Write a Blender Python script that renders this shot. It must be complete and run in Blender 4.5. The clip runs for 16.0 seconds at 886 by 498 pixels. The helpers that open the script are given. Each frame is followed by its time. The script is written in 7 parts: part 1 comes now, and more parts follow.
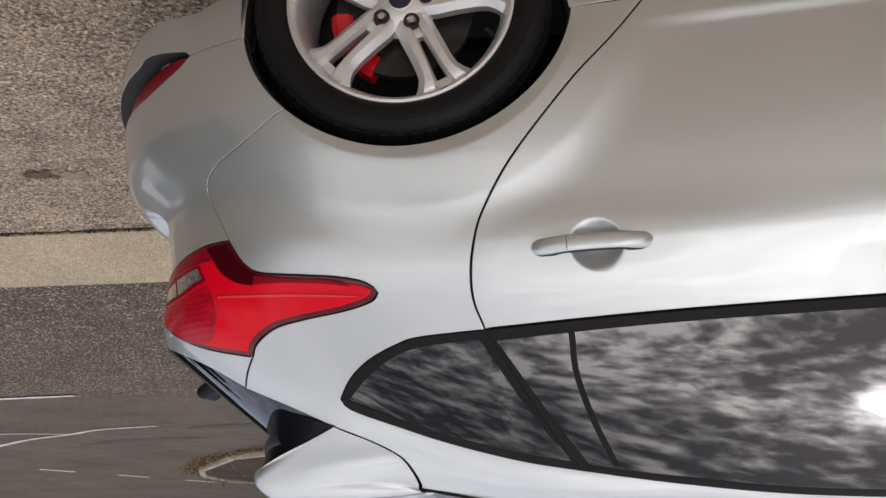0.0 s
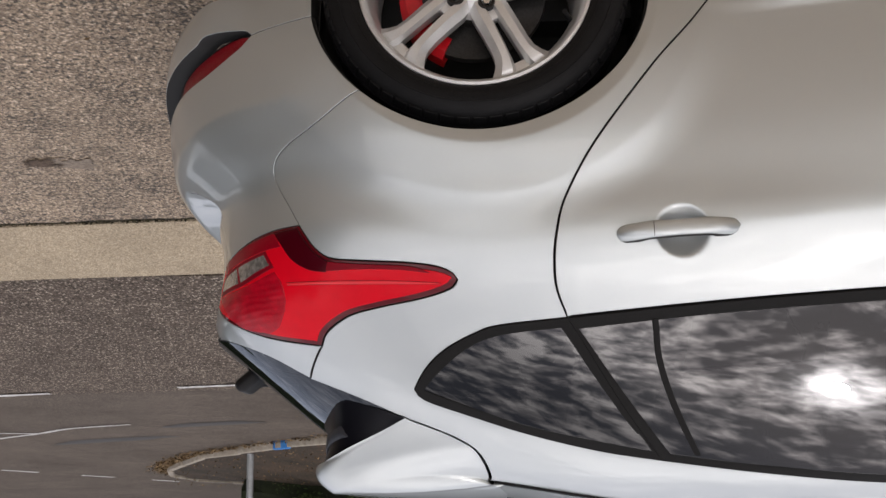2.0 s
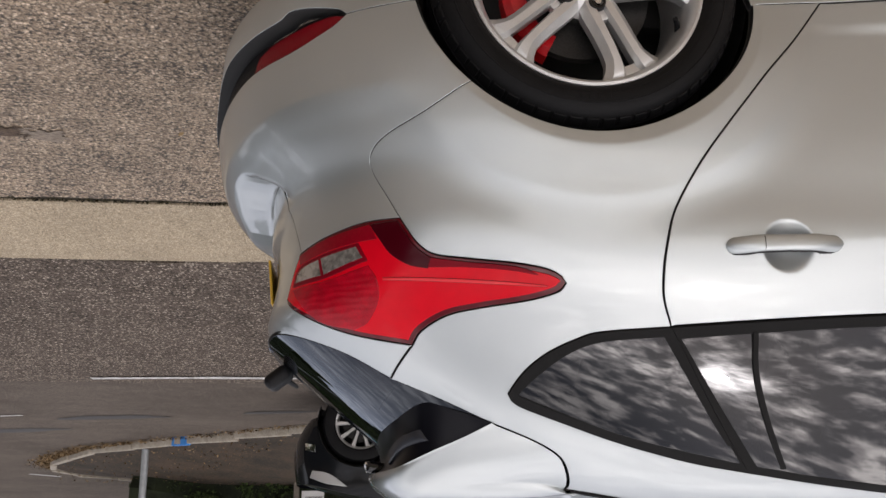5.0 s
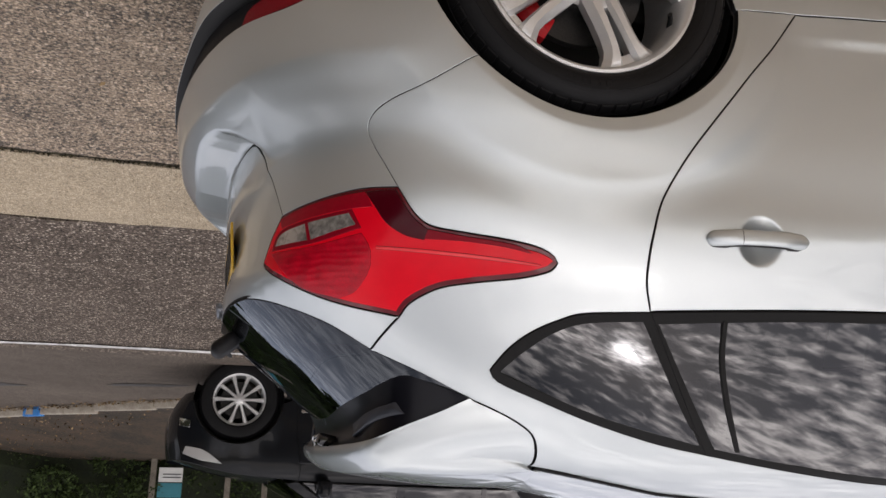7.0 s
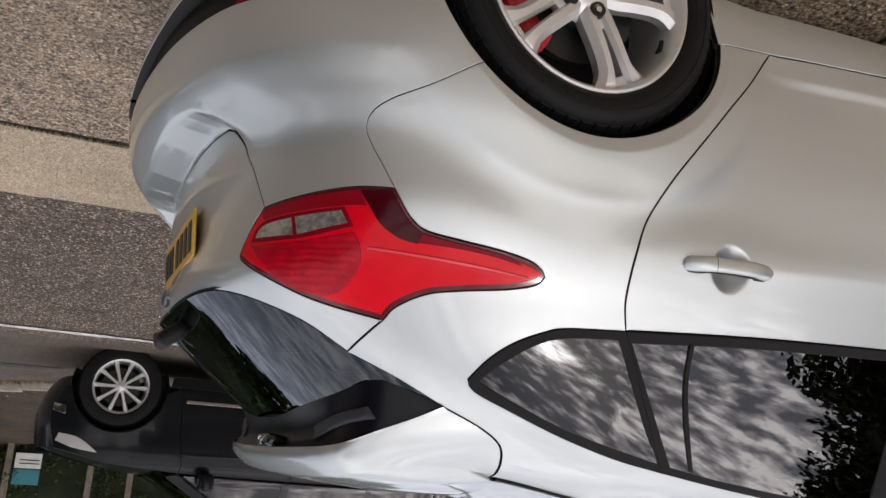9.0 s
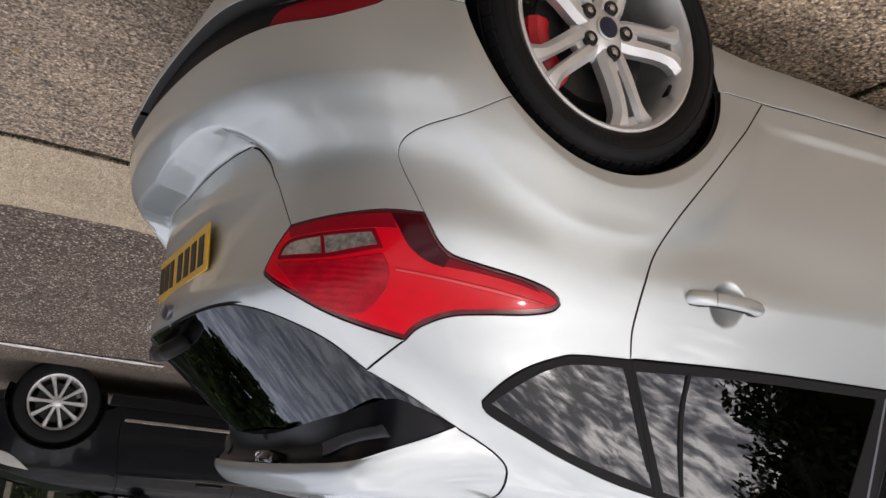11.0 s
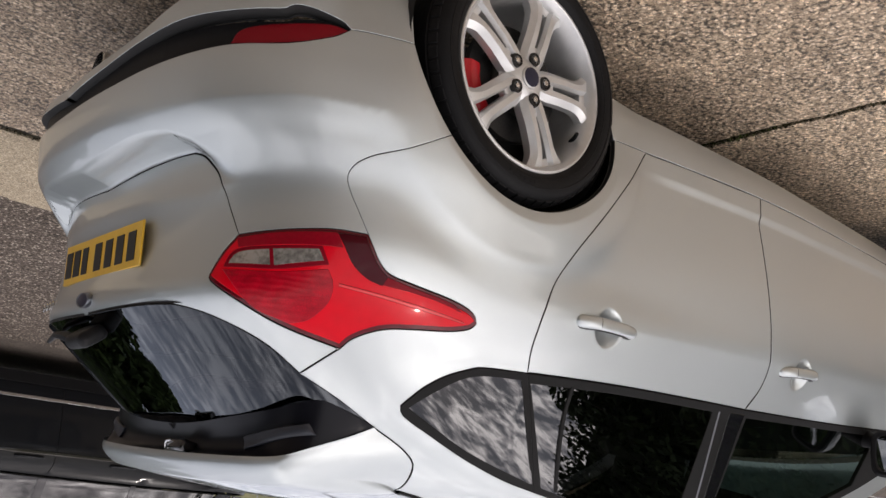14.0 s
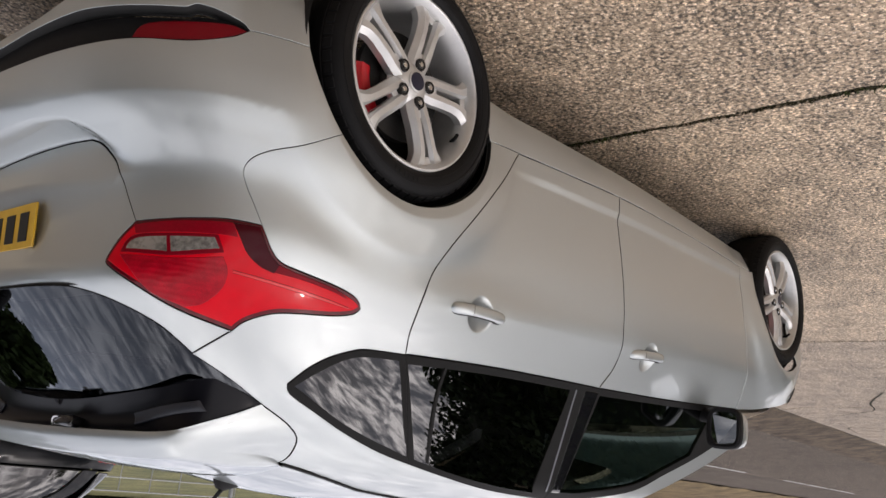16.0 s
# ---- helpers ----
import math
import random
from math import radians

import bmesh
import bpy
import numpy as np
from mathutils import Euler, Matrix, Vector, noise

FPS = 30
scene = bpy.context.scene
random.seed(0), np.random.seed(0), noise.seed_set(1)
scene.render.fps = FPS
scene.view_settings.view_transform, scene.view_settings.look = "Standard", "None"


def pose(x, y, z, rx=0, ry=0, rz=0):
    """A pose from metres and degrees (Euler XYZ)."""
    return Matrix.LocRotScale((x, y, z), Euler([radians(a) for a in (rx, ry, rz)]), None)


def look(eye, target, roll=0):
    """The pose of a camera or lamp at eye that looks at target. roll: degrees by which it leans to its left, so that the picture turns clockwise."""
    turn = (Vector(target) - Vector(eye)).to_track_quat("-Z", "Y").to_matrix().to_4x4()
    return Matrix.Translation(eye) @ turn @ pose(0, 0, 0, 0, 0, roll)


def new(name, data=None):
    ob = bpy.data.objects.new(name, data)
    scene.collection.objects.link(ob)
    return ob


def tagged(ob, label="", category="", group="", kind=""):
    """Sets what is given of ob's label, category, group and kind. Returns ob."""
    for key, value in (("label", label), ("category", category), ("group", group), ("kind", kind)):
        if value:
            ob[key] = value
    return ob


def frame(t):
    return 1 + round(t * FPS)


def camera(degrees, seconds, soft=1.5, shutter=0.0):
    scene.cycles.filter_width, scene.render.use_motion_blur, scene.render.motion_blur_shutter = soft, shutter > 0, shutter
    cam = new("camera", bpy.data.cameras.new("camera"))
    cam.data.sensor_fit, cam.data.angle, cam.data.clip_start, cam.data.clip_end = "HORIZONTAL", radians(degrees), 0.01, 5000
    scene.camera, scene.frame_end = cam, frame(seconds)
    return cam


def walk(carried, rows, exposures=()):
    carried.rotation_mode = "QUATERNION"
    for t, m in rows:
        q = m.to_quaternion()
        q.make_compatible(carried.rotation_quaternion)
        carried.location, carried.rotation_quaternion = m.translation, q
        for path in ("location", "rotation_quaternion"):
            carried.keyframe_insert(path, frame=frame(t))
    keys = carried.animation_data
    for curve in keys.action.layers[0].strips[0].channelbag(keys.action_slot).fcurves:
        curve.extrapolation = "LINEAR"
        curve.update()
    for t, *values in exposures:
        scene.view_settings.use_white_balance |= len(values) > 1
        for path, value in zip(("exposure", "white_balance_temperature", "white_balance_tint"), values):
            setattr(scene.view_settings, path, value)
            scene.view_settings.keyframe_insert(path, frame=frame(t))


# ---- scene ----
cam = camera(54.50, 16.0)
PATH = [
    (0, (-0.239, -1.528, 1.271), (-0.077, 0.402, 0.775), 179.06),
    (0.5, (-0.171, -1.524, 1.260), (-0.041, 0.412, 0.776), 178.57),
    (1, (-0.136, -1.516, 1.259), (-0.004, 0.421, 0.780), 178.60),
    (1.5, (-0.064, -1.510, 1.268), (0.032, 0.429, 0.786), 178.49),
    (2, (0.000, -1.497, 1.279), (0.069, 0.441, 0.789), 178.59),
    (2.5, (0.077, -1.490, 1.281), (0.105, 0.449, 0.788), 178.72),
    (3, (0.154, -1.485, 1.271), (0.135, 0.455, 0.784), 178.73),
    (3.5, (0.196, -1.477, 1.262), (0.165, 0.462, 0.774), 178.84),
    (4, (0.276, -1.453, 1.257), (0.192, 0.483, 0.764), 179.15),
    (6.5, (0.592, -1.393, 1.280), (0.193, 0.510, 0.813), 181.15),
    (7, (0.653, -1.367, 1.285), (0.155, 0.515, 0.827), 181.62),
    (7.5, (0.676, -1.355, 1.293), (0.119, 0.510, 0.833), 182.33),
    (8, (0.731, -1.329, 1.290), (0.092, 0.510, 0.831), 183.04),
    (8.5, (0.787, -1.296, 1.289), (0.081, 0.515, 0.820), 183.57),
    (9, (0.842, -1.279, 1.277), (0.083, 0.511, 0.808), 184.11),
    (11.5, (1.065, -1.236, 1.313), (0.142, 0.448, 0.754), 185.51),
    (12, (1.119, -1.227, 1.308), (0.149, 0.429, 0.747), 185.56),
    (12.5, (1.183, -1.228, 1.294), (0.149, 0.394, 0.744), 185.79),
    (13, (1.236, -1.241, 1.298), (0.143, 0.340, 0.746), 185.95),
    (13.5, (1.296, -1.263, 1.294), (0.131, 0.270, 0.754), 186.32),
    (14, (1.318, -1.282, 1.287), (0.088, 0.205, 0.760), 186.84),
    (14.5, (1.346, -1.303, 1.291), (0.049, 0.126, 0.765), 186.93),
    (15, (1.383, -1.335, 1.294), (0.024, 0.038, 0.773), 186.86),
    (15.5, (1.425, -1.363, 1.294), (0.014, -0.040, 0.783), 186.81),
    (16, (1.451, -1.390, 1.297), (0.008, -0.101, 0.792), 186.29),
]
walk(cam, [(t, look(eye, target, roll)) for t, eye, target, roll in PATH], [(t, stops, 6630, 15.5) for t, stops in ((0.0, -0.08), (4.0, -0.08), (7.0, -0.05), (9.0, -0.01), (12.0, 0.03), (13.5, 0.08), (16.0, 0.01))])

# ---- world, sun and exposure ----
SUN_AZ, SUN_EL = 242.0, 32.3  # degrees: towards the sun, counted from +x to +y
to_sun = Vector((math.cos(radians(SUN_AZ)) * math.cos(radians(SUN_EL)), math.sin(radians(SUN_AZ)) * math.cos(radians(SUN_EL)), math.sin(radians(SUN_EL))))
world = bpy.data.worlds.new("cloudy_sky")
scene.world = world
world.use_nodes = True
wt = world.node_tree
wt.nodes.clear()


def wnode(kind, **inputs):
    n = wt.nodes.new(kind)
    for k, v in inputs.items():
        if isinstance(v, bpy.types.NodeSocket):
            wt.links.new(v, n.inputs[k.replace("_", " ")] if not k.startswith("i") or not k[1:].isdigit() else n.inputs[int(k[1:])])
        else:
            (n.inputs[k.replace("_", " ")] if not k.startswith("i") or not k[1:].isdigit() else n.inputs[int(k[1:])]).default_value = v
    return n


def wmath(op, a, b=0.0, c=0.0):
    n = wt.nodes.new("ShaderNodeMath")
    n.operation = op
    for i, v in enumerate((a, b, c)):
        if isinstance(v, bpy.types.NodeSocket):
            wt.links.new(v, n.inputs[i])
        else:
            n.inputs[i].default_value = v
    return n.outputs[0]


coord = wt.nodes.new("ShaderNodeTexCoord")
split = wnode("ShaderNodeSeparateXYZ", Vector=coord.outputs["Generated"])
lift = wmath("ADD", wmath("MAXIMUM", split.outputs[2], 0.0), 0.16)
plan_x, plan_y = wmath("DIVIDE", split.outputs[0], lift), wmath("DIVIDE", split.outputs[1], lift)
# the clouds lie in rows along the wind
along = wmath("MULTIPLY", wmath("ADD", wmath("MULTIPLY", plan_x, 0.951), wmath("MULTIPLY", plan_y, 0.309)), 0.88)
across = wmath("SUBTRACT", wmath("MULTIPLY", plan_y, 0.951), wmath("MULTIPLY", plan_x, 0.309))
flat = wnode("ShaderNodeCombineXYZ", X=along, Y=across, Z=0.4)
big = wnode("ShaderNodeTexNoise", Vector=flat.outputs[0], Scale=3.2, Detail=4.0, Roughness=0.5, Distortion=0.0)
fine = wnode("ShaderNodeTexNoise", Vector=flat.outputs[0], Scale=15.0, Detail=9.0, Roughness=0.56, Distortion=0.12)
thick = wmath("ADD", wmath("MULTIPLY", big.outputs[0], 0.36), wmath("MULTIPLY", fine.outputs[0], 0.64))
ramp = wnode("ShaderNodeValToRGB", Fac=thick)
els = ramp.color_ramp.elements
els[0].position, els[0].color = 0.415, (1.02, 1.0, 0.975, 1)
els[1].position, els[1].color = 0.55, (0.18, 0.186, 0.205, 1)
mid_el = els.new(0.475)
mid_el.color = (0.56, 0.545, 0.545, 1)
aim = wnode("ShaderNodeVectorMath", i0=coord.outputs["Generated"], i1=to_sun)
aim.operation = "DOT_PRODUCT"
near = wmath("MAXIMUM", aim.outputs["Value"], 0.0)
broad = wmath("ADD", wmath("MULTIPLY", wmath("POWER", near, 110.0), 0.55), wmath("ADD", wmath("MULTIPLY", wmath("POWER", near, 8.0), 0.26), wmath("MULTIPLY", wmath("POWER", near, 1.5), 0.5)))
thin = wnode("ShaderNodeMapRange", Value=thick, i1=0.40, i2=0.58, i3=1.0, i4=0.10)
height = wnode("ShaderNodeSeparateXYZ", Vector=coord.outputs["Generated"])
upper = wmath("MULTIPLY_ADD", wmath("MAXIMUM", height.outputs[2], 0.0), 0.34, 0.61)
# a dark bank of cloud beside the sun
BANK_AZ, BANK_EL = 287.0, 53.0
to_bank = Vector((math.cos(radians(BANK_AZ)) * math.cos(radians(BANK_EL)), math.sin(radians(BANK_AZ)) * math.cos(radians(BANK_EL)), math.sin(radians(BANK_EL))))
bank_aim = wnode("ShaderNodeVectorMath", i0=coord.outputs["Generated"], i1=to_bank)
bank_aim.operation = "DOT_PRODUCT"
bank = wnode("ShaderNodeMapRange", Value=bank_aim.outputs["Value"], i1=0.87, i2=0.975, i3=1.0, i4=0.42)
shine = wmath("MULTIPLY", wmath("ADD", wmath("MULTIPLY", broad, thin.outputs[0]), upper), bank.outputs[0])
disc = wmath("MULTIPLY", wmath("MULTIPLY", wmath("POWER", near, 1300.0), 8.0), wmath("MULTIPLY_ADD", thin.outputs[0], 0.95, 0.05))
even = wnode("ShaderNodeMix")
even.data_type = "RGBA"
lull = wnode("ShaderNodeMapRange", Value=aim.outputs["Value"], i1=-0.1, i2=0.6, i3=0.62, i4=0.0)
wt.links.new(lull.outputs[0], even.inputs[0])
wt.links.new(ramp.outputs[0], even.inputs[6])
even.inputs[7].default_value = (0.31, 0.33, 0.37, 1)
cloud = wnode("ShaderNodeMix")
cloud.data_type, cloud.blend_type = "RGBA", "MULTIPLY"
cloud.inputs[0].default_value = 1.0
wt.links.new(even.outputs[2], cloud.inputs[6])
wt.links.new(shine, cloud.inputs[7])
veil = wnode("ShaderNodeMix")
veil.data_type, veil.blend_type = "RGBA", "ADD"
veil.inputs[0].default_value = 1.0
wt.links.new(cloud.outputs[2], veil.inputs[6])
wt.links.new(disc, veil.inputs[7])
sky = wt.nodes.new("ShaderNodeTexSky")
sky.sky_type, sky.sun_disc, sky.sun_elevation, sky.sun_rotation = "NISHITA", False, radians(SUN_EL), radians(90 - SUN_AZ)
dim = wnode("ShaderNodeMix", i0=1.0)
dim.data_type, dim.blend_type = "RGBA", "MULTIPLY"
dim.inputs[0].default_value = 1.0
wt.links.new(sky.outputs[0], dim.inputs[6])
dim.inputs[7].default_value = (0.11, 0.11, 0.11, 1)
cover = wnode("ShaderNodeMix")
cover.data_type = "RGBA"
cover.inputs[0].default_value = 0.92
wt.links.new(dim.outputs[2], cover.inputs[6])
wt.links.new(veil.outputs[2], cover.inputs[7])
back = wnode("ShaderNodeBackground", Color=cover.outputs[2], Strength=2.77)
wt.links.new(back.outputs[0], wt.nodes.new("ShaderNodeOutputWorld").inputs[0])
sun = new("sun", bpy.data.lights.new("sun", "SUN"))
sun.data.energy, sun.data.angle, sun.data.color = 0.15, radians(1.0), (1.0, 0.93, 0.84)
sun.matrix_world = look(to_sun * 30, (0, 0, 0))

# ---- materials ----
def material(name, col, rough=0.5, metal=0.0, coat=0.0, spec=0.5, vary=0.0, scale=8.0, bump=0.0, bump_scale=60.0, col2=None, rough_vary=0.0, detail=6.0):
    """A Principled material whose colour wanders at two scales, with fine relief."""
    m = bpy.data.materials.new(name)
    m.use_nodes = True
    t = m.node_tree
    b = t.nodes["Principled BSDF"]
    b.inputs["Base Color"].default_value = (*col, 1)
    b.inputs["Roughness"].default_value, b.inputs["Metallic"].default_value = rough, metal
    b.inputs["Coat Weight"].default_value, b.inputs["Coat Roughness"].default_value = coat, 0.03
    b.inputs["Specular IOR Level"].default_value = spec
    tc = t.nodes.new("ShaderNodeTexCoord")
    if vary or col2:
        n1 = t.nodes.new("ShaderNodeTexNoise")
        n1.inputs["Scale"].default_value, n1.inputs["Detail"].default_value = scale, detail
        n2 = t.nodes.new("ShaderNodeTexNoise")
        n2.inputs["Scale"].default_value, n2.inputs["Detail"].default_value = scale * 11, 4
        for n in (n1, n2):
            t.links.new(tc.outputs["Object"], n.inputs["Vector"])
        av = t.nodes.new("ShaderNodeMath")
        av.operation = "ADD"
        half = t.nodes.new("ShaderNodeMath")
        half.operation = "MULTIPLY"
        half.inputs[1].default_value = 0.5
        t.links.new(n1.outputs[0], av.inputs[0])
        t.links.new(n2.outputs[0], av.inputs[1])
        t.links.new(av.outputs[0], half.inputs[0])
        r = t.nodes.new("ShaderNodeValToRGB")
        a, c = (tuple(v * (1 - vary) for v in col), tuple(min(1, v * (1 + vary)) for v in col)) if col2 is None else (col, col2)
        r.color_ramp.elements[0].position, r.color_ramp.elements[0].color = 0.38, (*a, 1)
        r.color_ramp.elements[1].position, r.color_ramp.elements[1].color = 0.62, (*c, 1)
        t.links.new(half.outputs[0], r.inputs[0])
        t.links.new(r.outputs[0], b.inputs["Base Color"])
        if rough_vary:
            mr = t.nodes.new("ShaderNodeMapRange")
            mr.inputs[3].default_value, mr.inputs[4].default_value = rough - rough_vary, rough + rough_vary
            t.links.new(n1.outputs[0], mr.inputs[0])
            t.links.new(mr.outputs[0], b.inputs["Roughness"])
    if bump:
        n3 = t.nodes.new("ShaderNodeTexNoise")
        n3.inputs["Scale"].default_value, n3.inputs["Detail"].default_value = bump_scale, 5
        t.links.new(tc.outputs["Object"], n3.inputs["Vector"])
        bp = t.nodes.new("ShaderNodeBump")
        bp.inputs["Strength"].default_value, bp.inputs["Distance"].default_value = bump, 0.004
        t.links.new(n3.outputs[0], bp.inputs["Height"])
        t.links.new(bp.outputs[0], b.inputs["Normal"])
    return m


def glass(name, tint, ior=1.6, rough=0.0, sheen=(1, 1, 1)):
    """A pane: gloss by Fresnel over a tinted see-through."""
    m = bpy.data.materials.new(name)
    m.use_nodes = True
    t = m.node_tree
    t.nodes.clear()
    fr, tr, gl, mx, out = (t.nodes.new(k) for k in ("ShaderNodeFresnel", "ShaderNodeBsdfTransparent", "ShaderNodeBsdfGlossy", "ShaderNodeMixShader", "ShaderNodeOutputMaterial"))
    fr.inputs[0].default_value = ior
    tr.inputs[0].default_value = (*tint, 1)
    gl.inputs["Roughness"].default_value = rough
    gl.inputs["Color"].default_value = (*sheen, 1)
    t.links.new(fr.outputs[0], mx.inputs[0])
    t.links.new(tr.outputs[0], mx.inputs[1])
    t.links.new(gl.outputs[0], mx.inputs[2])
    t.links.new(mx.outputs[0], out.inputs[0])
    return m


PAINT = material("silver_paint", (0.560, 0.60, 0.602), 0.42, 0.80, coat=1.0, vary=0.02, scale=900, rough_vary=0.02)
SEAL = material("black_seal", (0.008, 0.008, 0.008), 0.7)
TRIM = material("grey_black_trim", (0.012, 0.012, 0.012), 0.6, spec=0.13, vary=0.15, scale=300, bump=0.05, bump_scale=900)
GLOSS = material("gloss_black", (0.008, 0.008, 0.01), 0.06, coat=0.6)
SATIN = material("satin_black_plastic", (0.010, 0.010, 0.011), 0.5, spec=0.22, vary=0.2, scale=90, bump=0.1, bump_scale=500)
GLASS_DARK = glass("privacy_glass", (0.045, 0.047, 0.05), 1.85)
GLASS_REAR = glass("rear_privacy_glass", (0.05, 0.054, 0.062), 1.60, sheen=(0.84, 0.91, 1.0))
GLASS_CLEAR = glass("green_tinted_glass", (0.11, 0.145, 0.13), 1.6)
RED = material("red_lens", (0.70, 0.003, 0.014), 0.25, coat=0.16, spec=0.12, vary=0.05, scale=3)
RED_EDGE = material("dark_red_lens_rim", (0.10, 0.001, 0.006), 0.15, coat=0.4, spec=0.3)
RED_DARK = material("smoked_red_lens", (0.055, 0.001, 0.005), 0.15, coat=0.10, spec=0.12)
RED_STRIP = material("dark_red_lens", (0.20, 0.002, 0.010), 0.4, coat=0.05, spec=0.1)
RED_HIGHLIGHT = material("red_highlight", (0.78, 0.02, 0.03), 0.3, coat=0.4, spec=0.4)
RED_DEEP = material("deep_red_lens", (0.26, 0.001, 0.010), 0.25, coat=0.15, spec=0.2, vary=0.1, scale=12)
RED_BOWL = material("red_reflector_bowl", (0.42, 0.002, 0.014), 0.30, coat=0.14, spec=0.2, vary=0.3, scale=40)
bowl = RED_BOWL.node_tree
ribs = bowl.nodes.new("ShaderNodeTexWave")
ribs.bands_direction = "Z"
ribs.inputs["Scale"].default_value, ribs.inputs["Distortion"].default_value = 26.0, 3.0
rib_bump = bowl.nodes.new("ShaderNodeBump")
rib_bump.inputs["Strength"].default_value, rib_bump.inputs["Distance"].default_value = 0.12, 0.003
bowl.links.new(bowl.nodes["Texture Coordinate"].outputs["Object"], ribs.inputs["Vector"])
bowl.links.new(ribs.outputs["Fac"], rib_bump.inputs["Height"])
bowl.links.new(rib_bump.outputs[0], bowl.nodes["Principled BSDF"].inputs["Normal"])
RED_REFLECTOR = material("red_reflector", (0.20, 0.002, 0.008), 0.3, coat=0.15, spec=0.2, vary=0.1, scale=200, bump=0.3, bump_scale=400)
CLEAR = material("clear_lamp_lens", (0.13, 0.115, 0.10), 0.2, 0.6, coat=0.5, col2=(0.56, 0.52, 0.48), scale=9, detail=1.0, bump=0.06, bump_scale=300)
CHROME = material("chrome", (0.75, 0.75, 0.75), 0.12, 1.0)
ALLOY = material("silver_alloy", (0.68, 0.68, 0.67), 0.44, 0.75, coat=0.12, vary=0.05, scale=40, rough_vary=0.05)
TYRE = material("tyre_rubber", (0.005, 0.005, 0.0055), 0.58, spec=0.20, vary=0.25, scale=20, bump=0.15, bump_scale=200)
STEEL = material("brake_steel", (0.032, 0.031, 0.030), 0.45, 0.7, vary=0.3, scale=20)
CALIPER = material("red_caliper_paint", (0.52, 0.006, 0.012), 0.35, coat=0.3, vary=0.1, scale=40)
BLUE = material("dark_blue_enamel", (0.004, 0.006, 0.028), 0.3, coat=0.15)
PLATE = material("yellow_plate", (0.78, 0.46, 0.035), 0.4, coat=0.4, vary=0.06, scale=25)
INK = material("black_print", (0.012, 0.012, 0.012), 0.45)
UNDER = material("satin_black_paint", (0.005, 0.005, 0.008), 0.3, spec=0.2)
BADGE_RIM = material("dull_badge_rim", (0.22, 0.23, 0.25), 0.35, 0.8)
PANE_SHEEN = material("bluish_pane_sheen", (0.030, 0.034, 0.045), 0.45, coat=0.1)
CLOTH = material("dark_seat_cloth", (0.022, 0.022, 0.024), 0.85, vary=0.3, scale=60, bump=0.3, bump_scale=600)
MIRROR = material("mirror_silver", (0.85, 0.87, 0.88), 0.02, 1.0)

from mathutils import geometry as mathutils_geometry


# ---- helpers for parts ----
def place(name, me, mats, parent=None, label=""):
    for m in mats:
        me.materials.append(m)
    ob = new(name, me)
    if parent:
        ob.parent = parent
        total, at = Matrix(), parent
        while at:
            total = at.matrix_parent_inverse @ at.matrix_basis @ total if at.parent else at.matrix_basis @ total
            at = at.parent
        ob.matrix_parent_inverse = total.inverted()
    if label:
        ob["label"] = label
    return ob


def part(name, bm, mat, parent=None, label="", smooth=True, angle=40):
    """Links a bmesh, in world places, as one mesh object under a thing or a part."""
    bmesh.ops.recalc_face_normals(bm, faces=bm.faces)
    for f in bm.faces:
        f.smooth = smooth
    if smooth:
        for e in bm.edges:
            if len(e.link_faces) == 2 and e.calc_face_angle(0) > radians(angle):
                e.smooth = False
    me = bpy.data.meshes.new(name)
    bm.to_mesh(me)
    bm.free()
    return place(name, me, mat if isinstance(mat, (list, tuple)) else [mat], parent, label)


def box(bm, m, sx, sy, sz, bevel=0.0, seg=2):
    made = bmesh.ops.create_cube(bm, size=1.0, matrix=m @ Matrix.Diagonal((sx, sy, sz, 1)))
    if bevel:
        edges = list({e for v in made["verts"] for e in v.link_edges})
        bmesh.ops.bevel(bm, geom=edges, offset=bevel, segments=seg, affect="EDGES", profile=0.5)
    return bm


def tube(bm, pts, radius, seg=10, caps=True):
    """A round bar along the points; radius is one number or one for each point."""
    pts = [Vector(p) for p in pts]
    rad = radius if isinstance(radius, (list, tuple)) else [radius] * len(pts)
    rings, side = [], None
    for i, p in enumerate(pts):
        d = (pts[min(i + 1, len(pts) - 1)] - pts[max(i - 1, 0)]).normalized()
        side = (side - d * side.dot(d)) if side else d.orthogonal()
        side.normalize()
        up = d.cross(side)
        rings.append([bm.verts.new(p + (side * math.cos(a) + up * math.sin(a)) * rad[i]) for a in (2 * math.pi * k / seg for k in range(seg))])
    for r0, r1 in zip(rings, rings[1:]):
        for k in range(seg):
            bm.faces.new((r0[k], r0[(k + 1) % seg], r1[(k + 1) % seg], r1[k]))
    if caps:
        bm.faces.new(rings[0][::-1])
        bm.faces.new(rings[-1])
    return bm


def lathe(bm, profile, m, seg=64, closed=False):
    """Turns a profile of (radius, depth) round the axis z of m."""
    rings = [[bm.verts.new(m @ Vector((r * math.cos(a), r * math.sin(a), d))) for a in (2 * math.pi * k / seg for k in range(seg))] for r, d in profile]
    pairs = list(zip(rings, rings[1:])) + ([(rings[-1], rings[0])] if closed else [])
    for r0, r1 in pairs:
        for k in range(seg):
            bm.faces.new((r0[k], r0[(k + 1) % seg], r1[(k + 1) % seg], r1[k]))
    return bm


def loft(bm, rings, closed=False):
    """Quads between rows of points, each row of the same length."""
    vs = [[bm.verts.new(p) for p in row] for row in rings]
    for r0, r1 in zip(vs, vs[1:]):
        n = len(r0)
        for k in range(n if closed else n - 1):
            bm.faces.new((r0[k], r0[(k + 1) % n], r1[(k + 1) % n], r1[k]))
    return vs


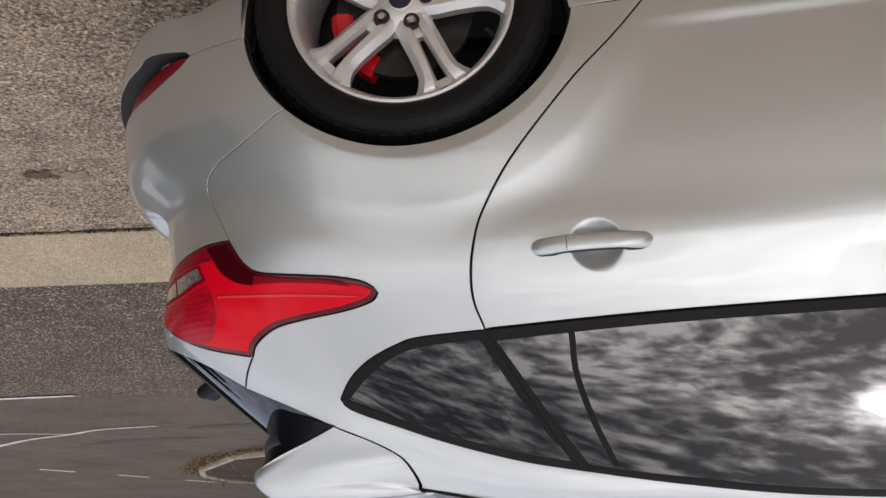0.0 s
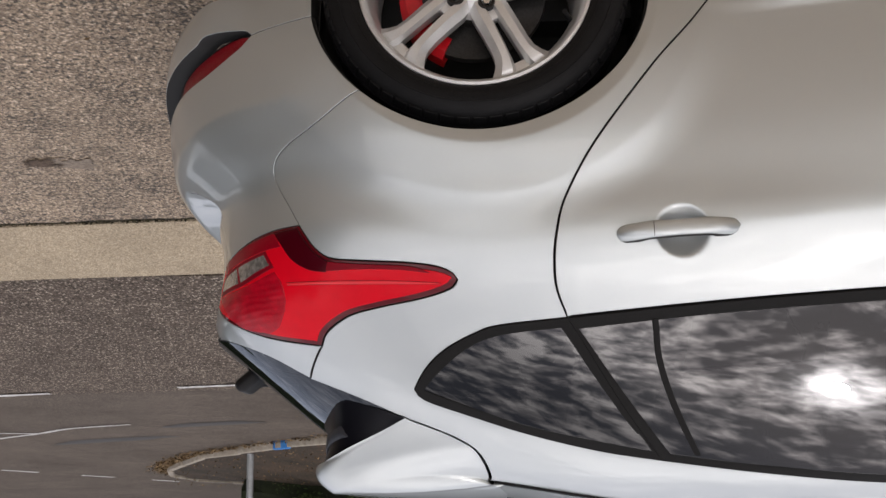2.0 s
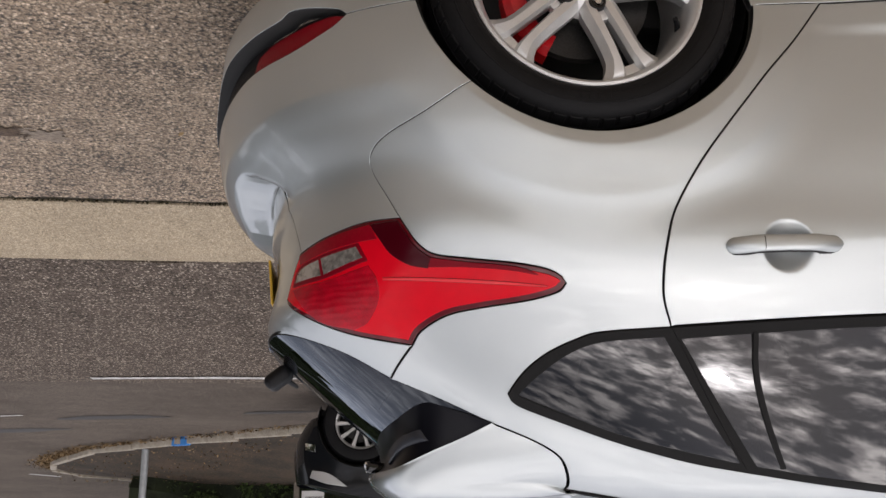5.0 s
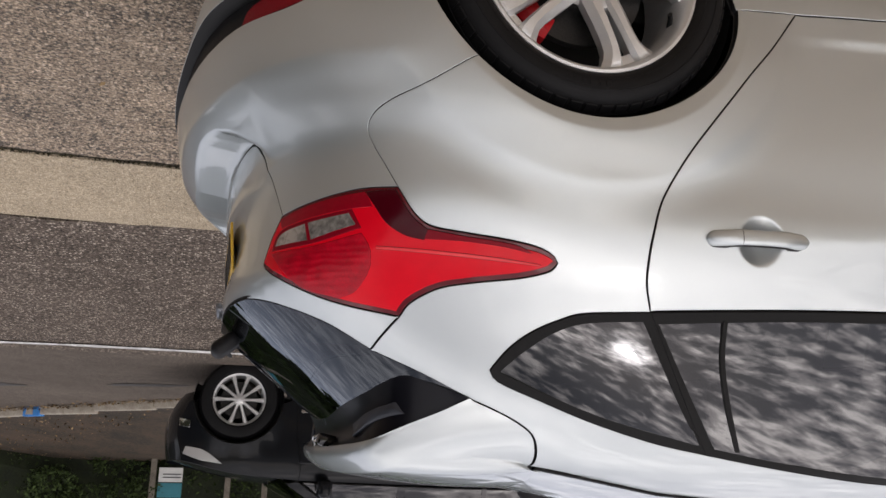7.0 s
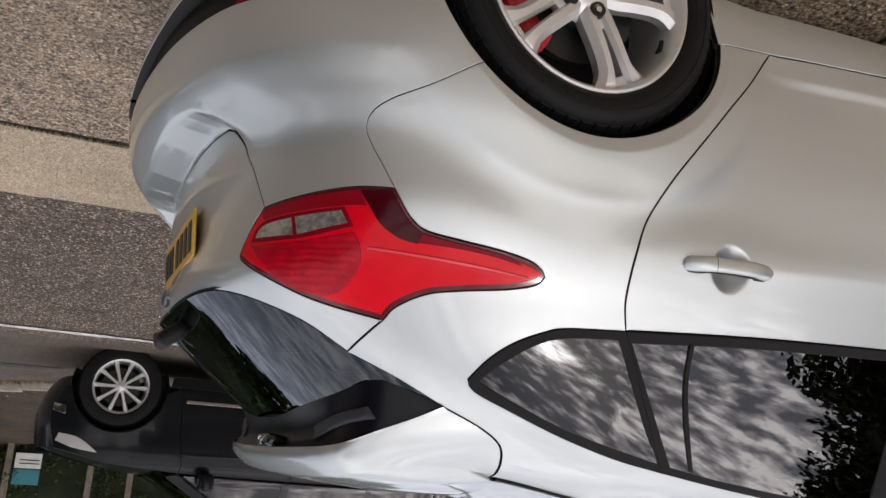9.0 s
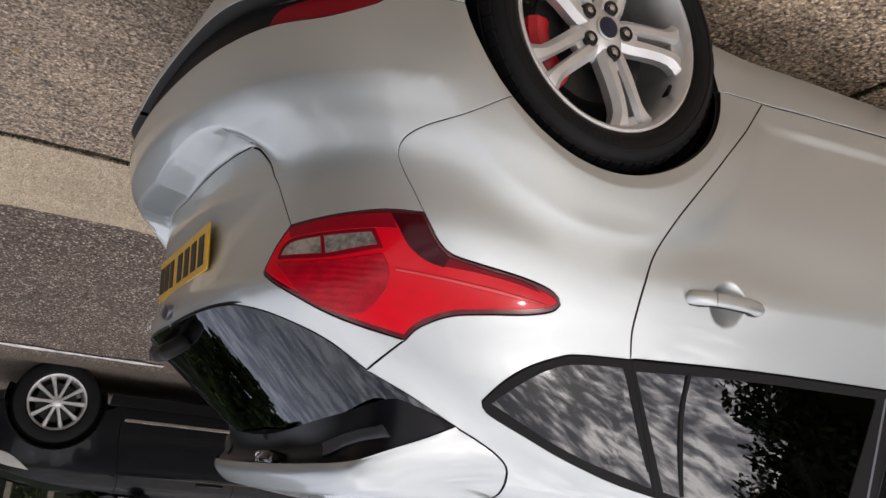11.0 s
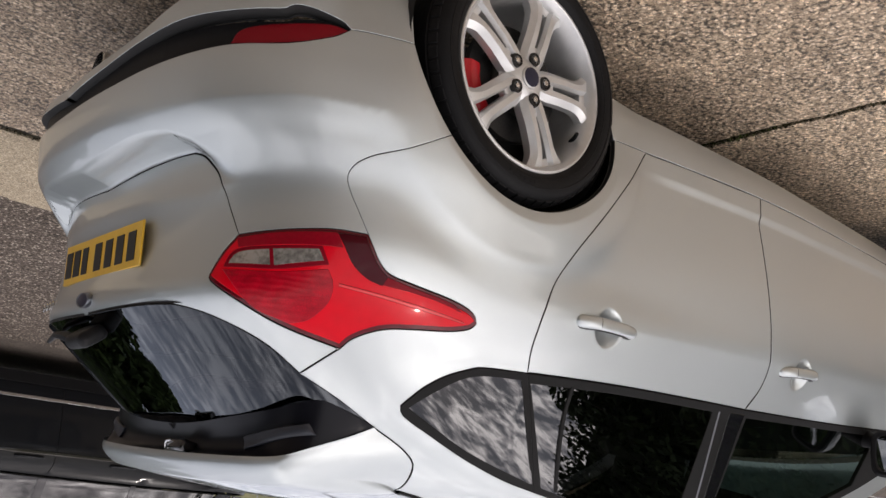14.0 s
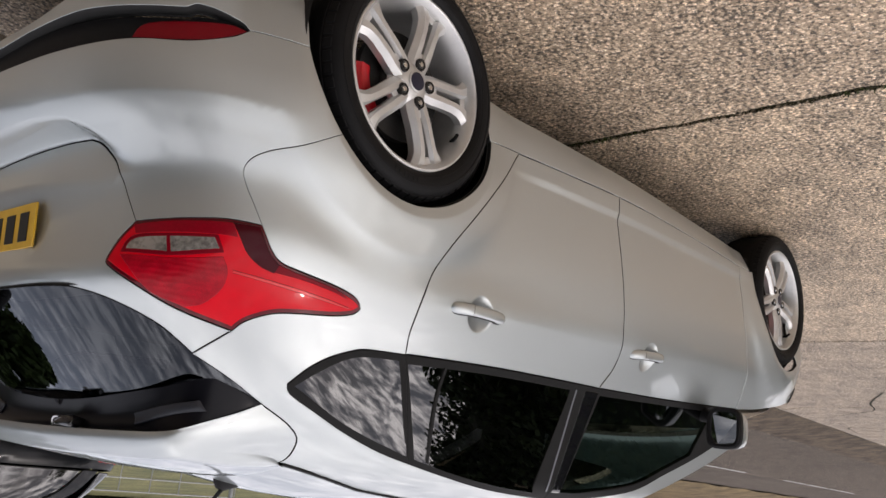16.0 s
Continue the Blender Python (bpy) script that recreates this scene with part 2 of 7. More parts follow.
def spline(pts, n=8):
    """A smooth curve through the points."""
    pts = [np.array(p, float) for p in pts]
    if len(pts) < 3:
        return [pts[0] + (pts[-1] - pts[0]) * k / n for k in range(n + 1)]
    ext = [2 * pts[0] - pts[1]] + pts + [2 * pts[-1] - pts[-2]]
    out = []
    for i in range(1, len(ext) - 2):
        p0, p1, p2, p3 = ext[i - 1 : i + 3]
        for k in range(n):
            t = k / n
            out.append(0.5 * (2 * p1 + (p2 - p0) * t + (2 * p0 - 5 * p1 + 4 * p2 - p3) * t * t + (3 * p1 - p0 - 3 * p2 + p3) * t**3))
    return out + [pts[-1]]


def ease(a, b, v):
    t = np.clip((v - a) / (b - a), 0, 1)
    return t * t * (3 - 2 * t)


# ---- the car's skin ----
class Skin:
    """A car body as level contours: at each height a rounded plan outline. g = x - w runs along the side (x) and across the tail (w)."""

    def __init__(self, centre, mid, nose, heights, width, end, side_power, tail_power, arches, flare, turn=1.0, slant=0.05, slant_from=-0.2, waist=0.0):
        self.centre, self.mid, self.nose, self.arches, self.flare, self.turn = centre, mid, nose, arches, flare, turn
        self.slant, self.slant_from, self.waist, self.dents = slant, slant_from, waist, []
        self.ledge, self.ridge, self.creases = None, None, []
        self.q = np.array(heights)
        self.t = [np.array(t, float) for t in (width, end, side_power, tail_power)]
        self.m = [np.gradient(t, self.q) for t in self.t]
        # rounded off, so that the curvature has no jumps
        fine = np.arange(heights[0], heights[-1] + 1e-9, 0.01)
        soft = []
        for t in self.tables(fine):
            wide = np.concatenate([2 * t[0] - t[8:0:-1], t, 2 * t[-1] - t[-2:-10:-1]])
            k = np.exp(-0.5 * (np.arange(-8, 9) / 1.4) ** 2)
            soft.append(np.convolve(wide, k / k.sum(), "valid"))
        self.q, self.t = fine, soft
        self.m = [np.gradient(t, fine) for t in soft]

    def tables(self, q):
        q = np.clip(q, self.q[0], self.q[-1])
        i = np.clip(np.searchsorted(self.q, q) - 1, 0, len(self.q) - 2)
        h = self.q[i + 1] - self.q[i]
        t = (q - self.q[i]) / h
        return [(2 * t**3 - 3 * t * t + 1) * y[i] + (t**3 - 2 * t * t + t) * h * m[i] + (3 * t * t - 2 * t**3) * y[i + 1] + (t**3 - t * t) * h * m[i + 1] for y, m in zip(self.t, self.m)]

    def level(self, x, z):
        q = z
        for _ in range(3):
            q = z - self.slant * np.minimum(0, x - self.slant_from) * ease(0.45, 0.75, q) * (1 - ease(1.0, 1.42, q))
        return q

    def width_at(self, x, z):
        W, E, N, M = self.tables(self.level(x, z))
        r = np.clip((x - self.mid) / (E - self.mid), 0, 1)
        f = np.clip(1 - np.clip((self.mid - x) / self.nose, 0, 1) ** 8, 0, 1) ** 0.4
        return W * np.clip(1 - r**N, 0, 1) ** (1 / M) * f

    def flared(self, x, w, z):
        """The shoulder round each wheel arch, and the waist drawn in before the rear one."""
        r = np.full(np.shape(x), 9.0)
        for ax in self.arches:
            r = np.minimum(r, np.hypot(x - ax + 0.032, z - 0.308))
        # a rolled lip, a nearly flat face, a sharp shoulder that fades into the body
        d = r - 0.365
        lip = 0.5 * (-d + np.sqrt(d * d + 0.0025**2))
        e = np.clip(d, 0, 0.098)
        u = 0.5 * (r - 0.463 + np.sqrt((r - 0.463) ** 2 + 0.003**2)) / 0.080
        f = (0.0270 - 0.24 * lip - 0.15 * e - 0.20 * e * e - 0.0145 * (1 - np.clip(1 - u, 0, 1) ** 2) + 0.0042 * ease(0.52, 0.82, r)) / 0.0205
        waist = ease(-1.35, -0.45, x) * (1 - 0.8 * ease(-0.12, 0.35, x)) * (1 - ease(0.72, 0.98, z))
        f = f * (0.35 + 0.65 * ease(0.28, 0.52, z)) * (1 - 0.45 * ease(0.12, 0.42, x))
        return w + (self.flare * f - self.waist * waist) * np.clip((w - 0.2) / 0.3, 0, 1)

    def at(self, g, z):
        """Places (x, w, z) for the surface coordinates g and z."""
        g, z = np.broadcast_arrays(np.asarray(g, float), np.asarray(z, float))
        x = np.clip(g + 0.7, self.mid - self.nose, None)
        lo, hi = np.full(g.shape, self.mid - self.nose), np.full(g.shape, 2.0)
        for _ in range(3):
            q = self.level(x, z)
            W, E, N, M = self.tables(q)
            lo, hi = np.full(g.shape, self.mid - self.nose), E.copy()
            for _ in range(46):
                x = (lo + hi) / 2
                r = np.clip((x - self.mid) / (E - self.mid), 0, 1)
                f = np.clip(1 - np.clip((self.mid - x) / self.nose, 0, 1) ** 8, 0, 1) ** 0.4
                w = W * np.clip(1 - r**N, 0, 1) ** (1 / M) * f
                below = x - w < g
                lo, hi = np.where(below, x, lo), np.where(below, hi, x)
        w = x - g
        w = self.flared(x, w, z)
        for dx, dz, rx, rz, deep in self.dents:
            w = w - deep * np.clip(1 - ((x - dx) / rx) ** 2 - ((z - dz) / rz) ** 2, 0, 1) ** 1.1 * (w > 0.4)
        for kind, line, size, reach in self.creases:
            line = np.array(line)
            zc = np.interp(x, line[:, 0], line[:, 1])
            fade = ease(line[0, 0], line[0, 0] + 0.25, x) * (1 - ease(line[-1, 0] - 0.25, line[-1, 0], x)) * (w > 0.4)
            if kind == "step":
                w = w + size * fade * (1 - ease(zc - reach, zc + reach, z))
            else:
                w = w + size * fade * np.maximum(0, 1 - np.sqrt(((z - zc) / reach) ** 2 + 0.0012))
        if self.ridge is not None:
            # the bumper's ridge: leaning back above it, tucked in below
            rise = np.asarray(z) - np.interp(np.abs(w), *self.ridge)
            up = np.where(rise > 0, rise / 0.055, -rise / 0.12)
            out = 0.010 * np.maximum(0, 1 - np.sqrt(up**2 + 0.0015)) * ease(0.24, 0.42, x)
            nx, nw = np.maximum(x - 0.25, 0.01), np.maximum(w - 0.45, 0.0)
            size = np.hypot(nx, nw)
            x, w = x + out * nx / size, w + out * nw / size
        if self.ledge is not None:
            lw, lz, top = self.ledge
            W, E, N, M = self.tables(np.array(top))
            xt = self.mid + (E - self.mid) * np.clip(1 - np.clip(np.abs(w) / W, 0, 1) ** M, 0, 1) ** (1 / N) + 0.003
            zc = np.interp(np.abs(w), lw, lz)
            wv = np.interp(z, LEDGE_END_Z, LEDGE_END_W)
            ramp = 0.019 + 0.055 * ease(0.40, 0.56, np.abs(w))
            x = x + np.minimum(0, xt - x) * ease(zc, zc + ramp, z) * (1 - ease(wv - 0.010, wv + 0.080 + 0.050 * ease(0.635, 0.70, z), np.abs(w))) * (z < top) * (x > 0.3)
        return np.stack([x, w, z], -1)

    def S(self, x, z):
        """Surface coordinates of a place on the side."""
        return (x - float(self.width_at(np.array(x), np.array(z))), z)

    def R(self, w, z):
        """Surface coordinates of a place on the tail."""
        W, E, N, M = self.tables(np.array(float(z)))
        x = self.mid + (E - self.mid) * max(1 - (abs(w) / W) ** M, 0) ** (1 / N)
        return (float(x) - w, z)

    def normal(self, g, z):
        e = 0.004
        a, b = self.at(g + e, z) - self.at(g - e, z), self.at(g, z + e) - self.at(g, z - e)
        n = np.cross(b, a)
        n /= np.linalg.norm(n, axis=-1, keepdims=True) + 1e-12
        flip = np.where(n[..., 1:2] * 1.0 + n[..., 0:1] * 0.6 < 0, -1.0, 1.0)
        return n * flip

    def world(self, p, side=1):
        """From (x, w, z) to the world; side -1 is the other flank."""
        p = np.asarray(p, float)
        return np.stack([p[..., 0] * self.turn, self.centre - side * self.turn * p[..., 1], p[..., 2]], -1)


def inside(px, py, poly):
    poly = np.asarray(poly)
    c = np.zeros(px.shape, bool)
    x0, y0 = poly[:, 0], poly[:, 1]
    x1, y1 = np.roll(x0, 1), np.roll(y0, 1)
    for a, b, p, q in zip(x0, y0, x1, y1):
        if b != q:
            c ^= ((b > py) != (q > py)) & (px < (p - a) * (py - b) / (q - b) + a)
    return c


def edge_distance(px, py, poly):
    d = np.full(px.shape, 9.0)
    for a, b in zip(poly, np.roll(poly, -1, 0)):
        v = b - a
        t = np.clip(((px - a[0]) * v[0] + (py - a[1]) * v[1]) / (v @ v + 1e-12), 0, 1)
        d = np.minimum(d, np.hypot(px - a[0] - t * v[0], py - a[1] - t * v[1]))
    return d


def outline(segments, step=0.012):
    """A closed outline out of smooth segments, corner to corner, evenly stepped."""
    pts = []
    for seg in segments:
        c = np.array(spline(seg, 10))
        s = np.r_[0, np.cumsum(np.hypot(*np.diff(c, axis=0).T))]
        n = max(1, int(round(s[-1] / step)))
        u = np.linspace(0, s[-1], n + 1)[:-1]
        pts += list(zip(np.interp(u, s, c[:, 0]), np.interp(u, s, c[:, 1])))
    return np.array(pts)


def shrink(poly, d, keep):
    nx, pv = np.roll(poly, -1, 0), np.roll(poly, 1, 0)
    t = nx - pv
    t /= np.linalg.norm(t, axis=1, keepdims=True) + 1e-12
    n = np.stack([t[:, 1], -t[:, 0]], 1)
    area = np.sum(poly[:, 0] * np.roll(poly[:, 1], -1) - np.roll(poly[:, 0], -1) * poly[:, 1])
    out = n if area > 0 else -n
    return np.where(keep[:, None], poly, poly - out * d), np.where(keep[:, None], 0, out)


def panel(skin, name, segments, mats, parent, label="", gap=0.0022, lift=0.0, lip=0.012, step=0.012, grid=0.028, sides=(1,), holes=(), seal=True, shape=None, dense=(), lines=()):
    """A sheet cut out of the skin: its own edges turned in, a dark seal behind them. sides (1, -1) makes one sheet across the middle."""
    loops = [outline(segments, step)] + [outline(h, step) for h in holes]
    rims, outs = [], []
    for k, lp in enumerate(loops):
        pos = skin.at(lp[:, 0], lp[:, 1])
        keep = pos[:, 1] < 0.006
        a, b = shrink(lp, gap if k == 0 else -gap, keep)
        if len(sides) == 2:
            W, E, N, M = skin.tables(a[:, 1])
            a[keep, 0] = E[keep]
        rims.append(a)
        outs.append(b if k == 0 else -b)
    allp = np.concatenate(rims)
    lo, hi = allp.min(0), allp.max(0)
    gx, gz = np.meshgrid(np.arange(lo[0], hi[0], grid), np.arange(lo[1], hi[1], grid))
    gx = gx + (np.arange(gx.shape[0]) % 2)[:, None] * grid * 0.5
    gx, gz = gx.ravel(), gz.ravel()
    ok = inside(gx, gz, rims[0]) & (edge_distance(gx, gz, rims[0]) > grid * 0.45)
    for r in rims[1:]:
        ok &= ~inside(gx, gz, r) & (edge_distance(gx, gz, r) > grid * 0.45)
    free = np.stack([gx[ok], gz[ok]], 1)
    for cx, cz, rad in dense:
        cg = skin.S(cx, cz)[0]
        free = free[np.hypot(free[:, 0] - cg, free[:, 1] - cz) > rad]
        a, b = np.meshgrid(np.arange(-rad, rad, 0.0046), np.arange(-rad, rad, 0.0046))
        keep = np.hypot(a, b) < rad
        free = np.concatenate([free, np.stack([a[keep] + cg, b[keep] + cz], 1)])
    if len(lines):
        extra = np.concatenate([np.array(ln) for ln in lines])
        ok = inside(extra[:, 0], extra[:, 1], rims[0]) & (edge_distance(extra[:, 0], extra[:, 1], rims[0]) > 0.002)
        extra = extra[ok]
        for cx, cz, rad in dense:
            extra = extra[np.hypot(extra[:, 0] - skin.S(cx, cz)[0], extra[:, 1] - cz) > rad]
        far = np.array([np.min(np.hypot(extra[:, 0] - a, extra[:, 1] - b)) for a, b in free]) > 0.010
        free = np.concatenate([free[far], extra])
    pts = np.concatenate([allp, free])
    edges, base = [], 0
    for r in rims:
        edges += [(base + i, base + (i + 1) % len(r)) for i in range(len(r))]
        base += len(r)
    nb = base
    vs, _, fs, orig, _, _ = mathutils_geometry.delaunay_2d_cdt([Vector(p) for p in pts], edges, [], 0, 1e-6)
    vp = np.array([tuple(v) for v in vs])
    fs = [f for f in fs]
    cen = np.array([vp[list(f)].mean(0) for f in fs])
    ok = inside(cen[:, 0], cen[:, 1], rims[0])
    for r in rims[1:]:
        ok &= ~inside(cen[:, 0], cen[:, 1], r)
    fs = [f for f, o in zip(fs, ok) if o]
    p3, n3 = skin.at(vp[:, 0], vp[:, 1]), skin.normal(vp[:, 0], vp[:, 1])
    p3 = p3 + n3 * lift
    if shape is not None:
        p3, n3 = shape(p3, n3, vp)
    lookup = {}
    for j, o in enumerate(orig):
        for i in o:
            lookup[i] = j
    verts, norms, faces, slots = [], [], [], []
    for side in sides:
        off = len(verts)
        s = np.array([1, side, 1])
        verts += [tuple(v) for v in skin.world(p3 * s)]
        nw = skin.world(n3 * s) - skin.world(np.zeros(3))
        loops_n = list(nw)
        for f in fs:
            faces.append([off + i for i in f])
            slots.append(0)
        norm_here = list(loops_n)
        base = 0
        for r, out2 in zip(rims, outs):
            n = len(r)
            ids = [lookup[base + i] for i in range(n)]
            e = 0.003
            pr = skin.at(r[:, 0], r[:, 1])
            po = skin.at(r[:, 0] + out2[:, 0] * e, r[:, 1] + out2[:, 1] * e)
            to = po - pr
            to /= np.linalg.norm(to, axis=1, keepdims=True) + 1e-9
            live = (np.abs(out2).sum(1) > 0)
            nn = n3[ids]
            rings = [(0.0014, 0.0010, 0.7), (0.0020, lip, 1.0)] + ([(0.0075, lip + 0.0005, -1)] if seal else [])
            start = [len(verts) + k * n for k in range(len(rings))]
            for du, dn, mix in rings:
                q3 = p3[ids] + to * du * live[:, None] - nn * dn
                verts += [tuple(v) for v in skin.world(q3 * s)]
                nv = nn if mix < 0 else nn * (1 - mix) + to * mix + 1e-6
                nv = nv / (np.linalg.norm(nv, axis=1, keepdims=True) + 1e-9)
                norm_here += list(skin.world(nv * s) - skin.world(np.zeros(3)))
            for i in range(n):
                j = (i + 1) % n
                if not (live[i] and live[j]):
                    continue
                chain = [(off + ids[i], off + ids[j])] + [(st + i, st + j) for st in start]
                for k, ((a, b), (c, d)) in enumerate(zip(chain, chain[1:])):
                    faces.append([a, b, d, c])
                    slots.append(1 if k >= 1 else 0)
            base += n
        norms += norm_here
    me = bpy.data.meshes.new(name)
    me.from_pydata(verts, [], faces)
    me.polygons.foreach_set("material_index", slots)
    me.polygons.foreach_set("use_smooth", [True] * len(faces))
    # turn every face the way its normals point
    norms = np.array(norms)
    co = np.array(verts)
    flip = []
    for k, f in enumerate(faces):
        a, b, c = co[f[0]], co[f[1]], co[f[2]]
        if np.dot(np.cross(b - a, c - a), norms[f].sum(0)) < 0:
            flip.append(k)
    if flip:
        bmf = bmesh.new()
        bmf.from_mesh(me)
        bmf.faces.ensure_lookup_table()
        bmesh.ops.reverse_faces(bmf, faces=[bmf.faces[k] for k in flip])
        bmf.to_mesh(me)
        bmf.free()
    me.normals_split_custom_set_from_vertices([tuple(n) for n in norms])
    return place(name, me, [mats, SEAL] if not isinstance(mats, (list, tuple)) else list(mats), parent, label)

# ---- the silver hatchback ----
CENTRE = 0.878
skin = Skin(
    CENTRE, -1.2, 2.255,
    heights=[0.15, 0.25, 0.35, 0.45, 0.55, 0.60, 0.65, 0.69, 0.75, 0.83, 0.90, 0.97, 1.03, 1.10, 1.18, 1.26, 1.32, 1.37, 1.43],
    width=[0.735, 0.785, 0.802, 0.815, 0.823, 0.825, 0.826, 0.825, 0.822, 0.812, 0.783, 0.744, 0.7145, 0.6895, 0.6592, 0.6263, 0.599, 0.52, 0.36],
    end=[0.66, 0.71, 0.762, 0.788, 0.776, 0.757, 0.716, 0.672, 0.640, 0.62, 0.628, 0.642, 0.590, 0.500, 0.398, 0.295, 0.217, 0.17, 0.10],
    side_power=[8.8, 8.8, 8.8, 8.8, 8.7, 8.7, 8.7, 8.7, 8.8, 8.8, 8.6, 8.4, 8.2, 7.9, 6.9, 5.2, 3.8, 2.8, 2.2],
    tail_power=[3.0, 2.8, 2.6, 2.4, 2.2, 2.2, 2.2, 2.3, 2.5, 2.9, 3.05, 3.0, 3.0, 3.05, 3.05, 2.85, 2.5, 2.2, 2.0],
    arches=(0.0, -2.648), flare=0.021, waist=0.034)
skin.dents = [(-0.401, 0.8545, 0.0525, 0.050, 0.020), (-1.364, 0.811, 0.0525, 0.050, 0.020)]
LOW_CREASE = [(-2.35, 0.305), (-2.1, 0.317), (-1.58, 0.341), (-1.1, 0.360), (-0.45, 0.392)]
HIGH_CREASE = [(-2.55, 0.712), (-2.33, 0.726), (-1.86, 0.758), (-1.5, 0.786), (-1.15, 0.808), (-0.78, 0.8285), (-0.35, 0.852)]
skin.creases = [("step", LOW_CREASE, 0.009, 0.017), ("fold", HIGH_CREASE, 0.0046, 0.060)]
LEDGE_END_Z, LEDGE_END_W = [0.615, 0.636, 0.651, 0.671, 0.699, 0.765], [0.446, 0.452, 0.461, 0.477, 0.498, 0.524]
LEDGE_W, LEDGE_Z = [0.0, 0.2, 0.32, 0.38, 0.42, 0.46, 0.50, 0.54], [0.641, 0.6295, 0.6205, 0.6195, 0.622, 0.633, 0.655, 0.685]
skin.ledge = (LEDGE_W, LEDGE_Z, 0.75)
RIDGE_W, RIDGE_Z = [0.0, 0.34, 0.50, 0.62, 0.70, 0.80], [0.597, 0.592, 0.578, 0.562, 0.550, 0.545]
skin.ridge = (RIDGE_W, RIDGE_Z)
S, R = skin.S, skin.R
crease_lines = [[S(x, float(np.interp(x, *zip(*ln))) + d) for x in np.arange(-2.3, -0.16, 0.02)] for ln, ds in ((LOW_CREASE, (-0.017, -0.008, 0.0, 0.008, 0.017)), (HIGH_CREASE, (-0.014, -0.006, -0.002, 0.002, 0.006, 0.014))) for d in ds]
arch_rings = [[S(-0.032 + r * math.cos(a), 0.308 + r * math.sin(a)) for a in np.arange(0.2, 2.95, 0.022)] for r in (0.352, 0.361, 0.365, 0.369, 0.385, 0.405, 0.425, 0.445, 0.456, 0.460, 0.4625, 0.465, 0.469, 0.475, 0.483, 0.492, 0.503, 0.515, 0.530, 0.545)]
ledge_lines = [[R(w, float(np.interp(w, LEDGE_W, LEDGE_Z)) + d) for w in np.arange(0.004, 0.447, 0.0055)] for d in (-0.010, -0.004, 0.0, 0.004, 0.008, 0.012, 0.0155, 0.019)]
ledge_lines += [[R(float(np.interp(z, LEDGE_END_Z, LEDGE_END_W)) + d, z) for z in np.arange(0.666, 0.76, 0.006)] for d in (0.004, 0.008, 0.012, 0.017, 0.022, 0.027, 0.032, 0.037, 0.042, 0.047)]
ledge_lines += [[R(w, z) for w in np.arange(0.40, 0.62, 0.0045)] for z in np.arange(0.684, 0.745, 0.0042)]
ledge_lines += [[R(w, z) for w in np.arange(0.41, 0.545, 0.0029)] for z in np.arange(0.606, 0.682, 0.0029)]
ledge_lines += [[R(w, float(np.interp(w, RIDGE_W, RIDGE_Z)) + d) for w in np.arange(0.004, 0.775, 0.009)] for d in (-0.022, -0.008, -0.003, 0.0, 0.003, 0.008, 0.02)]
car = tagged(new("car"), "silver five-door hatchback parked on a concrete drive", "car")
car.location = (-1.3, CENTRE, 0)


glazing = Skin(
    CENTRE, -1.2, 2.255,
    heights=[0.85, 0.90, 0.97, 1.03, 1.10, 1.18, 1.26, 1.32, 1.37, 1.43],
    width=[0.7709, 0.7557, 0.7341, 0.7142, 0.6898, 0.6593, 0.6264, 0.6002, 0.5770, 0.5470],
    end=[0.8095, 0.7480, 0.6615, 0.5880, 0.5030, 0.4060, 0.3040, 0.2230, 0.1520, 0.0710],
    side_power=[8.6, 8.5, 8.4, 8.2, 7.8, 7.0, 6.0, 5.2, 4.5, 3.6],
    tail_power=[3.0] * 10, arches=(), flare=0.0)


def glazed(seg):
    """The same edge on the smoother sheet of the glass."""
    out = []
    for g, z in seg:
        x, w, _ = skin.at(np.array(g), np.array(z))
        out.append(glazing.S(float(x), z) if w > 0.53 else glazing.R(float(w), z))
    return out


def side(*pts):
    return [S(x, z) for x, z in pts]


ARCH = [(-0.020 + (0.346 + 0.014 * float(ease(1.7, 2.6, a))) * math.cos(a), 0.298 + 0.346 * math.sin(a)) for a in np.linspace(0.20, math.pi - 0.055, 24)]
i_bump = 5
midline = lambda z0, z1: [R(0.0, z) for z in np.linspace(z0, z1, 12)]
DOOR_REAR = side((-0.53, 0.322), (-0.453, 0.42), (-0.382, 0.50), (-0.333, 0.56), (-0.285, 0.62), (-0.226, 0.70), (-0.181, 0.78), (-0.162, 0.84), (-0.154, 0.90), (-0.158, 0.955), (-0.178, 1.006))
DOOR_MID = side((-1.10, 0.285), (-1.09, 0.378), (-1.10, 0.477), (-1.125, 0.632), (-1.148, 0.747), (-1.178, 0.867), (-1.153, 0.955))
DOOR_FRONT = side((-2.18, 0.262), (-2.178, 0.32), (-2.19, 0.491), (-2.223, 0.634), (-2.290, 0.795), (-2.33, 0.88))
BELT_REAR = side((-0.178, 1.006), (-0.444, 0.987), (-0.66, 0.975), (-0.94, 0.963), (-1.153, 0.955))
BELT_FRONT = side((-1.153, 0.955), (-1.7, 0.925), (-2.33, 0.88))
SHUT_TOP = side((-0.178, 1.006), (-0.362, 1.278))
QUARTER_UP = side((0.126, 1.128), (0.106, 1.149), (0.02, 1.181), (-0.10, 1.221), (-0.24, 1.257), (-0.362, 1.278))
QUARTER_LOW = side((0.126, 1.128), (0.096, 1.085), (0.055, 1.053), (0.0, 1.028), (-0.045, 1.016), (-0.178, 1.006))
TOP_REAR = side((-0.362, 1.278), (-0.55, 1.305), (-0.77, 1.328), (-1.0, 1.338), (-1.10, 1.338))
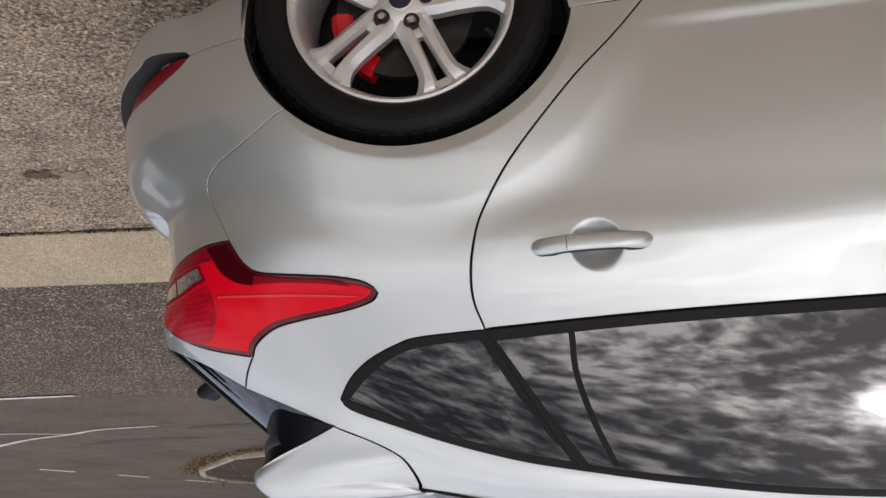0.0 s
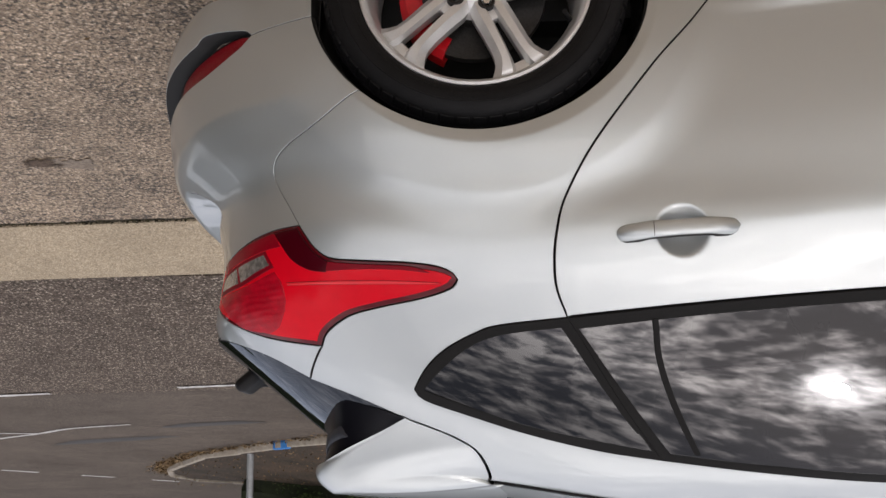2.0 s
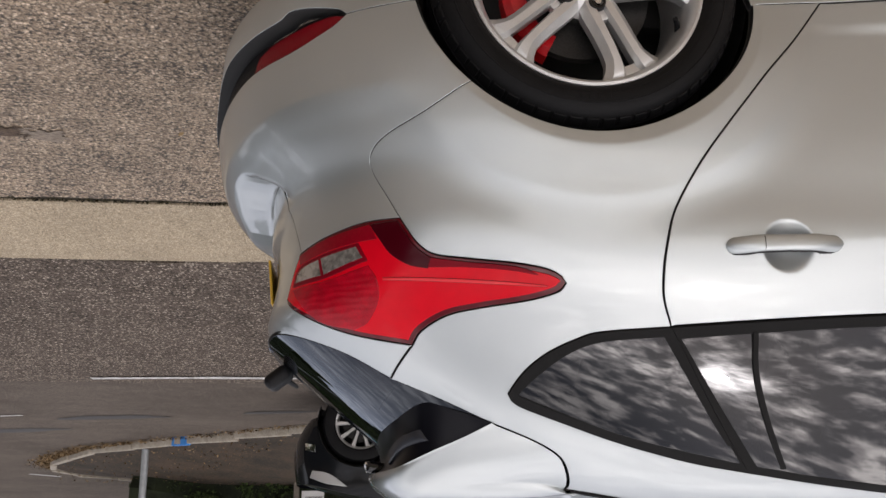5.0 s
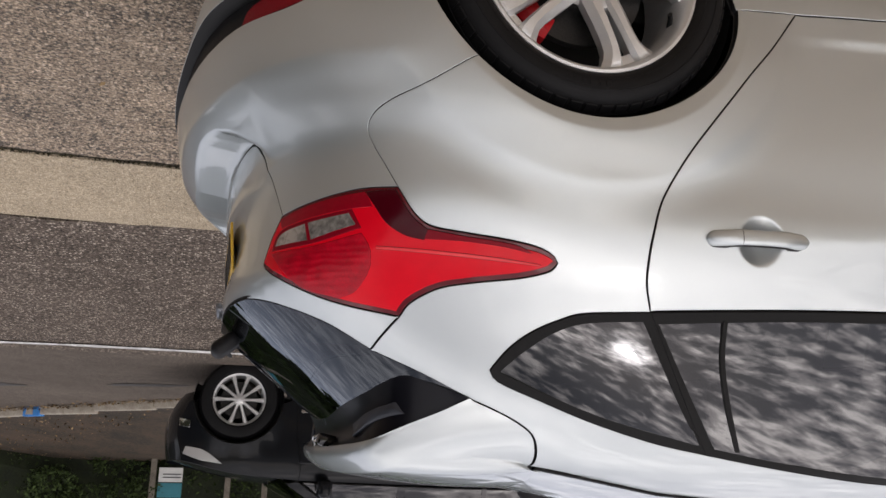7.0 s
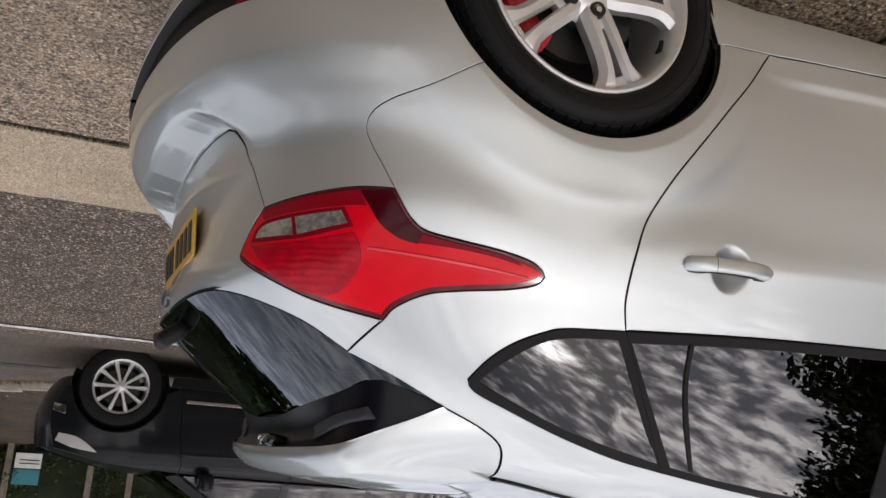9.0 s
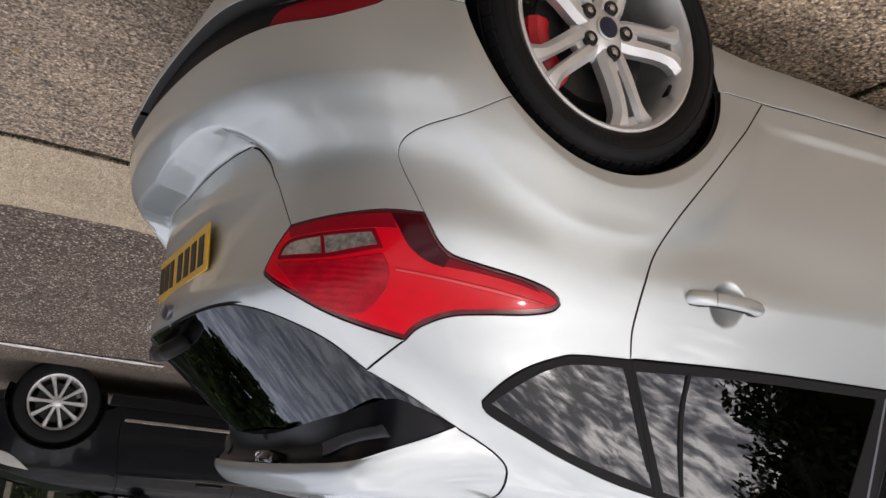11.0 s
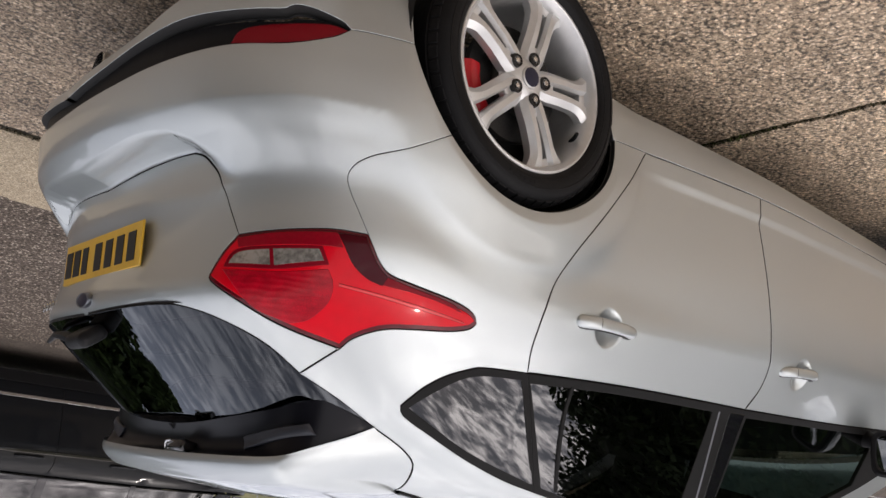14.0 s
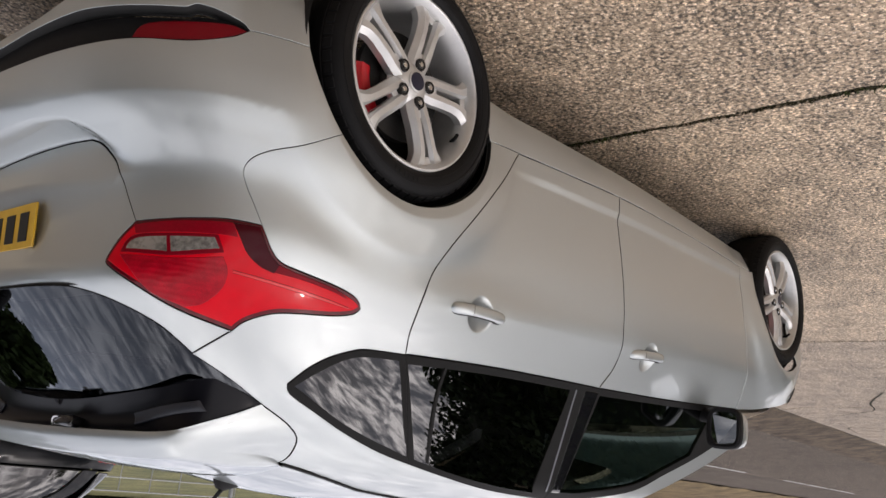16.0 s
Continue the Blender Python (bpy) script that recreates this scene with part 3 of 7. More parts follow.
TOP_FRONT = side((-1.10, 1.338), (-1.3, 1.330), (-1.63, 1.281), (-1.85, 1.203), (-2.08, 1.117), (-2.30, 1.02))
DITCH = side((-0.02, 1.311), (-0.106, 1.325), (-0.32, 1.362), (-0.55, 1.380), (-0.9, 1.392), (-1.3, 1.385), (-1.62, 1.345), (-1.9, 1.25), (-2.2, 1.14), (-2.45, 1.03))
SPOILER_SHUT = side((0.150, 1.181), (0.093, 1.203), (0.045, 1.224), (0.006, 1.248), (-0.014, 1.278), (-0.022, 1.30), (-0.02, 1.311))
GLASS_SIDE = side((0.350, 1.094), (0.25, 1.136), (0.150, 1.181))
BUMPER_LINE = side(ARCH[i_bump], (0.30, 0.607), (0.37, 0.642), (0.398, 0.668), (0.402, 0.695), (0.388, 0.727), (0.368, 0.762), (0.344, 0.806))
LAMP_FRONT = side((0.344, 0.806), (0.331, 0.827), (0.309, 0.857), (0.279, 0.877), (0.218, 0.886), (0.126, 0.895), (0.068, 0.905), (0.040, 0.918), (0.031, 0.930))
LAMP_TOP = side((0.031, 0.930), (0.045, 0.946), (0.10, 0.961), (0.19, 0.974), (0.25, 0.986), (0.297, 1.012), (0.312, 1.036))
LAMP_INNER = [S(0.312, 1.036), S(0.405, 1.017), R(0.587, 0.996), R(0.540, 0.956), R(0.512, 0.936)]
LAMP_END = [R(0.512, 0.936), R(0.506, 0.922), R(0.524, 0.874), R(0.553, 0.833)]
LAMP_LOW = [R(0.553, 0.833), R(0.613, 0.823), S(0.455, 0.813), S(0.405, 0.806), S(0.344, 0.806)]
GATE_SHUT = [S(0.312, 1.036), S(0.333, 1.064), S(0.350, 1.094)]
GATE_SIDE = [R(0.553, 0.833), R(0.528, 0.780), R(0.512, 0.737), R(0.492, 0.699), R(0.464, 0.671), R(0.436, 0.651), R(0.405, 0.641)]
GATE_LOW = [R(0.405, 0.641), R(0.34, 0.643), R(0.2, 0.652), R(0.0, 0.665)]
GLASS_LOW = [S(0.350, 1.094), R(0.552, 1.046), R(0.505, 1.010), R(0.440, 0.990), R(0.375, 0.986), R(0.20, 0.988), R(0.0, 0.990)]
BAND_TOP = [R(0.0, 0.512), R(0.239, 0.503), R(0.415, 0.481), R(0.581, 0.453), S(0.572, 0.441), S(0.495, 0.408), S(0.456, 0.378)]
BAND_LOW = [S(0.456, 0.378), S(0.480, 0.362), S(0.555, 0.366), R(0.66, 0.378), R(0.598, 0.386), R(0.475, 0.398), R(0.34, 0.423), R(0.21, 0.452), R(0.0, 0.475)]
SILL_LINE = side((-0.373, 0.343), (-0.53, 0.322), (-0.75, 0.307), (-1.10, 0.285), (-1.58, 0.270), (-2.18, 0.262), (-2.292, 0.262))
FRONT_ARCH = [(-2.675 + 0.345 * math.cos(a), 0.310 + 0.340 * math.sin(a)) for a in np.linspace(-0.18, math.pi - 0.1, 24)]


def back(seg):
    return list(reversed(seg))


for flank in (1, -1):
    one = (flank,)
    panel(skin, "rear_quarter_panel", [
        side(*ARCH[i_bump:][::-1]), side(ARCH[i_bump], ARCH[i_bump])[:1] + BUMPER_LINE[1:], LAMP_FRONT, LAMP_TOP, GATE_SHUT, GLASS_SIDE, SPOILER_SHUT, DITCH,
        side((-2.45, 1.03), (-2.30, 1.02)), back(TOP_FRONT), back(TOP_REAR), back(QUARTER_UP), QUARTER_LOW, back(DOOR_REAR), side((-0.53, 0.322), (-0.373, 0.343))],
        PAINT, car, "silver rear wing running up into the roof rail", sides=one, lines=arch_rings)
    rd = panel(skin, "rear_door", [DOOR_REAR, BELT_REAR, back(DOOR_MID), side((-1.10, 0.285), (-0.75, 0.307), (-0.53, 0.322))], PAINT, car, sides=one, gap=0.0042, lines=crease_lines + arch_rings, dense=[(-0.401, 0.8545, 0.085)])
    fd = panel(skin, "front_door", [DOOR_MID, BELT_FRONT, back(DOOR_FRONT), side((-2.18, 0.262), (-1.58, 0.270), (-1.10, 0.285))], PAINT, car, sides=one, gap=0.0042, lines=crease_lines, dense=[(-1.364, 0.811, 0.085)])
    panel(skin, "sill", [SILL_LINE, side((-2.292, 0.262), (-2.285, 0.17)), side((-2.285, 0.17), (-1.3, 0.172), (-0.375, 0.19)), side((-0.375, 0.19), (-0.373, 0.343))], PAINT, car, sides=one)
    panel(skin, "front_wing", [DOOR_FRONT, side((-2.33, 0.88), (-2.6, 0.845), (-2.95, 0.775), (-3.28, 0.69)), side((-3.28, 0.69), (-3.20, 0.60), (-3.10, 0.52), (-3.0, 0.36)), side(*FRONT_ARCH[::-1]), side(FRONT_ARCH[0], (-2.292, 0.262)), side((-2.292, 0.262), (-2.18, 0.262))], PAINT, car, sides=one)
    lamp = panel(skin, "tail_lamp", [LAMP_FRONT, LAMP_TOP, LAMP_INNER, LAMP_END, LAMP_LOW], RED_EDGE, car, "red wrap-round tail lamp with dark rim", sides=one, lift=0.002, grid=0.02, gap=0.003)
    panel(skin, "red_lens", [LAMP_FRONT, LAMP_TOP, LAMP_INNER, LAMP_END, LAMP_LOW], RED, lamp, sides=one, lift=0.004, gap=0.0115, lip=0.003, grid=0.02, seal=False)
    panel(skin, "deep_lens", [[R(0.554, 0.843), R(0.613, 0.831), S(0.455, 0.8215), S(0.400, 0.8145)], [S(0.400, 0.8145), S(0.385, 0.842)], [S(0.385, 0.842), S(0.42, 0.8435), R(0.622, 0.853), R(0.560, 0.862)], [R(0.560, 0.862), R(0.554, 0.843)]], RED_DEEP, lamp, sides=one, lift=0.0046, gap=0.0, lip=0.001, grid=0.012, seal=False)
    panel(skin, "smoked_lens", [[S(0.397, 0.816), S(0.380, 0.842), S(0.358, 0.872), S(0.325, 0.893), S(0.290, 0.901)], [S(0.290, 0.901), S(0.285, 0.8845)], [S(0.285, 0.8845), S(0.313, 0.864), S(0.337, 0.832), S(0.348, 0.813)], [S(0.348, 0.813), S(0.397, 0.816)]], RED_DARK, lamp, sides=one, lift=0.0052, gap=0.0, lip=0.002, step=0.006, grid=0.008, seal=False)
    panel(skin, "lens_strip", [[S(0.289, 0.899), S(0.22, 0.9005), S(0.14, 0.9065), S(0.085, 0.9150)], [S(0.085, 0.9150), S(0.126, 0.9025), S(0.219, 0.8935), S(0.284, 0.8845)], [S(0.284, 0.8845), S(0.289, 0.899)]], RED_STRIP, lamp, "dark red lower edge of the lens", sides=one, lift=0.0052, gap=0.0, lip=0.002, step=0.006, grid=0.008, seal=False)
    # the highlight on the lens crease, put in as a lighter red strip
    panel(skin, "lens_highlight", [[S(0.372, 0.915), S(0.25, 0.922), S(0.15, 0.928), S(0.065, 0.935)], [S(0.065, 0.935), S(0.15, 0.931), S(0.25, 0.9255), S(0.372, 0.917)], [S(0.372, 0.917), S(0.372, 0.915)]], RED_HIGHLIGHT, lamp, "lighter red strip painted as the highlight on the lens crease", sides=one, lift=0.0054, gap=0.0, lip=0.001, step=0.006, grid=0.008, seal=False)
    panel(skin, "lens_frame", [[R(0.536, 0.905), R(0.545, 0.880), R(0.566, 0.865), R(0.62, 0.857), S(0.420, 0.8465)], [S(0.420, 0.8465), S(0.402, 0.880)], [S(0.402, 0.880), R(0.628, 0.902), R(0.536, 0.905)]], RED_STRIP, lamp, "dark red frame round the clear lens", sides=one, lift=0.0048, gap=0.0, lip=0.001, step=0.006, grid=0.012, seal=False)
    panel(skin, "reversing_lens", [[R(0.545, 0.898), R(0.553, 0.880), R(0.573, 0.870), R(0.618, 0.863)], [R(0.618, 0.863), R(0.620, 0.896)], [R(0.620, 0.896), R(0.545, 0.898)]], CLEAR, lamp, "clear ribbed reversing lens", sides=one, lift=0.0052, gap=0.001, lip=0.002, grid=0.01, seal=False)
    panel(skin, "reversing_lens", [[R(0.624, 0.862), S(0.424, 0.852)], [S(0.424, 0.852), S(0.411, 0.874)], [S(0.411, 0.874), R(0.626, 0.896)], [R(0.626, 0.896), R(0.624, 0.862)]], CLEAR, lamp, "clear ribbed reversing lens", sides=one, lift=0.0052, gap=0.001, lip=0.002, grid=0.01, seal=False)
    panel(skin, "reflector_bowl", [[R(0.535, 0.912), R(0.63, 0.908), S(0.400, 0.890)], [S(0.400, 0.890), S(0.383, 0.918), S(0.380, 0.955), S(0.398, 0.990), S(0.425, 1.002)], [S(0.425, 1.002), R(0.58, 0.978), R(0.535, 0.912)]], RED_BOWL, lamp, sides=one, lift=0.0050, gap=0.001, lip=0.002, grid=0.012, seal=False)
    # side windows
    trim_q = panel(skin, "quarter_window_frame", [back(QUARTER_UP), QUARTER_LOW, SHUT_TOP], TRIM, car, "matt black quarter window frame", sides=one, lift=0.003, gap=0.0015, grid=0.03,
                   holes=[[side((0.106, 1.130), (0.062, 1.088), (0.01, 1.053), (-0.05, 1.034), (-0.166, 1.024)), side((-0.166, 1.024), (-0.336, 1.257)), side((-0.336, 1.257), (-0.10, 1.203), (0.106, 1.130))]])
    panel(glazing, "quarter_window_glass", [glazed(sg) for sg in [side((0.106, 1.130), (0.062, 1.088), (0.01, 1.053), (-0.05, 1.034), (-0.166, 1.024)), side((-0.166, 1.024), (-0.336, 1.257)), side((-0.336, 1.257), (-0.10, 1.203), (0.106, 1.130))]], GLASS_DARK, trim_q, sides=one, lift=0.001, gap=-0.002, lip=0.004, grid=0.03, seal=False)
    hole = [side((-0.200, 1.027), (-0.376, 1.263)), side((-0.376, 1.263), (-0.55, 1.289), (-0.77, 1.311), (-0.985, 1.321)), side((-0.985, 1.321), (-0.985, 0.983)), side((-0.985, 0.983), (-0.66, 0.996), (-0.444, 1.008), (-0.200, 1.027))]
    trim_r = panel(skin, "rear_window_frame", [back(SHUT_TOP), BELT_REAR, side((-1.153, 0.955), (-1.10, 1.338)), back(TOP_REAR)], TRIM, rd, "matt black window frame", sides=one, lift=0.003, gap=0.0015, grid=0.03, holes=[hole])
    panel(glazing, "rear_window_glass", [glazed(sg) for sg in hole], GLASS_DARK, rd, "dark privacy glass", sides=one, lift=0.001, gap=-0.002, lip=0.004, grid=0.03, seal=False)
    panel(skin, "window_divider", [side((-0.342, 1.012), (-0.348, 1.08), (-0.372, 1.16), (-0.424, 1.268)), side((-0.424, 1.268), (-0.434, 1.268)), side((-0.434, 1.268), (-0.382, 1.16), (-0.357, 1.08), (-0.351, 1.012)), side((-0.351, 1.012), (-0.342, 1.012))], TRIM, rd, sides=one, lift=0.005, gap=0.0, lip=0.005, grid=0.03, seal=False)
    hole = [side((-1.175, 0.976), (-1.150, 1.312)), side((-1.150, 1.312), (-1.3, 1.303), (-1.62, 1.256), (-1.84, 1.178), (-2.02, 1.11)), side((-2.02, 1.11), (-2.10, 0.92)), side((-2.10, 0.92), (-1.7, 0.945), (-1.175, 0.976))]
    panel(skin, "front_window_frame", [BELT_FRONT, side((-2.33, 0.88), (-2.30, 1.02)), back(TOP_FRONT), side((-1.10, 1.338), (-1.153, 0.955))], TRIM, fd, "matt black window frame", sides=one, lift=0.003, gap=0.0015, grid=0.03, holes=[hole])
    panel(glazing, "front_window_glass", [glazed(sg) for sg in hole], GLASS_CLEAR, fd, "green tinted clear glass", sides=one, lift=0.001, gap=-0.002, lip=0.004, grid=0.03, seal=False)
    # bright strip on the pillar
    panel(skin, "pillar_strip", [side((-1.015, 0.978), (-1.062, 1.312)), side((-1.062, 1.312), (-1.069, 1.312)), side((-1.069, 1.312), (-1.022, 0.978)), side((-1.022, 0.978), (-1.015, 0.978))], BADGE_RIM, rd, "thin grey pillar seam", sides=one, lift=0.004, gap=0, lip=0.002, grid=0.03, seal=False)
    panel(skin, "pillar_cover", [side((-1.072, 0.972), (-1.098, 1.315)), side((-1.098, 1.315), (-1.145, 1.313)), side((-1.145, 1.313), (-1.155, 0.968)), side((-1.155, 0.968), (-1.072, 0.972))], GLOSS, fd, "gloss black pillar cover", sides=one, lift=0.005, gap=0.001, lip=0.003, grid=0.03, seal=False)
    # door handles
    for door, hx, hz, tilt in ((rd, -0.391, 0.8535, 0.040), (fd, -1.350, 0.810, 0.09)):
        for name, mat, more, down, label in (("door_handle", PAINT, 0.0, 0.0, "body-coloured pull handle"), ("handle_gasket", SEAL, 0.0018, 0.012, "black handle gasket")):
            bm = bmesh.new()
            rows = []
            for k in range(25):
                t = -math.cos(math.pi * k / 24)
                x = hx + (0.116 + more) * t
                z = hz + tilt * 0.112 * t
                base = float(skin.flared(np.array(x), skin.width_at(np.array(x), np.array(z)), np.array(z)))
                out = base + 0.008 + 0.020 * (1 - abs(t) ** 4) - down
                high = (0.0150 + 0.0022 * abs(t) + more) * max(0.06, 1 - abs(t) ** 16) ** 0.5
                thick = (0.008 if abs(t) < 0.45 else 0.008 + 0.016 * float(ease(0.45, 0.75, abs(t)))) if not more else 0.004 + 0.014 * float(ease(0.5, 0.7, abs(t)))
                ring = []
                for j in range(14):
                    a = 2 * math.pi * j / 14
                    c, sn = math.cos(a), math.sin(a)
                    c, sn = math.copysign(abs(c) ** 0.55, c), math.copysign(abs(sn) ** 0.7, sn)
                    ring.append(Vector(skin.world(np.array([x, out - thick + thick * c, z + high * sn]), flank)))
                rows.append(ring)
            vs = loft(bm, rows, closed=True)
            bm.faces.new(vs[0])
            bm.faces.new(vs[-1])
            part(name, bm, mat, door, label)
        bm = bmesh.new()
        x = hx + 0.050
        z = hz + tilt * 0.050
        base = float(skin.flared(np.array(x), skin.width_at(np.array(x), np.array(z)), np.array(z))) + 0.0275
        tube(bm, [skin.world(np.array([x, base - 0.0035 * (u / 0.0145) ** 4, z + u]), flank) for u in (-0.0145, -0.009, 0.0, 0.009, 0.0145)], 0.0007, 6)
        part("handle_seam", bm, SEAL, door)

# tail: bumper, black band, tailgate, rear window
def lean_out(p, n, g):
    """The lower lip runs outwards as it falls."""
    f = (1 - ease(0.30, 0.47, p[:, 2])) * ease(0.45, 0.57, p[:, 0]) * ease(0.25, 0.50, p[:, 1])
    q = p + n * (0.034 * f + 0.008 * ease(0.46, 0.55, p[:, 0]))[:, None]
    m = n + np.array([0, 0, 0.28]) * (f * (1 - f) * 4)[:, None]
    return q, m / np.linalg.norm(m, axis=1, keepdims=True)


panel(skin, "rear_bumper", [back(LAMP_LOW), GATE_SIDE, GATE_LOW, midline(0.665, 0.512), BAND_TOP, side((0.456, 0.377), (0.319, 0.366)), side(*ARCH[: i_bump + 1]), BUMPER_LINE], PAINT, car, "silver rear bumper", sides=(1, -1), lip=0.010, step=0.005, lines=ledge_lines)
band = panel(skin, "bumper_insert", [BAND_TOP, BAND_LOW, midline(0.475, 0.512)], SATIN, car, "black lower bumper insert", sides=(1, -1), lift=-0.012, grid=0.02)
panel(skin, "lower_bumper", [side((0.319, 0.366), (0.456, 0.377)), BAND_LOW, midline(0.475, 0.447), [R(0.0, 0.447), R(0.2, 0.424), R(0.33, 0.394), R(0.45, 0.350), R(0.6, 0.295), S(0.40, 0.235), S(0.316, 0.225)], side((0.316, 0.225), (0.319, 0.366))], PAINT, car, "silver lower bumper lip", sides=(1, -1), lip=0.045, shape=lean_out)
for flank in (1, -1):
    panel(skin, "bumper_reflector", [[R(0.588, 0.448), S(0.600, 0.442), S(0.545, 0.428), S(0.495, 0.404), S(0.462, 0.380)], [S(0.462, 0.380), S(0.494, 0.374), S(0.555, 0.386), S(0.637, 0.411), R(0.588, 0.448)]], RED_REFLECTOR, band, "long red bumper reflector", sides=(flank,), lift=-0.004, gap=0.001, lip=0.006, grid=0.015, seal=False)
gate = panel(skin, "tailgate", [GATE_SHUT, GLASS_LOW, midline(0.990, 0.665), back(GATE_LOW), back(GATE_SIDE), back(LAMP_END), back(LAMP_INNER)], PAINT, car, "silver tailgate panel", sides=(1, -1), gap=0.0032, step=0.006)
FRIT = [R(0.0, 1.218), R(0.19, 1.210), R(0.32, 1.195), R(0.43, 1.176), R(0.52, 1.152), R(0.555, 1.143), S(0.262, 1.147), S(0.206, 1.163), S(0.150, 1.181)]
panel(glazing, "rear_window", [glazed(sg) for sg in [GLASS_SIDE, back(FRIT), midline(1.218, 0.990), back(GLASS_LOW)]], GLASS_REAR, gate, "dark privacy rear window", sides=(1, -1), lift=-0.003, gap=0.002, lip=0.004)

# roof spoiler: an edge low at the tail, a rounded flank, and a top that runs into the roof
low_edge = spline([(0.150, 0.584, 1.181), (0.205, 0.572, 1.208), (0.27, 0.552, 1.236), (0.325, 0.52, 1.262), (0.352, 0.47, 1.272), (0.368, 0.36, 1.277), (0.378, 0.18, 1.281), (0.381, 0.0, 1.282)], 6)
shut = [skin.at(np.array(g), np.array(z)) + np.array([0.005, 0.0, 0.0]) for g, z in spline(SPOILER_SHUT, 4)]
n_edge, n_up = len(low_edge), len(shut)
rows = []
for i, e in enumerate(low_edge):
    f = i / (n_edge - 1)
    f2 = float(ease(0.0, 0.45, f))
    row = []
    for j in range(n_up):
        t = j / (n_up - 1)
        a = shut[j]
        tip = np.array([e[0] + 0.006 * math.sin(math.pi * t) - 0.035 * t * t, e[1] - 0.02 * t * t * (e[1] / 0.5), e[2] + 0.058 * t])
        row.append(a * (1 - f2) + tip * f2)
    row[0] = e
    rows.append(row)
bm = bmesh.new()
for flank in (1, -1):
    top = []
    for row in rows:
        p = row[-1]
        w_in = p[1]
        ends = np.array([-0.06, w_in * 0.98 if w_in < 0.46 else 0.46, 0])
        ends[2] = 1.372 - 0.055 * (ends[1] / 0.46) ** 2.4
        extra = [p * (1 - k) + ends * k + np.array([0, 0, 0.010 * math.sin(math.pi * k)]) for k in (0.06, 0.15, 0.3, 0.5, 0.75, 1.0)]
        top.append([Vector(skin.world(q, flank)) for q in row + extra])
    loft(bm, top)
bmesh.ops.remove_doubles(bm, verts=bm.verts, dist=0.0004)
part("roof_spoiler", bm, PAINT, gate, "silver roof spoiler above the rear window", angle=70)
# gloss black underside between the window and the spoiler's edge
bm = bmesh.new()
frit = [glazing.at(np.array(g), np.array(z)) for g, z in glazed(FRIT)[::-1]]
fr = np.array(spline(frit, 8))
s = np.r_[0, np.cumsum(np.linalg.norm(np.diff(fr, axis=0), axis=1))]
le = np.array(low_edge)
s2 = np.r_[0, np.cumsum(np.linalg.norm(np.diff(le, axis=0), axis=1))]


def under(t, u):
    """A place on the underside, from its outer end to the middle and from the window to the edge."""
    a = np.array([np.interp(t * s[-1], s, fr[:, c]) for c in range(3)])
    b = np.array([np.interp(t * s2[-1], s2, le[:, c]) for c in range(3)]) + np.array([-0.007, -0.005, 0.002])
    return a * (1 - u) + b * u + np.array([-0.020, 0, 0.010]) * math.sin(math.pi * u) * min(1, t * t * 5)


def under_at(w, z):
    return min((under(t, u) for t in np.linspace(0, 1, 60) for u in np.linspace(0.05, 0.97, 30)), key=lambda p: (p[1] - w) ** 2 + (p[2] - z) ** 2)


for flank in (1, -1):
    loft(bm, [[Vector(skin.world(under(k / 29, u), flank)) for u in (-0.06, 0, 0.12, 0.3, 0.5, 0.7, 0.85, 0.95, 1.0)] for k in range(30)])
bmesh.ops.remove_doubles(bm, verts=bm.verts, dist=0.0004)
PANE_AT = [np.array(v) for v in ((0.355, 1.232), (0.535, 1.192), (0.545, 1.214), (0.372, 1.260))]
part("spoiler_underside", bm, UNDER, gate, "black spoiler underside", angle=70)
# an added pane: its bluish colour stands for a reflection under the spoiler
for flank in (1, -1):
    bm = bmesh.new()
    rings = []
    for u, rise in ((0.0, -0.003), (0.0, 0.006), (0.08, 0.009), (0.35, 0.009), (0.65, 0.009), (0.92, 0.009), (1.0, 0.006), (1.0, -0.003)):
        ring = []
        for t, sink in ((0.0, 0.012), (0.0, 0.003), (0.04, 0.0), (0.25, 0.0), (0.5, 0.0), (0.75, 0.0), (0.96, 0.0), (1.0, 0.003), (1.0, 0.012)):
            w, z = (PANE_AT[0] * (1 - t) + PANE_AT[1] * t) * (1 - u) + (PANE_AT[3] * (1 - t) + PANE_AT[2] * t) * u
            p = under_at(w, z)
            ring.append(Vector(skin.world(np.array([p[0] + rise - sink, w, z]), flank)))
        rings.append(ring)
    loft(bm, rings)
    part("spoiler_sheen", bm, PANE_SHEEN, gate, "added bluish black pane coloured as a reflection under the spoiler end")
# rear camera housing under the spoiler
bm = bmesh.new()
box(bm, pose(0.366, CENTRE - 0.10, 1.268, 0, 12, 0), 0.05, 0.085, 0.030, 0.008, 3)
housing = part("camera_housing", bm, GLOSS, gate, "gloss black camera housing")
bm = bmesh.new()
tube(bm, [(0.392, CENTRE - 0.085, 1.256), (0.393, CENTRE - 0.062, 1.258), (0.392, CENTRE - 0.055, 1.266), (0.389, CENTRE - 0.056, 1.280)], 0.0028, 8)
part("housing_trim", bm, CHROME, housing, "thin chrome trim")

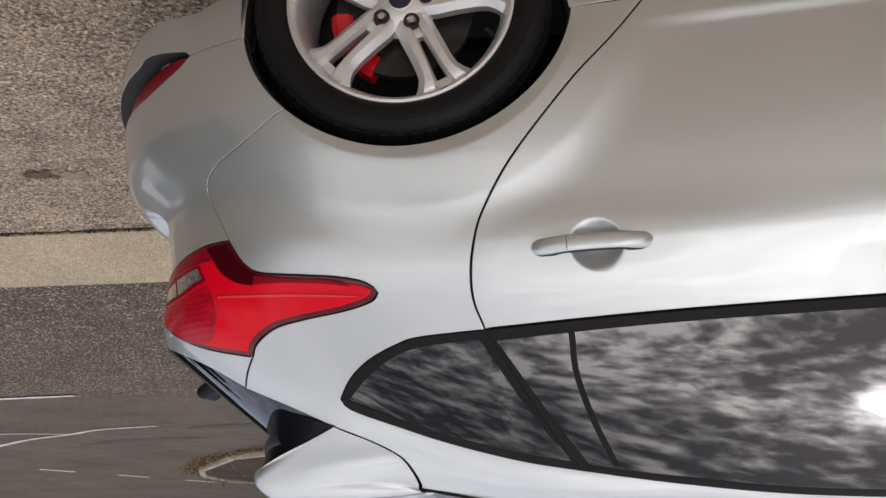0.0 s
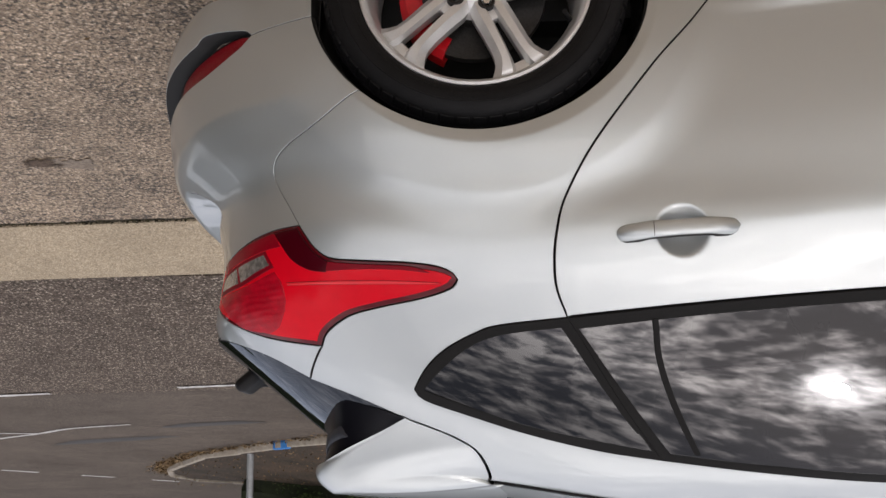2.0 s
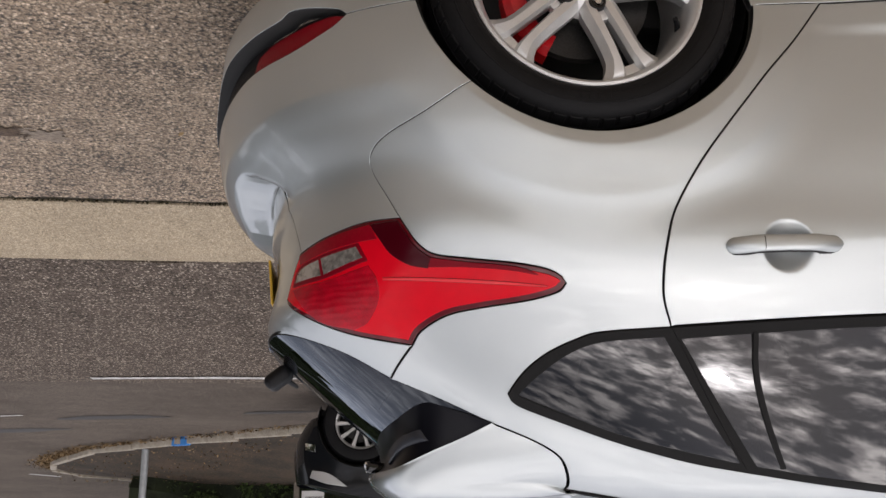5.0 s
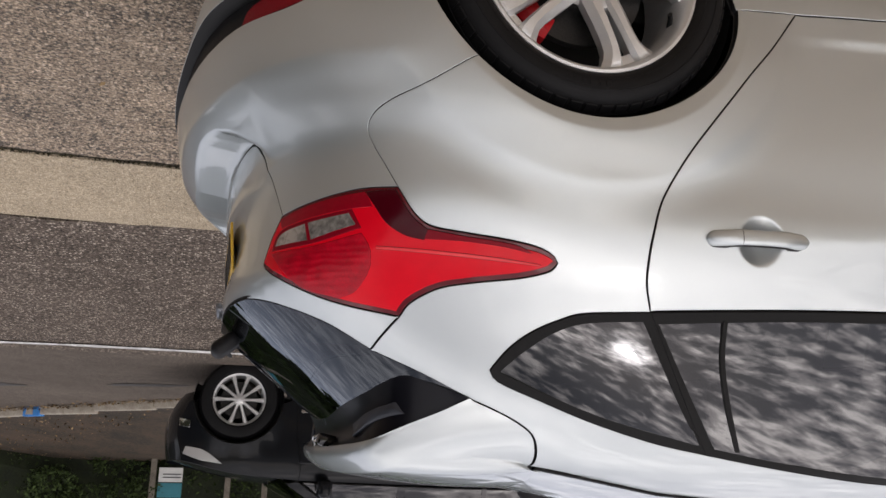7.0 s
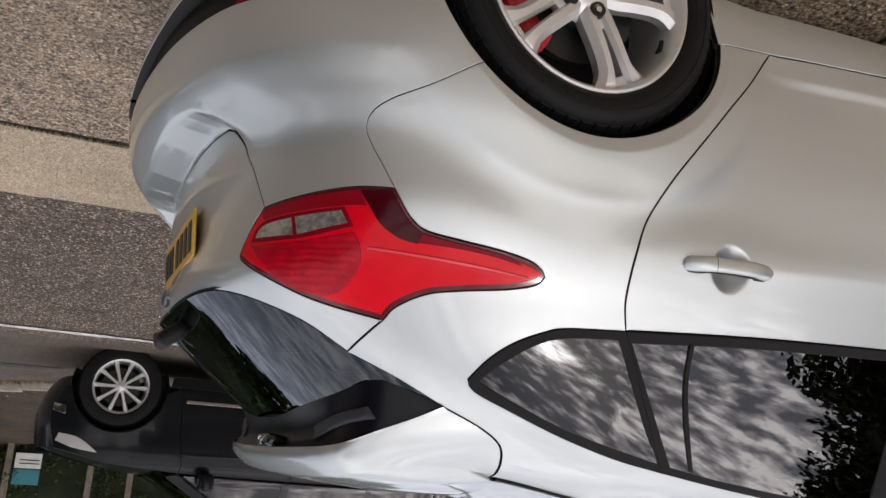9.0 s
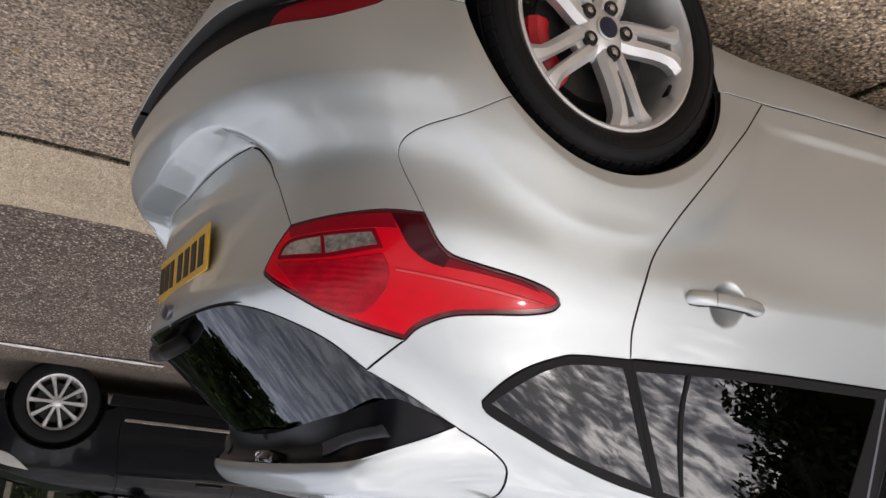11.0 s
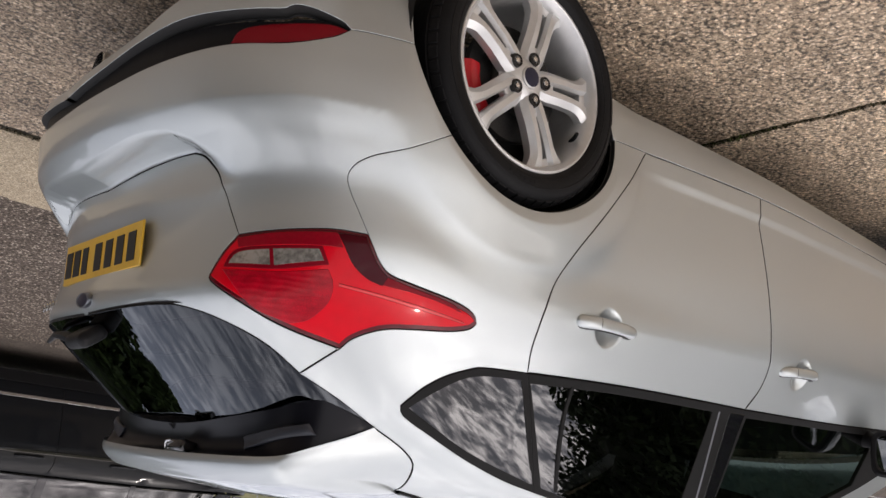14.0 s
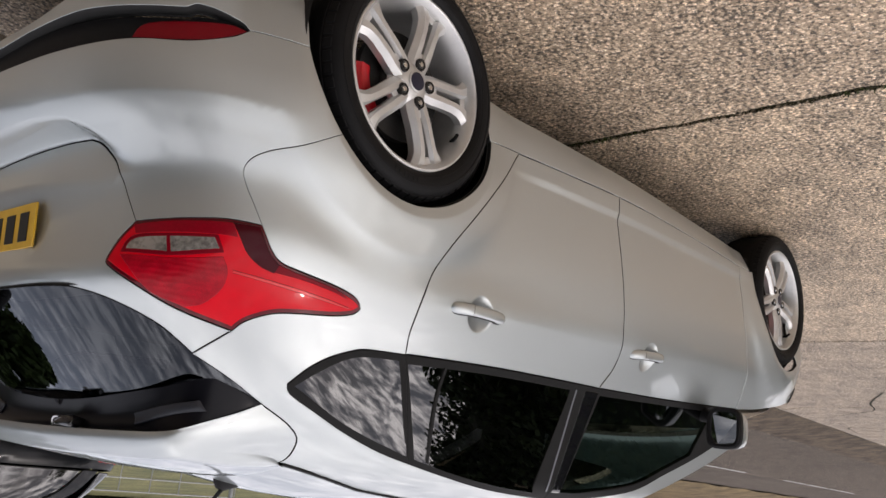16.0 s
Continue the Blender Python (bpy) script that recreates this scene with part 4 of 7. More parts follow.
# roof, ditch mouldings, windscreen, bonnet
xs = np.linspace(-0.03, -1.66, 34)
dz = np.array([(-0.02, 1.311), (-0.106, 1.325), (-0.32, 1.362), (-0.55, 1.380), (-0.9, 1.392), (-1.3, 1.385), (-1.62, 1.345), (-1.9, 1.25)])[::-1]
bm = bmesh.new()
rows, moulding = [], []
for x in xs:
    z = float(np.interp(x, dz[:, 0], dz[:, 1]))
    w = float(skin.at(*[np.array(v) for v in S(x, z)])[1])
    moulding.append((x, w - 0.004, z + 0.001))
    rows.append([Vector((x, CENTRE - u * (w - 0.012), z + 0.006 + 0.042 * (1 - abs(u) ** 2.2))) for u in np.linspace(-1, 1, 25)])
loft(bm, rows)
part("roof", bm, PAINT, car, "silver roof")
for flank in (1, -1):
    bm = bmesh.new()
    rows = [[Vector(skin.world(np.array([x, w + dw, z + dh]), flank)) for dw, dh in ((0.006, -0.004), (0.005, 0.003), (-0.008, 0.004), (-0.012, 0.0), (-0.008, -0.01))] for x, w, z in moulding]
    loft(bm, rows, closed=True)
    part("roof_moulding", bm, TRIM, car, "thin black roof moulding")
bm = bmesh.new()
rows = [[Vector((-1.64 - 0.85 * t - 0.10 * (1 - u * u), CENTRE - u * (0.50 + 0.17 * t), 1.372 - 0.365 * t - 0.05 * u * u + 0.04 * math.sin(math.pi * t))) for u in np.linspace(-1, 1, 17)] for t in np.linspace(0, 1, 9)]
loft(bm, rows)
part("windscreen", bm, GLASS_CLEAR, car, "clear windscreen")
bm = bmesh.new()
rows = [[Vector((-2.44 - 0.90 * t - 0.10 * (1 - u * u) * t, CENTRE - u * (0.70 - 0.08 * t), 1.0 - 0.30 * t**1.7 - (0.10 - 0.02 * t) * abs(u) ** 2.5)) for u in np.linspace(-1, 1, 21)] for t in np.linspace(0, 1, 13)]
loft(bm, rows)
part("bonnet", bm, PAINT, car, "silver bonnet")
panel(skin, "front_bumper", [side((-3.28, 0.69), (-3.20, 0.60), (-3.10, 0.52), (-3.0, 0.36)), side((-3.0, 0.36), (-3.0, 0.22)), side((-3.0, 0.22), (-3.30, 0.22), (-3.445, 0.24)), side((-3.445, 0.24), (-3.45, 0.45), (-3.44, 0.66)), side((-3.44, 0.66), (-3.28, 0.69))], PAINT, car, "silver front bumper")
panel(skin, "front_bumper", [side((-3.28, 0.69), (-3.20, 0.60), (-3.10, 0.52), (-3.0, 0.36)), side((-3.0, 0.36), (-3.0, 0.22)), side((-3.0, 0.22), (-3.30, 0.22), (-3.445, 0.24)), side((-3.445, 0.24), (-3.45, 0.45), (-3.44, 0.66)), side((-3.44, 0.66), (-3.28, 0.69))], PAINT, car, "silver front bumper", sides=(-1,))
bm = bmesh.new()
box(bm, pose(-3.30, CENTRE, 0.46), 0.12, 1.10, 0.46, 0.04)
part("front_grille", bm, SATIN, car, "black front grille")
for flank in (1, -1):
    panel(skin, "headlamp", [side((-2.98, 0.765), (-3.15, 0.72), (-3.33, 0.655)), side((-3.33, 0.655), (-3.30, 0.60)), side((-3.30, 0.60), (-3.12, 0.66), (-2.98, 0.765))], GLOSS, car, "dark headlamp", sides=(flank,), lift=0.006, gap=0.0, grid=0.02, seal=False)
    # door mirror
    bm = bmesh.new()
    rows = []
    for x, k in ((-1.925, 0.90), (-1.93, 1.0), (-1.96, 1.02), (-2.01, 0.92), (-2.05, 0.70), (-2.07, 0.35)):
        rows.append([Vector(skin.world(np.array([x, 0.850 + 0.068 * k * math.copysign(abs(math.cos(a)) ** 0.55, math.cos(a)), 1.000 + 0.078 * k * math.copysign(abs(math.sin(a)) ** 0.6, math.sin(a))]), flank)) for a in np.linspace(0, 2 * math.pi, 25)[:-1]])
    vs = loft(bm, rows, closed=True)
    bm.faces.new(vs[-1])
    mir = part("door_mirror", bm, PAINT, fd, "silver door mirror with black rim")
    bm = bmesh.new()
    rows = [[Vector(skin.world(np.array([x, 0.850 + (0.068 * k - i) * math.copysign(abs(math.cos(a)) ** 0.5, math.cos(a)), 1.000 + (0.078 * k - i) * math.copysign(abs(math.sin(a)) ** 0.55, math.sin(a))]), flank)) for a in np.linspace(0, 2 * math.pi, 25)[:-1]] for x, k, i in ((-1.940, 1.05, 0.0), (-1.918, 1.05, 0.0), (-1.912, 1.0, 0.004), (-1.914, 1.0, 0.014), (-1.930, 1.0, 0.016))]
    loft(bm, rows, closed=True)
    part("mirror_rim", bm, SATIN, fd, "black mirror rim")
    bm = bmesh.new()
    ring = [bm.verts.new(skin.world(np.array([-1.922 - 0.008 * math.sin(a), 0.850 + 0.055 * math.copysign(abs(math.cos(a)) ** 0.5, math.cos(a)), 1.000 + 0.064 * math.copysign(abs(math.sin(a)) ** 0.55, math.sin(a))]), flank)) for a in np.linspace(0, 2 * math.pi, 25)[:-1]]
    bm.faces.new(ring)
    part("mirror_glass", bm, MIRROR, fd, "silvered mirror glass", smooth=False)
    bm = bmesh.new()
    tube(bm, [skin.world(np.array(p), flank) for p in ((-2.03, 0.70, 0.935), (-2.02, 0.75, 0.945), (-2.0, 0.81, 0.955))], [0.034, 0.028, 0.024], 12)
    part("mirror_arm", bm, SATIN, fd, "black mirror arm")

# number plate: yellow with plain bars
xp = lambda z: 0.634 - 0.10 * (z - 0.784)
bm = bmesh.new()
tiltp = math.degrees(math.atan2(xp(0.784) - xp(0.886), 0.102))
pm = pose(xp(0.8355), CENTRE, 0.8355, 0, -tiltp, 0)
box(bm, pm, 0.006, 0.520, 0.108, 0.002, 1)
plate = part("number_plate", bm, PLATE, gate, "yellow number plate with black bars")
for k, y in enumerate((-0.205, -0.132, -0.060, 0.012, 0.105, 0.165, 0.225)):
    bm = bmesh.new()
    box(bm, pm @ pose(0.004, y, 0.002), 0.002, 0.046 if k != 4 else 0.040, 0.070, 0.0006, 1)
    part("plate_bar", bm, INK, plate)
# oval badge and small bright letters as plain bars
bm = bmesh.new()
bd = pose(0.645, CENTRE, 0.953, 0, 80, 0) @ Matrix.Diagonal((0.55, 1.25, 1, 1))
lathe(bm, [(0.0, 0.004), (0.026, 0.004), (0.029, 0.006), (0.033, 0.006), (0.036, 0.003), (0.036, -0.006)], bd, 40)
part("badge", bm, BADGE_RIM, gate, "small oval badge with a dull rim")
bm = bmesh.new()
lathe(bm, [(0.0, 0.0062), (0.022, 0.0058), (0.0285, 0.0048)], bd, 40)
part("badge_face", bm, BLUE, gate, "dark blue badge face")
for k in range(5):
    bm = bmesh.new()
    box(bm, pose(0.624 - 0.002 * k, CENTRE + 0.30 + 0.032 * k, 0.935, 0, -8, 8), 0.004, 0.022, 0.022, 0.003, 2)
    part("badge_bar", bm, CHROME, gate)

# rear wiper
bm = bmesh.new()
box(bm, pose(0.622, CENTRE - 0.005, 1.040, 0, -38, 0), 0.075, 0.115, 0.040, 0.018, 4)
part("wiper_pivot", bm, SATIN, gate, "black wiper pivot cover")
bm = bmesh.new()
tube(bm, [(0.628, CENTRE + 0.02, 1.052), (0.640, CENTRE + 0.10, 1.035), (0.622, CENTRE + 0.24, 1.022), (0.600, CENTRE + 0.36, 1.030)], [0.016, 0.013, 0.009, 0.006], 8)
part("wiper_arm", bm, SATIN, gate, "black rear wiper arm")
# roof aerial
bm = bmesh.new()
rows = [[Vector((x, CENTRE + hw * math.cos(a), 1.388 + hh * max(0.0, math.sin(a)) - 0.004)) for a in np.linspace(0, math.pi, 9)] for x, hw, hh in ((-0.165, 0.004, 0.004), (-0.18, 0.016, 0.026), (-0.205, 0.020, 0.034), (-0.24, 0.018, 0.022), (-0.28, 0.010, 0.010), (-0.30, 0.003, 0.003))]
loft(bm, rows)
aerial = part("roof_aerial", bm, SATIN, car, "black roof aerial foot")
bm = bmesh.new()
tube(bm, [(-0.20, CENTRE, 1.412), (-0.13, CENTRE, 1.50), (-0.06, CENTRE, 1.585)], [0.007, 0.004, 0.003], 8)
part("aerial_rod", bm, SATIN, aerial, "thin black aerial rod")
# exhaust tip
bm = bmesh.new()
lathe(bm, [(0.030, -0.14), (0.034, 0.0), (0.031, 0.002), (0.027, -0.10)], pose(0.735, CENTRE + 0.03, 0.345, 0, 90, 0) @ Matrix.Scale(1.2, 4), 24)
part("exhaust_tip", bm, CHROME, car, "bright round exhaust tip")

# dark inside: floor pan, arch liners, seats
bm = bmesh.new()
box(bm, pose(-1.25, CENTRE, 0.24), 3.0, 1.20, 0.14, 0.03)
box(bm, pose(-1.30, CENTRE, 0.25), 1.85, 1.36, 0.10, 0.03)
part("floor_pan", bm, SEAL, car)
for flank in (1, -1):
    for hx, mid in ((0.0, -0.020), (-2.648, -2.675)):
        bm = bmesh.new()
        rows = [[Vector(skin.world(np.array([mid + rr * math.cos(a), w, 0.300 + rr * math.sin(a)]), flank)) for a in np.linspace(-0.35, math.pi + 0.35, 30)] for w, rr in ((0.765, 0.351), (0.73, 0.358), (0.53, 0.358))]
        rows.append([Vector(skin.world(np.array([hx, 0.53, 0.308]), flank))] * 30)
        loft(bm, rows)
        bmesh.ops.remove_doubles(bm, verts=bm.verts, dist=0.0005)
        part("arch_liner", bm, SEAL, car)
for x, w0, kind in ((-1.45, 0.37, 1), (-1.45, -0.37, 1), (-0.62, 0.40, 0), (-0.62, -0.02, 0), (-0.62, -0.44, 0)):
    bm = bmesh.new()
    box(bm, pose(x - 0.14, CENTRE - w0, 0.52, 0, -6, 0), 0.50, 0.46 if kind else 0.42, 0.16, 0.05, 3)
    box(bm, pose(x + 0.18, CENTRE - w0, 0.82, 0, 16, 0), 0.13, 0.46 if kind else 0.42, 0.60, 0.05, 3)
    box(bm, pose(x + 0.29, CENTRE - w0, 1.17, 0, 12, 0), 0.09, 0.26, 0.17, 0.04, 3)
    part("car_seat", bm, CLOTH, car, "dark cloth car seat")
bm = bmesh.new()
box(bm, pose(0.05, CENTRE, 0.94), 0.62, 1.16, 0.02, 0.005)
part("parcel_shelf", bm, CLOTH, car, "dark parcel shelf")
bm = bmesh.new()
box(bm, pose(-2.15, CENTRE, 0.80, 0, 12, 0), 0.45, 1.30, 0.30, 0.08, 3)
part("dashboard", bm, SATIN, car, "black dashboard")

# ---- wheels ----
def spoke(bm, m, ang, sgn):
    """One bar of a twin spoke, from the hub to the rim, in the wheel's plane (z points out); its outer side flares at the rim."""
    rows = []
    for r, lo, hi, face, deep in ((0.030, 0.000, 0.032, -0.006, 0.035), (0.066, 0.0040, 0.0385, -0.001, 0.036), (0.110, 0.0062, 0.0385, 0.003, 0.036), (0.150, 0.0082, 0.0390, 0.003, 0.036), (0.172, 0.0095, 0.0420, 0.002, 0.036), (0.186, 0.0105, 0.0500, 0.001, 0.036), (0.198, 0.0112, 0.0610, -0.001, 0.036), (0.206, 0.0130, 0.0690, -0.003, 0.036), (0.216, 0.0180, 0.0640, -0.012, 0.034)):
        ring = []
        for u, d in ((0.0, face - 0.012), (0.16, face - 0.001), (0.60, face - 0.001), (1.0, face - 0.014), (0.95, face - deep), (0.05, face - deep)):
            x, y = r, (lo + (hi - lo) * u) * sgn
            ring.append(m @ Vector((x * math.cos(ang) - y * math.sin(ang), x * math.sin(ang) + y * math.cos(ang), d)))
        rows.append(ring)
    vs = loft(bm, rows, closed=True)
    bm.faces.new(vs[0])
    bm.faces.new(vs[-1])


def wheel(hx, flank, first):
    # z of m points out of the car; the hub's face lies at 0
    m = Matrix.Translation(skin.world(np.array([hx - 0.022, 0.794, 0.310]), flank)) @ (pose(0, 0, 0, 90) if flank > 0 else pose(0, 0, 0, -90)) @ Matrix.Scale(1.05, 4)
    bm = bmesh.new()
    lathe(bm, [(0.2305, 0.004), (0.2290, 0.012), (0.2235, 0.0135), (0.2165, 0.008), (0.2120, -0.006), (0.2040, -0.020), (0.2000, -0.06), (0.2000, -0.15), (0.2250, -0.17), (0.2300, -0.17)], m, 72)
    rim = part("wheel", bm, ALLOY, car, "silver alloy wheel with five twin spokes")
    for k in range(5):
        ang = first + k * 2 * math.pi / 5
        for sgn in (-1, 1):
            bm = bmesh.new()
            spoke(bm, m, ang, sgn)
            part("spoke", bm, ALLOY, rim, angle=28)
        for r0, r1, half, top in ((0.056, 0.090, 0.0085, -0.009), (0.189, 0.217, 0.0185, -0.013)):
            # the slot between the bars is closed at both ends
            bm = bmesh.new()
            box(bm, m @ Matrix.Rotation(ang, 4, "Z") @ pose((r0 + r1) / 2, 0, top - 0.011), r1 - r0, 2 * half, 0.022, 0.003, 2)
            part("slot_web", bm, ALLOY, rim, angle=28)
        bm = bmesh.new()
        nut = m @ pose(0.0525 * math.cos(ang), 0.0525 * math.sin(ang), -0.004)
        lathe(bm, [(0.0, 0.006), (0.007, 0.006), (0.0095, 0.001), (0.0095, -0.01)], nut, 6)
        part("wheel_nut", bm, CHROME, rim)
        bm = bmesh.new()
        lathe(bm, [(0.0100, 0.004), (0.0155, 0.005), (0.018, -0.004), (0.019, -0.02)], nut, 24)
        part("nut_seat", bm, STEEL, rim)
    bm = bmesh.new()
    lathe(bm, [(0.0, 0.001), (0.030, -0.001), (0.046, -0.006), (0.062, -0.018), (0.070, -0.034)], m, 48)
    part("hub", bm, ALLOY, rim)
    bm = bmesh.new()
    lathe(bm, [(0.0, 0.006), (0.022, 0.005), (0.0265, 0.003), (0.0275, -0.002)], m, 40)
    part("hub_cap", bm, ALLOY, rim)
    bm = bmesh.new()
    lathe(bm, [(0.0, 0.0075), (0.018, 0.0068), (0.0232, 0.0055), (0.0236, 0.003)], m @ Matrix.Diagonal((1, 1, 1, 1)), 40)
    part("cap_badge", bm, BLUE, rim, "dark blue oval cap badge")
    bm = bmesh.new()
    prof = [(0.228, 0.004), (0.231, 0.012), (0.240, 0.0195), (0.254, 0.0235), (0.269, 0.0232), (0.282, 0.0175), (0.292, 0.006), (0.2975, -0.010), (0.3015, -0.04), (0.3015, -0.135), (0.292, -0.178), (0.262, -0.195), (0.232, -0.178)]
    lathe(bm, prof, m, 96)
    for v in bm.verts:
        v.co.z = max(v.co.z, 0.003)  # the flat where it stands
    part("tyre", bm, TYRE, rim, "black road tyre")
    # tread blocks round the shoulder
    bm = bmesh.new()
    for k in range(60):
        box(bm, m @ Matrix.Rotation(2 * math.pi * k / 60, 4, "Z") @ pose(0.2954, 0, -0.0026, 0, 71, 0), 0.022, 0.0240, 0.005, 0.0012, 1)
    for v in bm.verts:
        v.co.z = max(v.co.z, 0.003)
    part("tread_shoulder", bm, TYRE, rim, angle=30)
    bm = bmesh.new()
    for k in range(5):
        lathe(bm, [(0.3000, -0.018 - 0.025 * k), (0.3022, -0.020 - 0.025 * k), (0.3022, -0.036 - 0.025 * k), (0.3000, -0.038 - 0.025 * k)], m, 72)
    for v in bm.verts:
        v.co.z = max(v.co.z, 0.003)
    part("tread", bm, TYRE, rim)
    for r0, d0 in ((0.2445, 0.0208), (0.266, 0.0233)):
        bm = bmesh.new()
        lathe(bm, [(r0, d0 - 0.0006), (r0 + 0.0010, d0 + 0.0012), (r0 + 0.0024, d0 + 0.0012), (r0 + 0.0036, d0 - 0.0006)], m, 72)
        part("sidewall_ring", bm, TYRE, rim)
    # raised lettering on the sidewall, as plain bars
    for k, wide in enumerate((0.010, 0.012, 0.006, 0.011, 0.004, 0.010)):
        bm = bmesh.new()
        box(bm, m @ Matrix.Rotation(1.52 + (k - 2.5) * 0.062, 4, "Z") @ pose(0.2565, 0, 0.0236), 0.011, wide, 0.0016, 0.0005, 1)
        part("sidewall_bar", bm, TYRE, rim)
    bm = bmesh.new()
    lathe(bm, [(0.05, -0.058), (0.142, -0.058), (0.143, -0.062), (0.143, -0.074), (0.05, -0.074)], m, 64)
    lathe(bm, [(0.0, -0.036), (0.066, -0.038), (0.072, -0.045), (0.074, -0.058)], m, 40)
    part("brake_disc", bm, STEEL, rim, "worn steel brake disc")
    bm = bmesh.new()
    rows = []
    for a in np.linspace(0.02, 1.16, 13):
        a += -0.05 if flank > 0 else math.pi + 0.05
        rows.append([m @ Vector((r * math.cos(a), r * math.sin(a), d)) for r, d in ((0.100, -0.078), (0.104, -0.060), (0.118, -0.050), (0.140, -0.051), (0.153, -0.064), (0.153, -0.098), (0.100, -0.098))])
    vs = loft(bm, rows, closed=True)
    bm.faces.new(vs[0])
    bm.faces.new(vs[-1])
    bmesh.ops.bevel(bm, geom=[e for e in bm.edges if e.is_manifold and e.calc_face_angle(0) > 0.6], offset=0.004, segments=2, affect="EDGES")
    part("brake_caliper", bm, CALIPER, rim, "bright red brake caliper")
    bm = bmesh.new()
    av = first + 0.70
    tube(bm, [m @ Vector((r * math.cos(av), r * math.sin(av), d)) for r, d in ((0.206, -0.03), (0.196, -0.008), (0.188, 0.004))], [0.006, 0.0055, 0.005], 10)
    part("tyre_valve", bm, SATIN, rim)
    return rim


for flank in (1, -1):
    # angles run from the car's rear, upwards
    wheel(0.0, flank, math.radians(90 + 25))
    wheel(-2.648, flank, math.radians(90 + 5))

# ---- setting: drive, road, verge ----
def relief(y):
    """The height of the ground: level under the car, then rising across the road."""
    ys = [1.75, 2.45, 5.6, 6.4, 9.5, 10.2, 45.0, 55.0]
    sl = [0.0, 0.15, 0.15, 0.05, 0.05, 0.105, 0.105, 0.0]
    y = np.asarray(y, float)
    t = np.arange(1.75, 56.0, 0.01)
    z = np.cumsum(np.interp(t, ys, sl)) * 0.01
    return np.interp(y, t, z, left=0.0)


def stones(name, tones, size, mortar, bump=0.6, rough=0.85, stain=0.25, big=0.5, pits=0.0, pit_size=0.03, spec=0.25, paste=(0.30, 0.62), rows=0.0):
    """Concrete or asphalt with stones of several tones showing in a paste, stained at a larger scale."""
    m = bpy.data.materials.new(name)
    m.use_nodes = True
    t = m.node_tree
    b = t.nodes["Principled BSDF"]
    b.inputs["Roughness"].default_value = rough
    b.inputs["Specular IOR Level"].default_value = spec
    tc = t.nodes.new("ShaderNodeTexCoord")

    def tex(kind, **kw):
        n = t.nodes.new(kind)
        for k, v in kw.items():
            n.inputs[k].default_value = v
        t.links.new(tc.outputs["Object"], n.inputs["Vector"])
        return n

    v1 = tex("ShaderNodeTexVoronoi", Scale=1 / size, Randomness=1.0)
    v2 = tex("ShaderNodeTexVoronoi", Scale=2.3 / size, Randomness=1.0)
    ramp = t.nodes.new("ShaderNodeValToRGB")
    ramp.color_ramp.interpolation = "CONSTANT"
    els = ramp.color_ramp.elements
    while len(els) < len(tones):
        els.new(0.5)
    for k, c in enumerate(tones):
        els[k].position, els[k].color = k / len(tones), (*c, 1)
    sep = t.nodes.new("ShaderNodeSeparateColor")
    t.links.new(v1.outputs["Color"], sep.inputs[0])
    t.links.new(sep.outputs[0], ramp.inputs[0])
    gap = t.nodes.new("ShaderNodeMapRange")
    gap.inputs[1].default_value, gap.inputs[2].default_value = paste
    t.links.new(v1.outputs["Distance"], gap.inputs[0])
    mix = t.nodes.new("ShaderNodeMix")
    mix.data_type = "RGBA"
    t.links.new(gap.outputs[0], mix.inputs[0])
    t.links.new(ramp.outputs[0], mix.inputs[6])
    mix.inputs[7].default_value = (*mortar, 1)
    sep2 = t.nodes.new("ShaderNodeSeparateColor")
    t.links.new(v2.outputs["Color"], sep2.inputs[0])
    fine = t.nodes.new("ShaderNodeMapRange")
    fine.inputs[3].default_value, fine.inputs[4].default_value = 0.58, 1.36
    t.links.new(sep2.outputs[1], fine.inputs[0])
    n1 = tex("ShaderNodeTexNoise", Scale=1 / big, Detail=6.0, Roughness=0.6)
    n2 = tex("ShaderNodeTexNoise", Scale=6 / big, Detail=5.0, Roughness=0.7)
    wide = t.nodes.new("ShaderNodeMath")
    wide.operation = "MULTIPLY_ADD"
    t.links.new(n1.outputs[0], wide.inputs[0])
    wide.inputs[1].default_value, wide.inputs[2].default_value = 2.2 * stain, 1 - 1.1 * stain
    wide2 = t.nodes.new("ShaderNodeMath")
    wide2.operation = "MULTIPLY_ADD"
    t.links.new(n2.outputs[0], wide2.inputs[0])
    wide2.inputs[1].default_value, wide2.inputs[2].default_value = 1.6 * stain, 1 - 0.8 * stain
    m1, m2 = t.nodes.new("ShaderNodeMath"), t.nodes.new("ShaderNodeMath")
    m1.operation = m2.operation = "MULTIPLY"
    t.links.new(wide.outputs[0], m1.inputs[0])
    t.links.new(wide2.outputs[0], m1.inputs[1])
    t.links.new(m1.outputs[0], m2.inputs[0])
    t.links.new(fine.outputs[0], m2.inputs[1])
    mul = t.nodes.new("ShaderNodeMix")
    mul.data_type, mul.blend_type = "RGBA", "MULTIPLY"
    mul.inputs[0].default_value = 1.0
    t.links.new(mix.outputs[2], mul.inputs[6])
    if pits:
        n4 = tex("ShaderNodeTexNoise", Scale=1 / pit_size, Detail=4.0, Roughness=0.65)
        n5 = tex("ShaderNodeTexNoise", Scale=1 / (pit_size * 14), Detail=3.0, Roughness=0.6)
        both = t.nodes.new("ShaderNodeMath")
        both.operation = "MULTIPLY_ADD"
        t.links.new(n5.outputs[0], both.inputs[0])
        both.inputs[1].default_value = 0.25
        t.links.new(n4.outputs[0], both.inputs[2])
        deep = t.nodes.new("ShaderNodeMapRange")
        deep.inputs[1].default_value, deep.inputs[2].default_value = 0.635, 0.70
